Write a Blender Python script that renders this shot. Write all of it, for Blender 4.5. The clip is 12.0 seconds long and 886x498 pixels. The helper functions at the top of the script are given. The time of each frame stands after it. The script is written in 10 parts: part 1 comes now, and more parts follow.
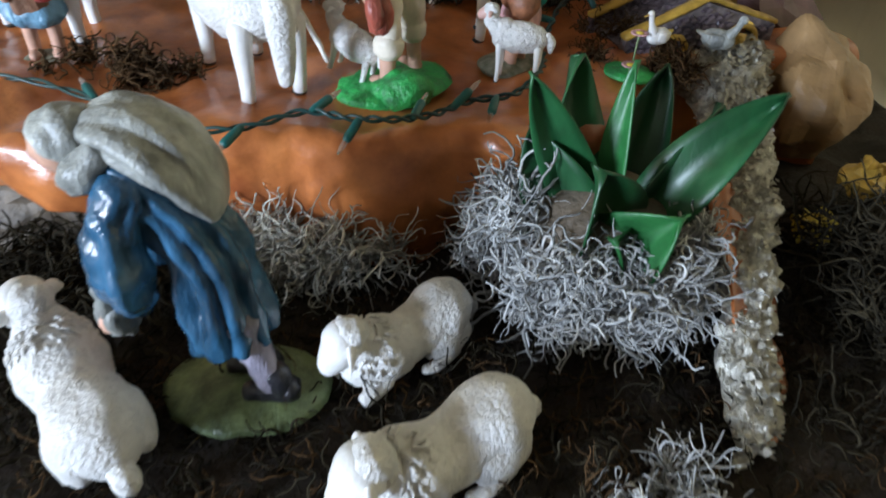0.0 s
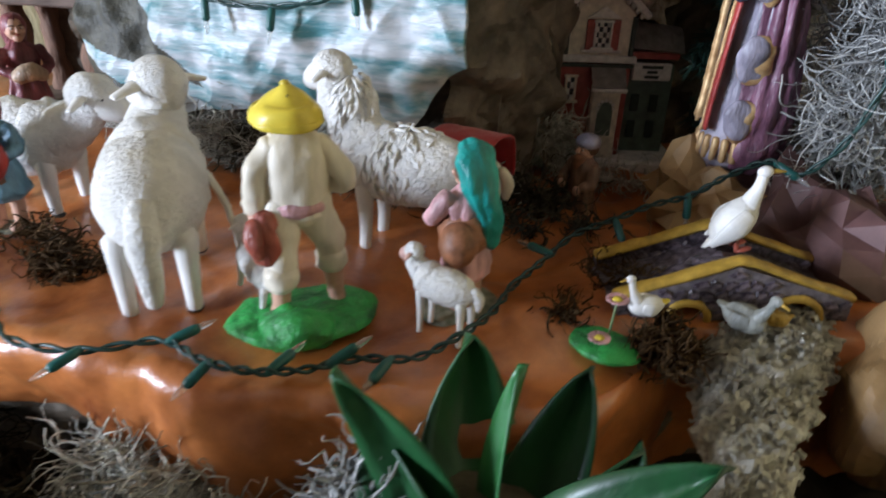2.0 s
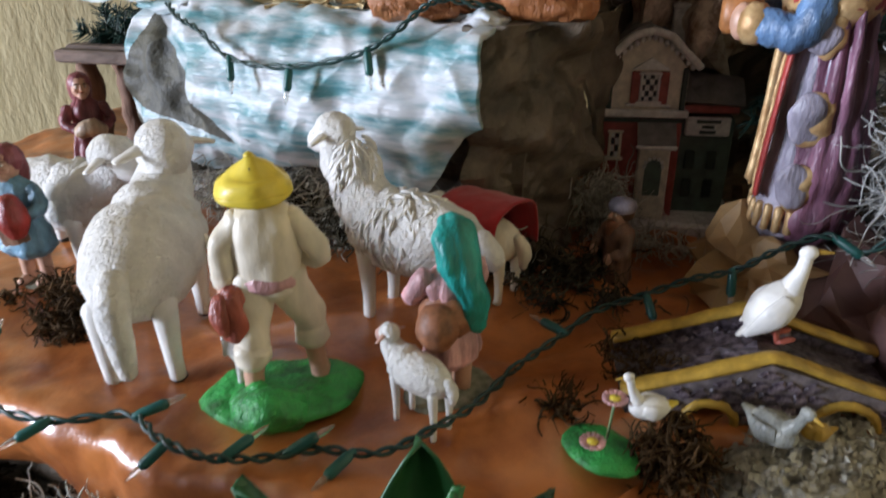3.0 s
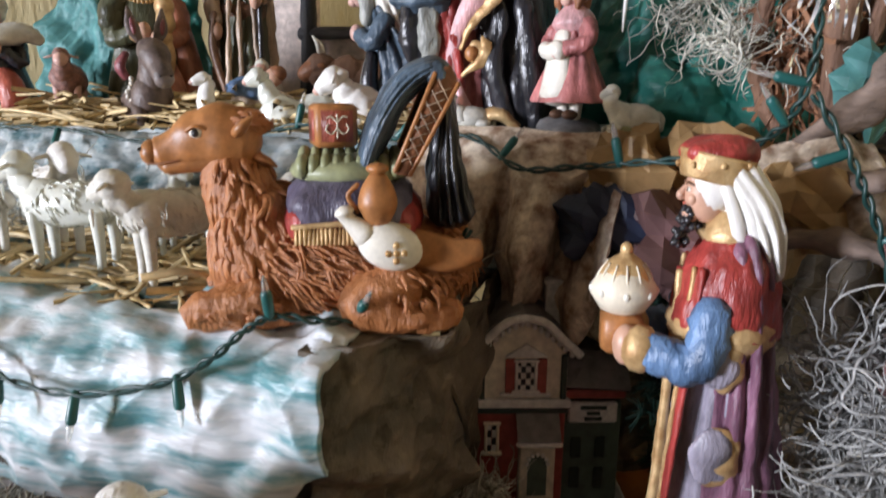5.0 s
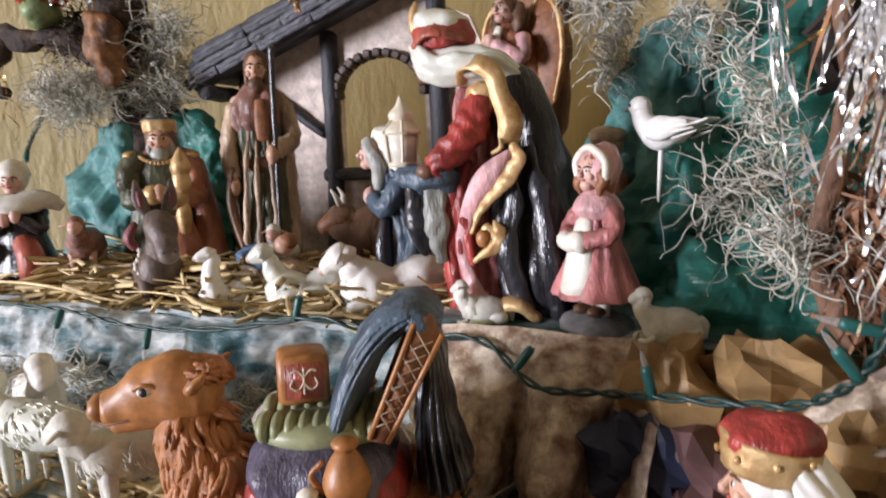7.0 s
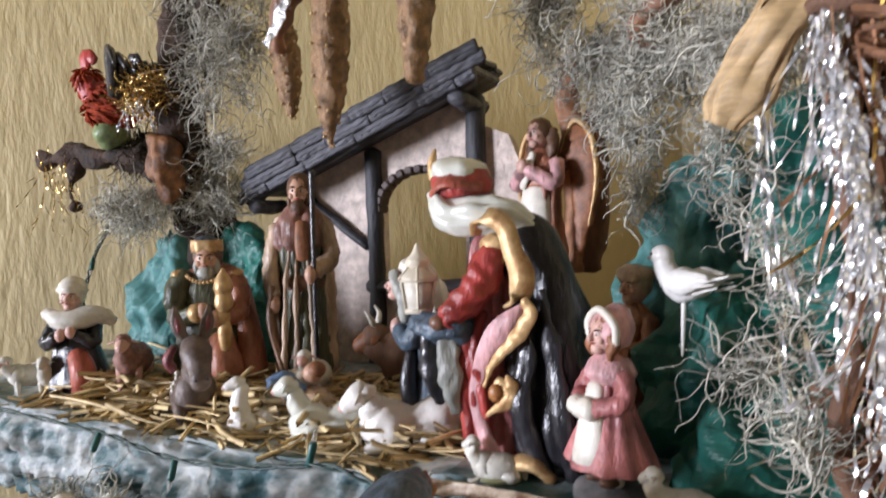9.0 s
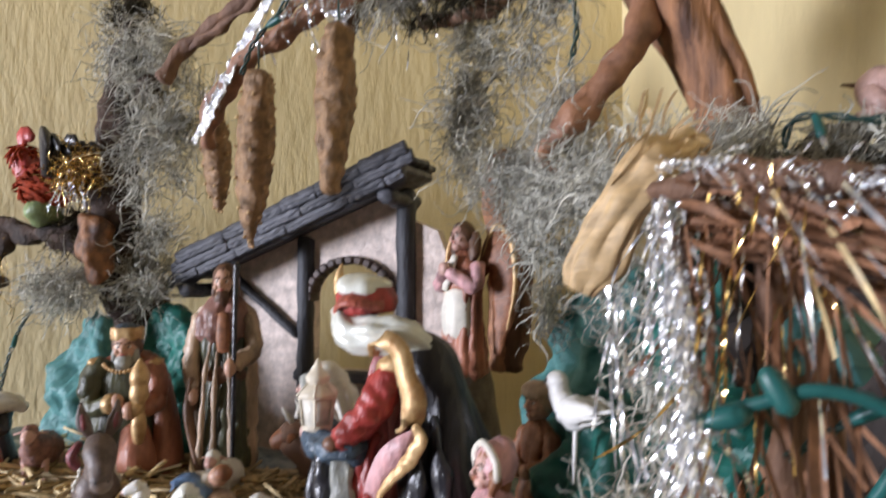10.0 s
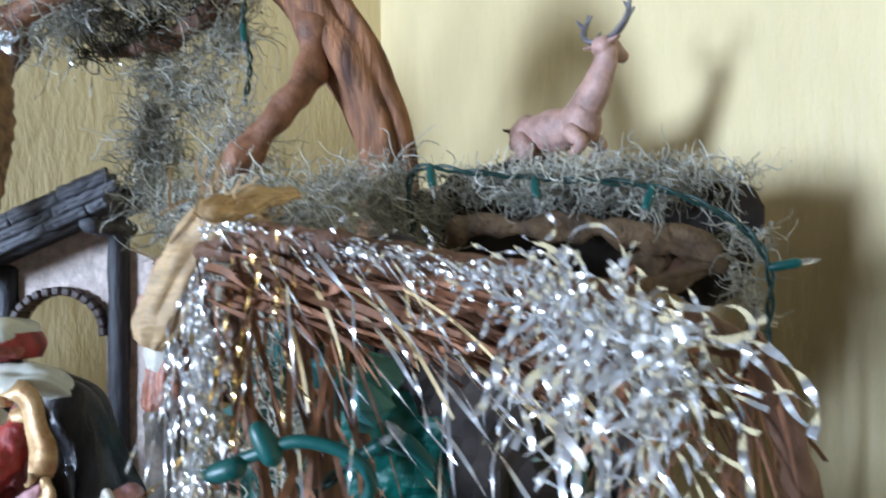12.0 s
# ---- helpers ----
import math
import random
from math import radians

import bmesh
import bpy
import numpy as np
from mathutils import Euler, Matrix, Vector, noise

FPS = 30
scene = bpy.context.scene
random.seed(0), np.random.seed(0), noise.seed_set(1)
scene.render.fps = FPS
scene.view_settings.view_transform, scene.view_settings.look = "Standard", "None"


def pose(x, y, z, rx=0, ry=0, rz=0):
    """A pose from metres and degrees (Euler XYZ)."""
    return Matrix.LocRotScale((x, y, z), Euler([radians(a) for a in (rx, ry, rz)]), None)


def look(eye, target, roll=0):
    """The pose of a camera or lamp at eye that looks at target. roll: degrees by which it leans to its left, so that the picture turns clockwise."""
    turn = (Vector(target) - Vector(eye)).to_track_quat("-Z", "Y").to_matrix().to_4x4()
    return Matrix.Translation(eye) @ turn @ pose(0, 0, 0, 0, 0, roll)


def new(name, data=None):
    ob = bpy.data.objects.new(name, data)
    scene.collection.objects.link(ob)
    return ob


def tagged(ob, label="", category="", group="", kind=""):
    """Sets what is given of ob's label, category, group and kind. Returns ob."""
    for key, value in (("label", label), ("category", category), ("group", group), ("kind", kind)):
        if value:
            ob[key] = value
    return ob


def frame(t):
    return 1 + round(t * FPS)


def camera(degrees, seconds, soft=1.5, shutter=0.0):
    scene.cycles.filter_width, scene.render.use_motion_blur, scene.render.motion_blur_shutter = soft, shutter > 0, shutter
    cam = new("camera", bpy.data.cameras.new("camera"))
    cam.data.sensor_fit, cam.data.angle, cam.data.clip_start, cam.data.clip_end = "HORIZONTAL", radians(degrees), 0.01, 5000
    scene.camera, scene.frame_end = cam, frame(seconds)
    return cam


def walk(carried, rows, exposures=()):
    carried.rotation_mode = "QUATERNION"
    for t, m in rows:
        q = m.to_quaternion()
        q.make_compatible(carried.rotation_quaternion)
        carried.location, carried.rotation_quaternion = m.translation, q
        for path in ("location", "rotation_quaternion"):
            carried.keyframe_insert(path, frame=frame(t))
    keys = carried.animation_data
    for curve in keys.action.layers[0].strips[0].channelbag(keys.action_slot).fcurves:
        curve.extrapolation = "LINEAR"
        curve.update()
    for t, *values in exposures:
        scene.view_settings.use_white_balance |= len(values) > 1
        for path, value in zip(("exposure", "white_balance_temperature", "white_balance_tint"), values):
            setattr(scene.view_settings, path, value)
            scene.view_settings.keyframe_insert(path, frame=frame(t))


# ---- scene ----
cam = camera(65.5, 12.0, soft=1.8, shutter=0.5)
PATH = [
    (0, (0.007, -0.003, 1.028), (0.034, 1.569, -0.208), 3.1),
    (0.5, (0.029, 0.044, 1.02), (0.019, 1.639, -0.186), 1.9),
    (1, (0.093, 0.076, 1.03), (-0.242, 1.664, -0.137), 1.3),
    (1.5, (0.131, 0.096, 1.051), (-0.408, 1.696, -0.022), 1.2),
    (2, (0.148, 0.134, 1.048), (-0.425, 1.802, 0.106), 2.1),
    (2.5, (0.188, 0.175, 1.049), (-0.634, 1.754, 0.137), 0.8),
    (3, (0.19, 0.192, 1.055), (-0.691, 1.77, 0.198), -0.8),
    (3.5, (0.177, 0.222, 1.07), (-0.606, 1.906, 0.329), 0.3),
    (3.7, (0.167, 0.238, 1.075), (-0.501, 1.995, 0.391), 1.1),
    (5.3, (0.156, 0.306, 1.135), (-0.455, 2.163, 0.712), 0.0),
    (5.5, (0.152, 0.311, 1.142), (-0.443, 2.18, 0.75), -0.6),
    (6, (0.143, 0.328, 1.153), (-0.431, 2.21, 0.794), -0.8),
    (6.5, (0.151, 0.357, 1.174), (-0.49, 2.227, 0.874), -2.4),
    (7, (0.169, 0.38, 1.196), (-0.652, 2.184, 0.925), -1.9),
    (7.2, (0.176, 0.388, 1.201), (-0.699, 2.168, 0.948), -2.2),
    (8.8, (0.195, 0.403, 1.24), (-0.819, 2.123, 1.127), -2.0),
    (9, (0.201, 0.406, 1.248), (-0.816, 2.127, 1.168), -1.8),
    (9.5, (0.221, 0.414, 1.268), (-0.751, 2.161, 1.265), -1.1),
    (10, (0.243, 0.423, 1.29), (-0.698, 2.186, 1.363), 0.2),
    (10.5, (0.277, 0.428, 1.323), (-0.559, 2.233, 1.53), 0.4),
    (11, (0.303, 0.435, 1.329), (-0.383, 2.3, 1.551), 0.2),
    (11.5, (0.326, 0.441, 1.322), (-0.22, 2.357, 1.498), -0.5),
    (12, (0.353, 0.448, 1.309), (-0.129, 2.387, 1.398), -1.1),
]
walk(cam, [(t, look(eye, target, roll)) for t, eye, target, roll in PATH],
     exposures=[(0.0, -0.12, 5800, 16), (1.0, 0.0, 5850, 17), (2.0, -0.08, 6000, 19), (3.0, -0.10, 6200, 21), (3.5, -0.03, 6350, 22), (5.5, 0.02, 6750, 24), (7.0, 0.0, 6950, 27), (9.5, -0.05, 6600, 25), (11.0, 0.08, 6300, 22), (11.5, 0.04, 5900, 18), (12.0, 0.05, 5450, 15)])

import functools

# world, window light and room directions
CORNER = Vector((-0.03, 1.57, 0))
U = Vector((0.68, -0.733, 0)).normalized()
V = Vector((-0.733, -0.68, 0)).normalized()

world = bpy.data.worlds.new("World")
scene.world = world
world.use_nodes = True
sky = world.node_tree.nodes.new("ShaderNodeTexSky")
sky.sky_type, sky.sun_disc = "NISHITA", False
sky.sun_elevation, sky.sun_rotation = radians(40), radians(200)
world.node_tree.links.new(sky.outputs[0], world.node_tree.nodes["Background"].inputs[0])
world.node_tree.nodes["Background"].inputs[1].default_value = 0.12


def at_room(u, v, z):
    return CORNER + U * u + V * v + Vector((0, 0, z))


def window_lamp(name, u, v, z, aim, wide, high, watts, colour):
    data = bpy.data.lights.new(name, "AREA")
    data.shape, data.size, data.size_y, data.energy, data.color = "RECTANGLE", wide, high, watts, colour
    ob = new(name, data)
    ob.matrix_world = look(at_room(u, v, z), aim)
    return ob


window_lamp("window_daylight", 1.00, 4.56, 1.38, at_room(0.8, 0, 1.2), 0.84, 1.10, 266, (0.78, 0.90, 1.0))


# ---- materials ----
def node(nt, kind, **values):
    n = nt.nodes.new(kind)
    for key, value in values.items():
        n.inputs[key].default_value = value
    return n


def mat(name, colour, rough=0.5, metal=0.0, vary=0.25, scale=60.0, bump=0.15, bscale=200.0, second=None, stretch=(1, 1, 1),
        island=0.0, coat=0.0, detail=6.0, ramp=(0.35, 0.65), spec=0.5, rand=0.0, sheen=0.0, grain=0.12, dist=0.001):
    """A painted or natural surface: a base colour with stains at one scale, fine grain at another, and relief."""
    m = bpy.data.materials.new(name)
    m.use_nodes = True
    nt = m.node_tree
    bsdf = nt.nodes["Principled BSDF"]
    link = nt.links.new
    bsdf.inputs["Roughness"].default_value = rough
    bsdf.inputs["Metallic"].default_value = metal
    bsdf.inputs["Coat Weight"].default_value = coat
    bsdf.inputs["Coat Roughness"].default_value = 0.2
    bsdf.inputs["Specular IOR Level"].default_value = spec
    bsdf.inputs["Sheen Weight"].default_value = sheen
    co = node(nt, "ShaderNodeTexCoord")
    mp = node(nt, "ShaderNodeMapping", Scale=stretch)
    link(co.outputs["Object"], mp.inputs["Vector"])
    n1 = node(nt, "ShaderNodeTexNoise", Scale=scale, Detail=detail, Roughness=0.6)
    link(mp.outputs[0], n1.inputs["Vector"])
    cr = nt.nodes.new("ShaderNodeValToRGB")
    dark = second if second else tuple(c * (1 - vary) for c in colour)
    light = colour if second else tuple(min(1, c * (1 + vary * 0.35)) for c in colour)
    cr.color_ramp.elements[0].color, cr.color_ramp.elements[1].color = (*dark, 1), (*light, 1)
    cr.color_ramp.elements[0].position, cr.color_ramp.elements[1].position = ramp
    link(n1.outputs["Fac"], cr.inputs["Fac"])
    n2 = node(nt, "ShaderNodeTexNoise", Scale=bscale, Detail=4.0, Roughness=0.65)
    link(mp.outputs[0], n2.inputs["Vector"])
    mr = nt.nodes.new("ShaderNodeMapRange")
    mr.inputs["To Min"].default_value, mr.inputs["To Max"].default_value = 1 - grain, 1 + grain
    link(n2.outputs["Fac"], mr.inputs["Value"])
    hsv = nt.nodes.new("ShaderNodeHueSaturation")
    link(cr.outputs[0], hsv.inputs["Color"])
    value = mr.outputs[0]
    if island or rand:
        src = nt.nodes.new("ShaderNodeNewGeometry").outputs["Random Per Island"] if island else nt.nodes.new("ShaderNodeObjectInfo").outputs["Random"]
        ir = nt.nodes.new("ShaderNodeMapRange")
        amount = island or rand
        ir.inputs["To Min"].default_value, ir.inputs["To Max"].default_value = 1 - amount, 1 + amount
        link(src, ir.inputs["Value"])
        mul = nt.nodes.new("ShaderNodeMath")
        mul.operation = "MULTIPLY"
        link(value, mul.inputs[0]), link(ir.outputs[0], mul.inputs[1])
        value = mul.outputs[0]
    link(value, hsv.inputs["Value"])
    link(hsv.outputs[0], bsdf.inputs["Base Color"])
    if bump:
        b = node(nt, "ShaderNodeBump", Strength=bump, Distance=dist)
        link(n2.outputs["Fac"], b.inputs["Height"])
        link(b.outputs[0], bsdf.inputs["Normal"])
    return m


CLOTH = dict(rough=0.42, vary=0.58, scale=75, bump=0.75, bscale=90, stretch=(1, 1, 0.3), dist=0.0042, grain=0.26)
RESIN = dict(rough=0.42, vary=0.22, scale=70, bump=0.12, bscale=260)
skin = mat("skin_paint", (0.62, 0.36, 0.25), **RESIN)
skin_dark = mat("dark_skin_paint", (0.2, 0.095, 0.055), **RESIN)
skin_pink = mat("pink_skin_paint", (0.66, 0.40, 0.33), **RESIN)
white_gloss = mat("white_glazed_plaster", (0.83, 0.81, 0.76), rough=0.35, vary=0.12, scale=45, bump=0.45, bscale=320, grain=0.05)
white_wool = mat("white_wool_plaster", (0.84, 0.82, 0.77), rough=0.45, vary=0.16, scale=60, bump=1.0, bscale=300, grain=0.08, dist=0.003)
cream = mat("cream_paint", (0.80, 0.72, 0.57), rough=0.45, vary=0.25, scale=50, bump=0.35, bscale=140, stretch=(1, 1, 0.35), dist=0.002)
ivory = mat("ivory_paint", (0.78, 0.74, 0.64), rough=0.45, vary=0.2, scale=80, bump=0.2, bscale=300)
yellow = mat("yellow_paint", (0.80, 0.62, 0.06), rough=0.38, vary=0.18, scale=60, bump=0.2)
mustard = mat("mustard_paint", (0.52, 0.32, 0.045), rough=0.5, vary=0.35, scale=120, bump=0.4)
green_paint = mat("bright_green_paint", (0.045, 0.42, 0.09), rough=0.38, vary=0.4, scale=75, bump=1.0, bscale=110, dist=0.004, second=(0.03, 0.17, 0.05), ramp=(0.34, 0.56), grain=0.3)
olive_paint = mat("dull_green_paint", (0.2, 0.27, 0.12), **CLOTH)
russet = mat("dusky_russet_paint", (0.27, 0.13, 0.10), **CLOTH)
king_olive = mat("dark_olive_paint", (0.075, 0.078, 0.040), **CLOTH)
grey_stone = mat("grey_stone_paint", (0.16, 0.16, 0.16), rough=0.6, vary=0.4, scale=120, bump=0.5)
mossy_base = mat("mossy_grey_paint", (0.26, 0.25, 0.19), rough=0.6, vary=0.5, scale=180, bump=0.6, second=(0.10, 0.11, 0.06))
brick_red = mat("brick_red_paint", (0.45, 0.11, 0.07), **CLOTH)
red = mat("red_paint", (0.43, 0.055, 0.045), **CLOTH)
red_felt = mat("red_felt", (0.42, 0.012, 0.015), rough=0.95, vary=0.2, scale=90, bump=0.4, bscale=700, sheen=0.3)
rose = mat("rose_paint", (0.54, 0.19, 0.18), **CLOTH)
pink = mat("pale_pink_paint", (0.72, 0.40, 0.40), **CLOTH)
turquoise = mat("turquoise_paint", (0.01, 0.30, 0.26), **CLOTH)
light_blue = mat("light_blue_paint", (0.17, 0.34, 0.46), **CLOTH)
mid_blue = mat("mid_blue_paint", (0.13, 0.24, 0.42), **CLOTH)
coat_blue = mat("grey_blue_paint", (0.040, 0.125, 0.22), rough=0.22, vary=0.75, scale=48, bump=0.8, bscale=80, stretch=(1, 1, 0.35), dist=0.004, grain=0.25, coat=0.3)
slate_blue = mat("slate_blue_paint", (0.075, 0.115, 0.155), **CLOTH)
grey_cloth = mat("pale_grey_paint", (0.38, 0.39, 0.35), **CLOTH)
charcoal = mat("charcoal_paint", (0.026, 0.026, 0.031), **{**CLOTH, "rough": 0.30, "coat": 0.25})
purple = mat("plum_paint", (0.24, 0.105, 0.16), **CLOTH)
lilac = mat("lilac_paint", (0.36, 0.33, 0.40), **CLOTH)
violet_grey = mat("violet_grey_paint", (0.115, 0.10, 0.145), **CLOTH)
rust = mat("rust_paint", (0.40, 0.15, 0.085), **CLOTH)
maroon = mat("maroon_paint", (0.26, 0.07, 0.08), **CLOTH)
gold = mat("gold_paint", (0.66, 0.45, 0.22), rough=0.42, metal=0.3, vary=0.5, scale=90, bump=0.5, bscale=320, second=(0.36, 0.18, 0.06), ramp=(0.3, 0.6), grain=0.2)
hair_brown = mat("brown_hair_paint", (0.13, 0.06, 0.03), rough=0.5, vary=0.4, scale=150, bump=0.5, bscale=400)
hair_auburn = mat("auburn_hair_paint", (0.30, 0.12, 0.055), rough=0.5, vary=0.4, scale=150, bump=0.5, bscale=400)
robe_brown = mat("brown_robe_paint", (0.23, 0.125, 0.075), **CLOTH)
robe_tan = mat("tan_robe_paint", (0.52, 0.37, 0.25), **CLOTH)
terracotta = mat("terracotta_paint", (0.42, 0.17, 0.055), rough=0.42, vary=0.3, scale=100, bump=0.25)
camel_fur = mat("camel_fur_paint", (0.46, 0.18, 0.065), rough=0.40, vary=0.45, scale=110, bump=1.0, bscale=300, second=(0.37, 0.135, 0.047), ramp=(0.35, 0.6), stretch=(1, 1, 0.4), dist=0.002)
sage = mat("sage_green_paint", (0.31, 0.33, 0.18), rough=0.42, vary=0.3, scale=80, bump=0.2)
wool_brown = mat("brown_wool_paint", (0.30, 0.15, 0.12), rough=0.5, vary=0.5, scale=160, bump=0.9, bscale=420)
donkey_face = mat("worn_donkey_grey_paint", (0.145, 0.105, 0.09), rough=0.42, vary=0.45, scale=90, bump=0.5, dist=0.002)
donkey_muzzle = mat("pale_muzzle_paint", (0.22, 0.17, 0.15), rough=0.45, vary=0.35, scale=120, bump=0.3)
donkey_grey = mat("donkey_grey_paint", (0.135, 0.092, 0.075), rough=0.42, vary=0.4, scale=90, bump=0.5, dist=0.002)
deer_pink = mat("bare_pinkish_plastic", (0.50, 0.31, 0.255), rough=0.5, vary=0.4, scale=70, bump=0.6, bscale=160, dist=0.002)
rooster_red = mat("orange_red_feather", (0.33, 0.045, 0.014), rough=0.8, vary=0.5, scale=120, bump=0.4, bscale=300, spec=0.2)
antler_grey = mat("grey_antler_paint", (0.17, 0.16, 0.18), rough=0.45, vary=0.4, scale=120, bump=0.3)
hoof_black = mat("black_hoof_paint", (0.03, 0.027, 0.025), rough=0.45, bump=0.1)
glass_white = mat("milky_white_glass", (0.72, 0.74, 0.66), rough=0.22, vary=0.08, scale=50, bump=0.15, coat=0.5)
terrier_white = mat("aged_white_paint", (0.70, 0.68, 0.60), rough=0.45, vary=0.25, scale=90, bump=0.5, bscale=420)

cloth_brown = mat("glossy_brown_paper", (0.60, 0.205, 0.055), rough=0.30, vary=0.4, scale=26, bump=0.35, bscale=90, second=(0.27, 0.072, 0.020), ramp=(0.30, 0.62), coat=0.35, spec=0.6, dist=0.002)
rock_teal = mat("teal_and_white_painted_paper", (0.58, 0.60, 0.61), rough=0.42, scale=58, bump=1.0, bscale=70, second=(0.085, 0.25, 0.27), ramp=(0.38, 0.58), stretch=(0.22, 0.5, 1.25), detail=12, coat=0.0, dist=0.003, grain=0.40)
# near-black colour that carries the shade in the depth of cave and ledge
cave_dark = mat("black_hollow_shade", (0.035, 0.025, 0.02), rough=0.85, vary=0.5, scale=30, bump=0.5, bscale=80)
# dark olive colour that stands in for the shade of deep paper folds
fold_shade = mat("olive_brown_fold_shade", (0.085, 0.078, 0.052), rough=0.6, vary=0.5, scale=60, bump=0.7, bscale=120, second=(0.035, 0.034, 0.024), ramp=(0.35, 0.65), dist=0.003)
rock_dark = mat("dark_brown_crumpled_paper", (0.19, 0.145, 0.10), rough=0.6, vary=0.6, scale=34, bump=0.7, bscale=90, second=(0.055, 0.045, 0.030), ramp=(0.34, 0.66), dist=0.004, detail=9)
rock_grey = mat("grey_teal_painted_paper", (0.46, 0.48, 0.46), rough=0.5, scale=40, bump=0.6, bscale=120, second=(0.035, 0.105, 0.115), ramp=(0.40, 0.62), detail=9, stretch=(0.5, 0.8, 1.3), dist=0.003)
rock_brown = mat("brown_stone_print_paper", (0.72, 0.61, 0.48), rough=0.45, scale=75, bump=0.5, bscale=160, second=(0.22, 0.12, 0.07), ramp=(0.36, 0.62), detail=12, dist=0.003, grain=0.3)
tan_paper = mat("tan_kraft_paper", (0.40, 0.245, 0.105), rough=0.5, vary=0.35, scale=26, bump=0.3, bscale=90, dist=0.002)
navy_paper = mat("navy_kraft_paper", (0.03, 0.045, 0.09), rough=0.55, vary=0.4, scale=30, bump=0.3, bscale=90)
maroon_paper = mat("maroon_kraft_paper", (0.16, 0.08, 0.075), rough=0.55, vary=0.4, scale=26, bump=0.3, bscale=90)
green_paper = mat("green_tissue_paper", (0.015, 0.21, 0.165), rough=0.5, vary=0.6, scale=22, bump=0.3, bscale=70, second=(0.006, 0.07, 0.055), ramp=(0.3, 0.65), coat=0.05, dist=0.002)
teal_paper = mat("teal_painted_paper", (0.10, 0.30, 0.29), rough=0.58, vary=0.5, scale=24, bump=0.3, bscale=70, second=(0.015, 0.11, 0.10), ramp=(0.3, 0.62), coat=0.0, dist=0.002)
foil = mat("silver_mica_foil", (0.60, 0.58, 0.50), rough=0.30, metal=0.4, vary=0.4, scale=90, bump=1.0, bscale=170, second=(0.34, 0.31, 0.24), ramp=(0.3, 0.6), grain=0.4, dist=0.004)
moss_grey = mat("grey_spanish_moss", (0.57, 0.555, 0.475), rough=0.9, vary=0.4, scale=30, bump=0, island=0.45, spec=0.2)
moss_pale = mat("pale_silver_moss", (0.46, 0.46, 0.44), rough=0.85, vary=0.35, scale=30, bump=0, island=0.4, spec=0.25)
moss_dark = mat("dark_olive_moss", (0.030, 0.024, 0.013), rough=0.95, vary=0.5, scale=40, bump=0, island=0.6, spec=0.15)
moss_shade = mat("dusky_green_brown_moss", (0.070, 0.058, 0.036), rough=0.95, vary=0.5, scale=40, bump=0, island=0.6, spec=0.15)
moss_brown = mat("brown_dry_moss", (0.085, 0.048, 0.02), rough=0.95, vary=0.5, scale=40, bump=0, island=0.5, spec=0.15)
straw_mat = mat("golden_straw", (0.72, 0.55, 0.29), rough=0.5, vary=0.4, scale=60, bump=0.1, island=0.35)
bark = mat("brown_bark", (0.235, 0.125, 0.075), rough=0.75, vary=0.6, scale=40, bump=0.9, bscale=140, second=(0.085, 0.042, 0.026), stretch=(1, 1, 0.25), ramp=(0.3, 0.65), dist=0.003)
root_wood = mat("reddish_root_wood", (0.36, 0.17, 0.09), rough=0.6, vary=0.5, scale=50, bump=0.8, bscale=160, second=(0.13, 0.058, 0.034), ramp=(0.3, 0.65), dist=0.002)
root_bark = mat("grooved_orange_brown_bark", (0.40, 0.185, 0.085), rough=0.7, vary=0.6, scale=46, bump=1.0, bscale=130, second=(0.085, 0.038, 0.022), stretch=(1.6, 1.6, 0.18), ramp=(0.36, 0.60), dist=0.004)
ledge_bark = mat("yellowish_brown_bark", (0.24, 0.155, 0.08), rough=0.75, vary=0.6, scale=50, bump=1.0, bscale=140, second=(0.07, 0.045, 0.028), ramp=(0.34, 0.62), dist=0.004)
dark_bark = mat("blackish_brown_bark", (0.075, 0.040, 0.024), rough=0.8, vary=0.6, scale=40, bump=1.0, bscale=140, second=(0.022, 0.013, 0.009), ramp=(0.35, 0.65), dist=0.004)
lump_bark = mat("orange_brown_bark", (0.30, 0.125, 0.045), rough=0.5, vary=0.6, scale=60, bump=0.9, bscale=160, second=(0.07, 0.03, 0.016), ramp=(0.36, 0.62), dist=0.003)
bark_strip = mat("stripped_cinnamon_bark", (0.33, 0.155, 0.08), rough=0.7, vary=0.5, scale=60, bump=0.5, bscale=200, island=0.45)
cone_mat = mat("gilded_twisted_bark", (0.30, 0.17, 0.08), rough=0.5, metal=0.15, vary=0.5, scale=120, bump=1.0, bscale=260, dist=0.002)
raffia = mat("pale_raffia", (0.56, 0.38, 0.19), rough=0.5, vary=0.3, scale=40, bump=0.4, bscale=160, stretch=(1, 1, 4), dist=0.002)
tinsel_mat = mat("silver_tinsel", (0.92, 0.94, 0.97), rough=0.2, metal=0.72, vary=0.1, scale=40, bump=0, island=0.15, grain=0.03)
tinsel_gold = mat("gold_tinsel", (0.80, 0.56, 0.22), rough=0.2, metal=1.0, vary=0.1, scale=40, bump=0, island=0.2, grain=0.03)
silver_film = mat("silver_mylar_film", (0.80, 0.83, 0.86), rough=0.22, metal=0.75, vary=0.25, scale=90, bump=0.8, bscale=300, grain=0.15, dist=0.002)
wire_green = mat("green_wire_plastic", (0.012, 0.048, 0.042), rough=0.4, vary=0.2, bump=0.05)
socket_green = mat("teal_socket_plastic", (0.012, 0.105, 0.095), rough=0.38, vary=0.2, bump=0.05)
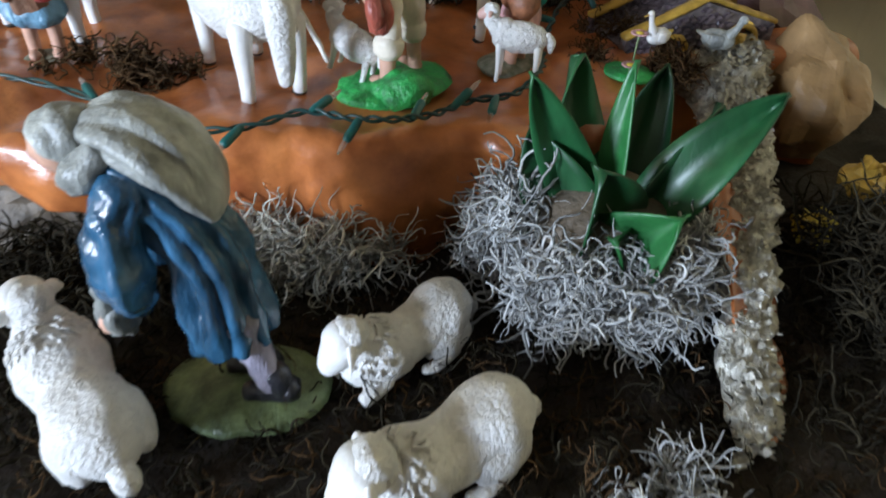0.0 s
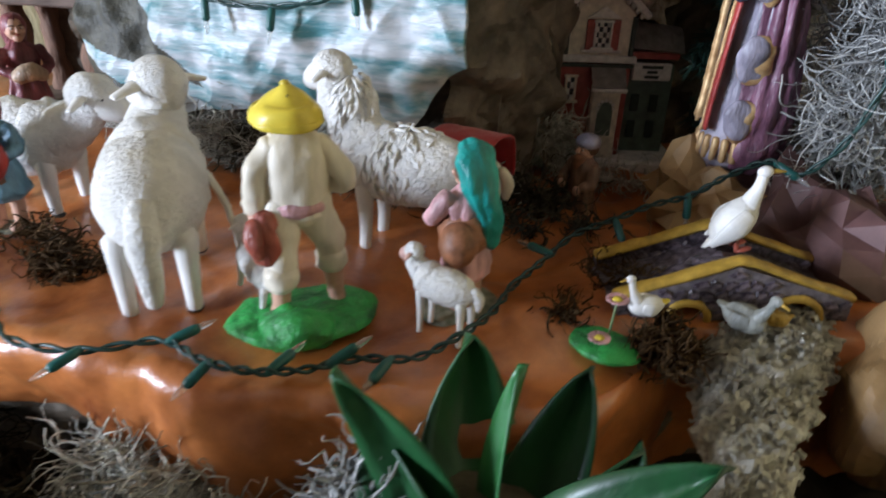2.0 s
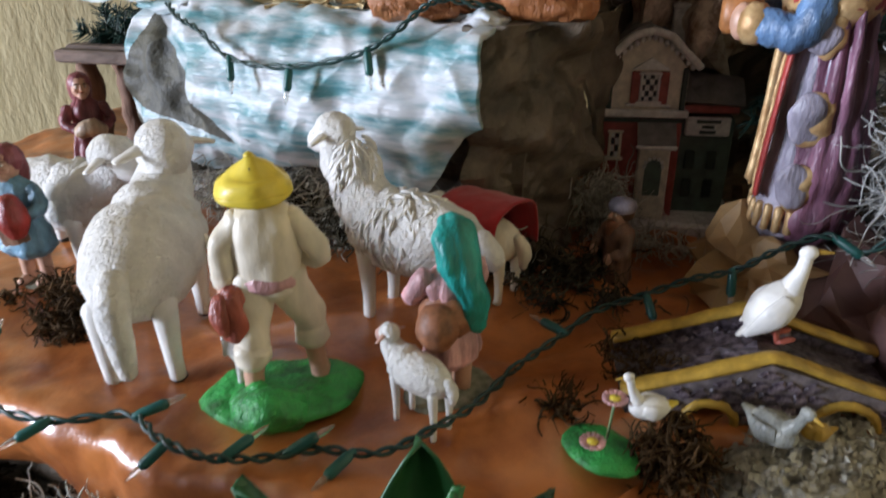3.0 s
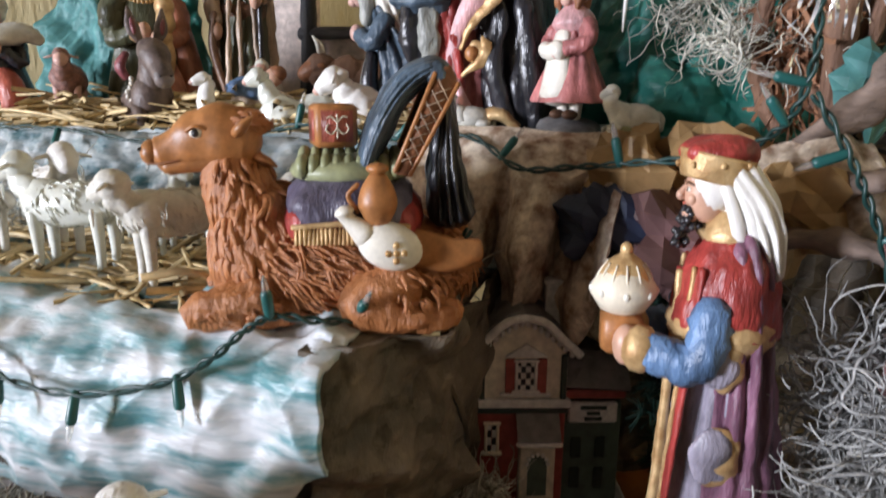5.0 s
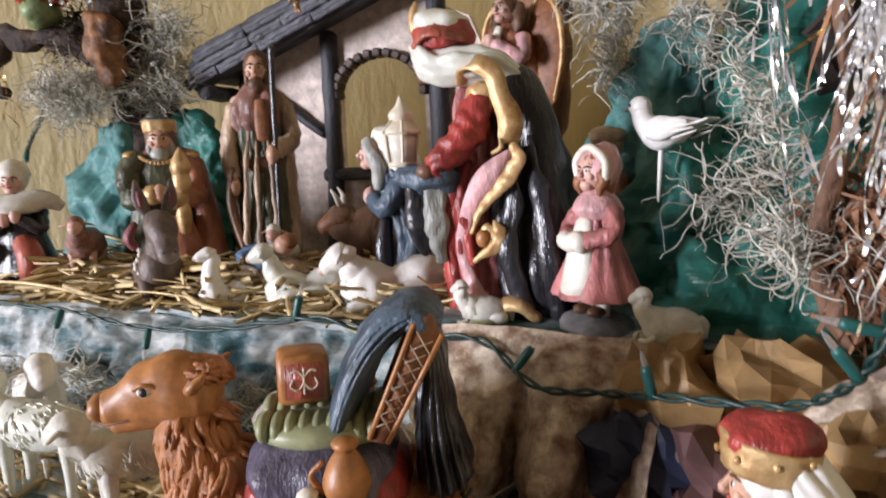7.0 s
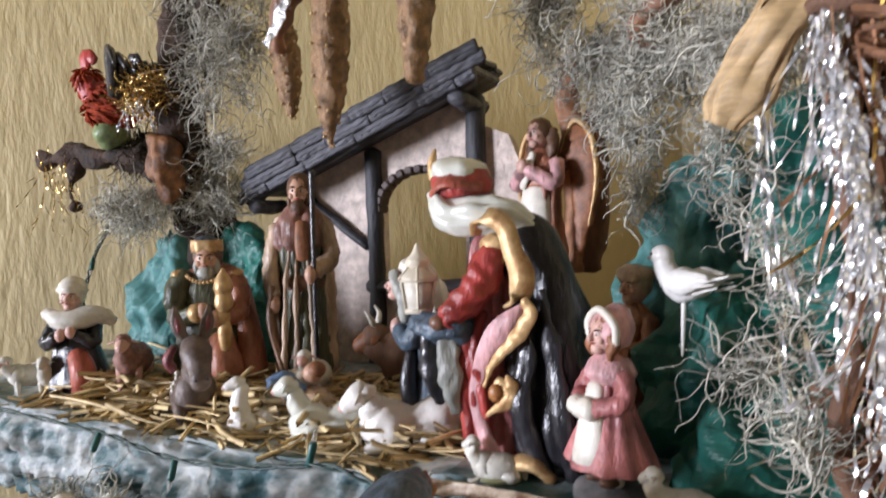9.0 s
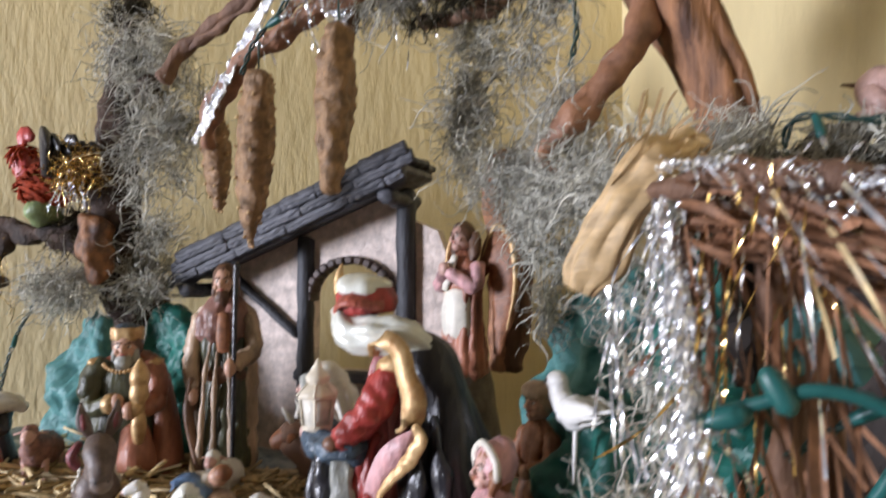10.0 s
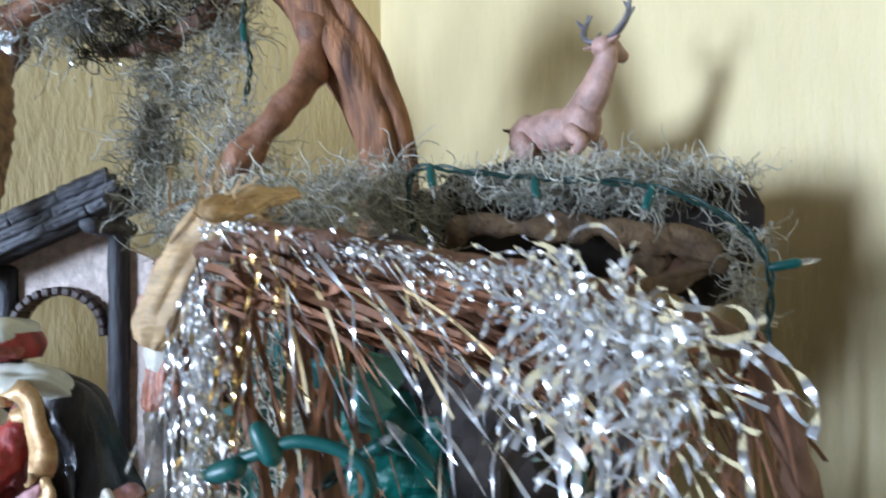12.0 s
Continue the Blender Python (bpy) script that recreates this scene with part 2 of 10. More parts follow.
leaf_green = mat("waxy_green_leaf", (0.014, 0.080, 0.024), rough=0.42, vary=0.6, scale=34, bump=0.5, bscale=120, stretch=(1, 1, 0.3), coat=0.06, rand=0.3)
leaf_bright = mat("bright_green_leaf", (0.030, 0.165, 0.042), rough=0.42, vary=0.5, scale=34, bump=0.5, bscale=120, coat=0.06, rand=0.2)
pine_mat = mat("dark_artificial_pine", (0.012, 0.05, 0.035), rough=0.5, vary=0.4, scale=60, bump=0, island=0.4)
stable_timber = mat("charcoal_carved_timber", (0.115, 0.118, 0.135), rough=0.55, vary=0.5, scale=70, bump=0.9, bscale=240, second=(0.02, 0.02, 0.024), stretch=(0.25, 1, 1), dist=0.002, rand=0.25)
stable_post = mat("charcoal_carved_post", (0.055, 0.057, 0.066), rough=0.55, vary=0.5, scale=70, bump=0.9, bscale=240, second=(0.02, 0.02, 0.024), stretch=(1, 1, 0.25), dist=0.002, rand=0.25)
stucco = mat("pink_white_stucco", (0.80, 0.67, 0.59), rough=0.75, vary=0.35, scale=60, bump=0.9, bscale=130, dist=0.003)
stone_rim = mat("brown_arch_stone", (0.10, 0.07, 0.06), rough=0.6, vary=0.4, scale=100, bump=0.6, rand=0.3)
bridge_stone = mat("purple_grey_carved_stone", (0.21, 0.17, 0.20), rough=0.34, vary=0.6, scale=260, bump=0.9, bscale=300, second=(0.035, 0.022, 0.03), ramp=(0.42, 0.62), rand=0.4)
bridge_joint = mat("pale_worn_joint", (0.20, 0.17, 0.18), rough=0.5, vary=0.5, scale=240, bump=0.5)
house_cream = mat("cream_porcelain_wall", (0.78, 0.71, 0.57), rough=0.4, vary=0.25, scale=120, bump=0.2)
house_red = mat("red_porcelain_wall", (0.36, 0.075, 0.06), rough=0.4, vary=0.35, scale=120, bump=0.2)
house_roof = mat("grey_porcelain_roof", (0.20, 0.185, 0.17), rough=0.45, vary=0.35, scale=90, bump=0.3)
house_trim = mat("snowy_white_trim", (0.74, 0.72, 0.69), rough=0.4, vary=0.25, scale=160, bump=0.3)
house_dark = mat("dark_green_trim", (0.03, 0.045, 0.035), rough=0.4, vary=0.3, scale=160, bump=0.2)
house_green = mat("dull_green_porcelain", (0.10, 0.14, 0.115), rough=0.4, vary=0.3, scale=120, bump=0.2)
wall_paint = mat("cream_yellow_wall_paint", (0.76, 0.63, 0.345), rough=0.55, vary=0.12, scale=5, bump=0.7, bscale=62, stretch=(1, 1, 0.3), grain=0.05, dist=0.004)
# ceiling, far and window walls, floor: unseen, kept dark to hold back bounced light
ceiling_paint = mat("low_bounce_ceiling", (0.12, 0.085, 0.055), rough=0.8, vary=0.08, scale=4, bump=0.2)
dim_wall = mat("low_bounce_wall_paint", (0.15, 0.125, 0.095), rough=0.7, vary=0.1, scale=5, bump=0.2, bscale=55)
floor_tile = mat("brown_floor", (0.07, 0.045, 0.03), rough=0.5, vary=0.3, scale=8, bump=0.2)
ground_mat = mat("dark_moss_mat", (0.034, 0.021, 0.012), rough=0.95, vary=0.6, scale=45, bump=1.0, bscale=200, second=(0.02, 0.016, 0.01), ramp=(0.3, 0.7), dist=0.004)
table_wood = mat("dark_table_wood", (0.12, 0.06, 0.03), rough=0.45, vary=0.4, scale=20, bump=0.2, stretch=(0.2, 1, 1))
weathered = mat("weathered_grey_wood", (0.25, 0.18, 0.14), rough=0.8, vary=0.5, scale=60, bump=0.8, bscale=160, stretch=(0.3, 1, 1), dist=0.003)
bulb_glass = bpy.data.materials.new("clear_bulb_glass")
bulb_glass.use_nodes = True
_b = bulb_glass.node_tree.nodes["Principled BSDF"]
_b.inputs["Base Color"].default_value, _b.inputs["Roughness"].default_value = (0.95, 0.95, 0.93, 1), 0.06
_b.inputs["Transmission Weight"].default_value, _b.inputs["IOR"].default_value = 0.85, 1.45


# ---- mesh kit ----
def spline(pts, res):
    """Points on a smooth curve through pts; each point may carry more numbers after x, y, z."""
    p = np.array(pts, float)
    if res <= 1 or len(p) < 2:
        return p
    q = np.vstack([2 * p[0] - p[1], p, 2 * p[-1] - p[-2]])
    out = []
    for i in range(1, len(q) - 2):
        a, b, c, d = q[i - 1], q[i], q[i + 1], q[i + 2]
        for k in range(res):
            t = k / res
            out.append(0.5 * (2 * b + (c - a) * t + (2 * a - 5 * b + 4 * c - d) * t * t + (3 * b - a - 3 * c + d) * t ** 3))
    out.append(p[-1])
    return np.array(out)


def frames_along(p):
    """Two unit vectors across a path at each of its points, carried along without twist."""
    t = np.gradient(p, axis=0)
    t /= np.linalg.norm(t, axis=1)[:, None] + 1e-12
    ref = np.array((1.0, 0, 0)) if abs(t[0][0]) < 0.8 else np.array((0, 1.0, 0))
    a = np.zeros_like(p)
    for i in range(len(p)):
        ref = ref - t[i] * (ref @ t[i])
        ref /= np.linalg.norm(ref) + 1e-12
        a[i] = ref
    return a, np.cross(t, a)


@functools.lru_cache(maxsize=None)
def fold_set(seed):
    r = random.Random(int(seed * 97) + 5)
    return [(Vector((r.gauss(0, 1), r.gauss(0, 1), r.gauss(0, 1))).normalized(), r.uniform(0.45, 1.7), r.random()) for _ in range(8)]


def crease(q, seed):
    """Height of creased paper at q, made of flat facets between sharp folds; about -0.5 to 0.5."""
    total = 0.0
    for n, f, shift in fold_set(seed):
        k = (q.dot(n) * f + shift) % 1.0
        total += (abs(2 * k - 1) - 0.5) / (f + 0.4)
    return total * 0.42


class Sculpt:
    """Collects shaped pieces of one mesh, each with its material."""

    def __init__(self):
        self.v, self.f, self.m, self.mats = [], [], [], []

    def slot(self, material):
        if material not in self.mats:
            self.mats.append(material)
        return self.mats.index(material)

    def add(self, verts, faces, material):
        base, s = len(self.v), self.slot(material)
        self.v += [tuple(map(float, q)) for q in verts]
        self.f += [tuple(base + i for i in f) for f in faces]
        self.m += [s] * len(faces)

    def tube(self, pts, radii, material, n=10, res=4, pleat=(0, 0), flat=1.0, rough=(0, 0), cap=True, seed=0.0, comb=(1, 1, 1)):
        """A tube along a smooth path. radii: a number, one per point, or pairs. pleat: folds round it and their depth."""
        k = len(pts)
        r = [radii] * k if np.isscalar(radii) else list(radii)
        r = [(q, q * flat) if np.isscalar(q) else tuple(q) for q in r]
        path = spline([(*p, *q) for p, q in zip(pts, r)], res)
        p, rr = path[:, :3], path[:, 3:].clip(1e-5)
        if cap:
            e0, e1 = p[0] - p[1], p[-1] - p[-2]
            e0, e1 = e0 / (np.linalg.norm(e0) + 1e-12), e1 / (np.linalg.norm(e1) + 1e-12)
            r0, r1 = rr[0].min(), rr[-1].min()
            p = np.vstack([p[0] + e0 * r0 * 0.6, p[0] + e0 * r0 * 0.4, p, p[-1] + e1 * r1 * 0.4, p[-1] + e1 * r1 * 0.6])
            rr = np.vstack([rr[0] * 0.15, rr[0] * 0.7, rr, rr[-1] * 0.7, rr[-1] * 0.15])
        a, b = frames_along(p)
        verts, faces = [], []
        for i in range(len(p)):
            for j in range(n):
                th = 2 * math.pi * j / n
                w = 1.0
                if pleat[0]:
                    deep = 0.75 + 0.9 * noise.noise(Vector((1.3 * math.cos(th) + seed, 1.3 * math.sin(th), i * 0.06)))
                    w += pleat[1] * deep * (2.2 * abs(math.sin(pleat[0] * th / 2 + 0.6 * math.sin(2 * th + seed) + 0.35 * math.sin(i * 0.13 + seed))) - 1.3)
                q = p[i] + a[i] * (rr[i][0] * w * math.cos(th)) + b[i] * (rr[i][1] * w * math.sin(th))
                if rough[1]:
                    q = q + (q - p[i]) / (np.linalg.norm(q - p[i]) + 1e-9) * noise.noise(Vector(q) * Vector(comb) * rough[0] + Vector((seed, 0, 0))) * rough[1]
                verts.append(q)
        for i in range(len(p) - 1):
            for j in range(n):
                faces.append((i * n + j, i * n + (j + 1) % n, (i + 1) * n + (j + 1) % n, (i + 1) * n + j))
        faces.append(tuple(reversed(range(n))))
        faces.append(tuple((len(p) - 1) * n + j for j in range(n)))
        self.add(verts, faces, material)

    def ball(self, c, r, material, rot=(0, 0, 0), n=16, m=11, rough=(0, 0), seed=0.0, ridged=False, comb=(1, 1, 1), paper=None):
        """An ellipsoid, lumpy if rough is given."""
        r = (r, r, r) if np.isscalar(r) else r
        turn = Euler([radians(x) for x in rot]).to_matrix()
        verts, faces = [], []
        for i in range(m + 1):
            ph = math.pi * i / m
            for j in range(n):
                th = 2 * math.pi * j / n
                d = Vector((math.sin(ph) * math.cos(th), math.sin(ph) * math.sin(th), math.cos(ph)))
                q = Vector((d.x * r[0], d.y * r[1], d.z * r[2]))
                if paper:
                    q += d * crease(q * paper[0], seed) * paper[1]
                elif rough[1]:
                    w = noise.noise(q * Vector(comb) * rough[0] + Vector((seed, seed * 2, 0)))
                    q += d * (abs(w) * 2 - 0.5 if ridged else w) * rough[1]
                verts.append(Vector(c) + turn @ q)
        for i in range(m):
            for j in range(n):
                faces.append((i * n + j, (i + 1) * n + j, (i + 1) * n + (j + 1) % n, i * n + (j + 1) % n))
        self.add(verts, faces, material)

    def box(self, c, size, material, rot=(0, 0, 0), bevel=0.0, taper=1.0):
        x, y, z = (s / 2 for s in size)
        b = min(bevel, x * 0.9, y * 0.9, z * 0.9)
        turn = Euler([radians(q) for q in rot]).to_matrix()
        rings = [(-z, b), (-z + b, 0), (z - b, 0), (z, b)] if b else [(-z, 0), (z, 0)]
        verts, faces = [], []
        for zz, inset in rings:
            k = taper if zz > 0 else 1.0
            for sx, sy in ((-1, -1), (1, -1), (1, 1), (-1, 1)):
                if b:
                    one = (sx * (x - inset) * k, sy * (y - inset - b) * k, zz)
                    two = (sx * (x - inset - b) * k, sy * (y - inset) * k, zz)
                    pair = (one, two) if sx * sy > 0 else (two, one)
                    verts += [Vector(c) + turn @ Vector(q) for q in pair]
                else:
                    verts.append(Vector(c) + turn @ Vector((sx * x * k, sy * y * k, zz)))
        n = 8 if b else 4
        for i in range(len(rings) - 1):
            for j in range(n):
                faces.append((i * n + j, i * n + (j + 1) % n, (i + 1) * n + (j + 1) % n, (i + 1) * n + j))
        faces.append(tuple(reversed(range(n))))
        faces.append(tuple((len(rings) - 1) * n + j for j in range(n)))
        self.add(verts, faces, material)

    def ribbon(self, pts, width, thick, material, across=None, res=4):
        """A thin band along a smooth path, with its width along across (or level) and a real thickness."""
        path = spline([(*p, w) for p, w in zip(pts, width if not np.isscalar(width) else [width] * len(pts))], res)
        p, ww = path[:, :3], path[:, 3]
        t = np.gradient(p, axis=0)
        t /= np.linalg.norm(t, axis=1)[:, None] + 1e-12
        verts, faces = [], []
        for i in range(len(p)):
            s = np.array(across if across is not None else (1, 0, 0), float)
            s = s - t[i] * (s @ t[i])
            s /= np.linalg.norm(s) + 1e-9
            nn = np.cross(t[i], s)
            for a, b in ((-1, -1), (1, -1), (1, 1), (-1, 1)):
                verts.append(p[i] + s * a * ww[i] / 2 + nn * b * thick / 2)
        for i in range(len(p) - 1):
            for j in range(4):
                faces.append((i * 4 + j, i * 4 + (j + 1) % 4, i * 4 + 4 + (j + 1) % 4, i * 4 + 4 + j))
        faces.append((3, 2, 1, 0))
        k = 4 * (len(p) - 1)
        faces.append((k, k + 1, k + 2, k + 3))
        self.add(verts, faces, material)

    def sheet(self, at, nu, nv, material, thick=0.002, crumple=(0, 0), seed=0.0, soft=False):
        """A crumpled sheet of paper: at(u, v) gives its place, crumple the folds' frequency and height."""
        grid = np.array([[at(i / nu, j / nv) for j in range(nv + 1)] for i in range(nu + 1)], float)
        nrm = np.cross(np.gradient(grid, axis=0), np.gradient(grid, axis=1))
        nrm /= np.linalg.norm(nrm, axis=2)[..., None] + 1e-12
        if crumple[1]:
            for i in range(nu + 1):
                for j in range(nv + 1):
                    q = Vector(grid[i, j]) * crumple[0] + Vector((seed, 1.7 * seed, 0))
                    if soft:
                        w = abs(noise.noise(q)) + 0.5 * abs(noise.noise(q * 2.3)) - 0.35 + 0.25 * noise.noise(q * 5.1)
                    else:
                        w = 1.1 * crease(q, seed) + 0.38 * crease(q * 2.9, seed + 1) + 0.2 * abs(noise.noise(q * 1.7))
                    grid[i, j] = grid[i, j] + nrm[i, j] * w * crumple[1]
        front, back = grid.reshape(-1, 3), (grid - nrm * thick).reshape(-1, 3)
        k, w = len(front), nv + 1
        faces = []
        for i in range(nu):
            for j in range(nv):
                a, b, c, d = i * w + j, (i + 1) * w + j, (i + 1) * w + j + 1, i * w + j + 1
                faces += [(a, b, c), (a, c, d)] if (i + j) % 2 else [(a, b, d), (b, c, d)]
                faces.append((k + d, k + c, k + b, k + a))
        rim = [i * w for i in range(nu)] + [nu * w + j for j in range(nv)] + [i * w + nv for i in range(nu, 0, -1)] + [j for j in range(nv, 0, -1)]
        for a, b in zip(rim, rim[1:] + rim[:1]):
            faces.append((b, a, k + a, k + b))
        self.add(np.vstack([front, back]), faces, material)

    def make(self, name, loc=(0, 0, 0), rz=0.0, scale=1.0, smooth=True, label="", category="", group="", kind="", parent=None, rx=0.0, ry=0.0):
        me = bpy.data.meshes.new(name)
        me.from_pydata(self.v, [], self.f)
        for m in self.mats:
            me.materials.append(m)
        me.polygons.foreach_set("material_index", self.m)
        me.polygons.foreach_set("use_smooth", [smooth] * len(self.f))
        me.update()
        ob = new(name, me)
        ob.matrix_basis = pose(*loc, rx, ry, rz) @ Matrix.Scale(scale, 4)
        if parent:
            ob.parent = parent
        return tagged(ob, label, category, group, kind)


def group_root(name, loc, rz=0.0, label="", category="", group="", kind="", scale=1.0):
    ob = new(name)
    ob.empty_display_size = 0.01
    ob.matrix_basis = pose(*loc, 0, 0, rz) @ Matrix.Scale(scale, 4)
    return tagged(ob, label, category, group, kind)


def strands(name, paths, radius, material, label, category, sides=3, ribbon=False, parent=None, kind="stuff", twist=0.0):
    """Many thin stems in one mesh. paths: count x steps x 3; radius: one number or count x steps."""
    p = np.asarray(paths, float)
    n, k, _ = p.shape
    t = np.gradient(p, axis=1)
    t /= np.linalg.norm(t, axis=2)[..., None] + 1e-12
    ref = np.random.normal(size=(n, 1, 3)) + np.zeros_like(p)
    a = ref - t * (ref * t).sum(2, keepdims=True)
    a /= np.linalg.norm(a, axis=2)[..., None] + 1e-12
    b = np.cross(t, a)
    if twist:
        th = (np.random.uniform(0.5, 1.5, (n, 1)) * twist * np.arange(k)[None, :] + np.random.uniform(0, 6.28, (n, 1)))[..., None]
        a, b = a * np.cos(th) + b * np.sin(th), b * np.cos(th) - a * np.sin(th)
    r = (np.zeros((n, k)) + radius)[..., None]
    if ribbon:
        ring = np.stack([p + a * r, p - a * r], 2)
        sides = 2
    else:
        ring = np.stack([p + r * (a * math.cos(2 * math.pi * j / sides) + b * math.sin(2 * math.pi * j / sides)) for j in range(sides)], 2)
    verts = ring.reshape(-1, 3)
    base = (np.arange(n)[:, None, None] * k + np.arange(k - 1)[None, :, None]) * sides
    j = np.arange(1 if ribbon else sides)[None, None, :]
    j2 = (j + 1) % sides
    quads = np.stack([base + j, base + j2, base + sides + j2, base + sides + j], -1).reshape(-1, 4)
    me = bpy.data.meshes.new(name)
    me.vertices.add(len(verts)), me.loops.add(quads.size), me.polygons.add(len(quads))
    me.vertices.foreach_set("co", verts.ravel())
    me.loops.foreach_set("vertex_index", quads.ravel().astype(np.int32))
    me.polygons.foreach_set("loop_start", np.arange(0, quads.size, 4, dtype=np.int32))
    me.polygons.foreach_set("use_smooth", np.ones(len(quads), bool))
    me.update(calc_edges=True)
    me.materials.append(material)
    ob = new(name, me)
    if parent:
        ob.parent = parent
    return tagged(ob, label, category, "", kind)


def curly(roots, ways, length, steps=12, curl=0.5, drop=0.0, spread=0.35):
    """Random curling paths from roots, started along ways."""
    roots, ways = np.asarray(roots, float), np.asarray(ways, float)
    n = len(roots)
    d = ways / (np.linalg.norm(ways, axis=1)[:, None] + 1e-9) + np.random.normal(size=(n, 3)) * spread
    step = length * np.random.uniform(0.5, 1.3, (n, 1)) / steps
    bend = np.random.normal(size=(n, 3)) * curl
    out, q = [roots], roots
    for _ in range(steps - 1):
        bend = 0.72 * bend + np.random.normal(size=(n, 3)) * curl * 0.6
        d = d + bend
        d[:, 2] -= drop
        d /= np.linalg.norm(d, axis=1)[:, None] + 1e-9
        q = q + d * step
        out.append(q)
    return np.stack(out, 1)


def in_blob(n, c, r, shell=0.0):
    """n points in an ellipsoid and the ways out from its centre; shell: 0 all through, 1 on the skin alone."""
    d = np.random.normal(size=(n, 3))
    d /= np.linalg.norm(d, axis=1)[:, None]
    k = np.random.uniform(shell ** 3, 1, (n, 1)) ** (1 / 3)
    return np.array(c) + d * k * np.array(r), d


def moss(name, blobs, material, label, radius=0.0007, curl=0.75, drop=0.02, up=0.2):
    """Tangled moss over some blobs: (count, centre, radii, strand length)."""
    paths = []
    for n, c, r, length in blobs:
        m = int(n * 1.05)
        hearts, ways = in_blob(max(6, m // 26), c, r, 0.25)
        pick = np.random.randint(0, len(hearts), m)
        roots, ways = hearts[pick] + np.random.normal(size=(m, 3)) * np.array(r) * 0.13, ways[pick]
        ways = ways + np.random.normal(size=ways.shape) * 0.7
        ways[:, 2] += up
        paths.append(curly(roots, ways, length * 1.1, 16, curl, drop))
    p = np.concatenate(paths)
    taper = np.linspace(1.1, 0.5, p.shape[1])[None, :] * np.random.uniform(0.35, 1.5, (len(p), 1)) * radius * 0.95
    return strands(name, p, taper, material, label, "moss")


def locks(s, c, r, count, way, material, length, thick, seed=1, keep=None, sink=0.0, jitter=0.25):
    """Carved tapering locks of fur lying on an ellipsoid, combed along way."""
    rnd = random.Random(seed)
    for _ in range(count):
        d = Vector((rnd.gauss(0, 1), rnd.gauss(0, 1), rnd.gauss(0, 1))).normalized()
        p = Vector((d.x * r[0], d.y * r[1], d.z * r[2]))
        n = Vector((d.x / r[0], d.y / r[1], d.z / r[2])).normalized()
        if keep and not keep(p):
            continue
        t = Vector(way) + Vector((rnd.gauss(0, jitter), rnd.gauss(0, jitter), rnd.gauss(0, jitter)))
        t = (t - n * t.dot(n)).normalized()
        side = n.cross(t) * rnd.uniform(-0.35, 0.35)
        q = Vector(c) + p
        L = length * rnd.uniform(0.7, 1.25)
        s.tube([q - n * thick * 0.9, q + (t * 0.4 + side * 0.5) * L + n * thick * (0.12 - sink), q + (t * 0.8 + side * 0.2) * L + n * thick * (0.05 - sink), q + t * L * 1.1 - side * L * 0.3 - n * thick * (0.5 + sink)], [thick * 0.7, thick, thick * 0.75, thick * 0.2], material, n=6, res=3, cap=False)


# ---- room ----
ROOM_U, ROOM_V, ROOM_H = 4.6, 4.6, 2.7
ANGLE = math.degrees(math.atan2(U.y, U.x))


def wall_box(s, u0, u1, v0, v1, z0, z1, material):
    c = at_room((u0 + u1) / 2, (v0 + v1) / 2, (z0 + z1) / 2)
    s.box(c, (u1 - u0, v1 - v0, z1 - z0), material, rot=(0, 0, ANGLE))


# V runs to the other hand of U, so boxes that lie along V take it as their second side
for name, u0, u1, v0, v1 in (("wall_right", -0.12, ROOM_U + 0.12, -0.12, 0), ("wall_left", -0.12, 0, 0.0, ROOM_V), ("wall_far", ROOM_U, ROOM_U + 0.12, 0.0, ROOM_V)):
    s = Sculpt()
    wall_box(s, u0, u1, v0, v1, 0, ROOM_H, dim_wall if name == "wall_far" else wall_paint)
    s.make(name, smooth=False, kind="structure", label="unseen far wall, darkened to cut bounce light" if name == "wall_far" else "cream yellow painted plaster wall with brushed texture", category="wall")
s = Sculpt()
W0, W1, WZ0, WZ1 = 0.52, 1.48, 0.80, 1.96
for u0, u1, z0, z1 in ((-0.12, W0, 0, ROOM_H), (W1, ROOM_U + 0.12, 0, ROOM_H), (W0, W1, 0, WZ0), (W0, W1, WZ1, ROOM_H)):
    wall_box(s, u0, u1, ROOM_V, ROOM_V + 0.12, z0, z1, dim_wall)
s.make("wall_window", smooth=False, kind="structure", label="unseen window wall, darkened to cut bounce light", category="wall")
for name, a, b in (("window_1", W0, W1),):
    win = group_root(name, at_room((a + b) / 2, ROOM_V + 0.06, WZ0), ANGLE, "plain open window with a white frame", "window", kind="structure")
    s = Sculpt()
    for c, size in (((0, 0, 0.025), (b - a, 0.06, 0.05)), ((0, 0, 1.135), (b - a, 0.06, 0.05)), (((a - b) / 2 + 0.025, 0, 0.58), (0.05, 0.06, 1.06)), (((b - a) / 2 - 0.025, 0, 0.58), (0.05, 0.06, 1.06))):
        s.box(c, size, ivory, bevel=0.004)
    s.make("window_frame", parent=win, smooth=False)
s = Sculpt()
wall_box(s, -0.12, ROOM_U + 0.12, -0.12, ROOM_V + 0.12, -0.1, 0, floor_tile)
s.make("floor", smooth=False, kind="structure", label="plain brown floor", category="floor")
s = Sculpt()
wall_box(s, -0.12, ROOM_U + 0.12, -0.12, ROOM_V + 0.12, ROOM_H, ROOM_H + 0.1, ceiling_paint)
s.make("ceiling", smooth=False, kind="structure", label="unseen ceiling, darkened to cut bounce light", category="ceiling")

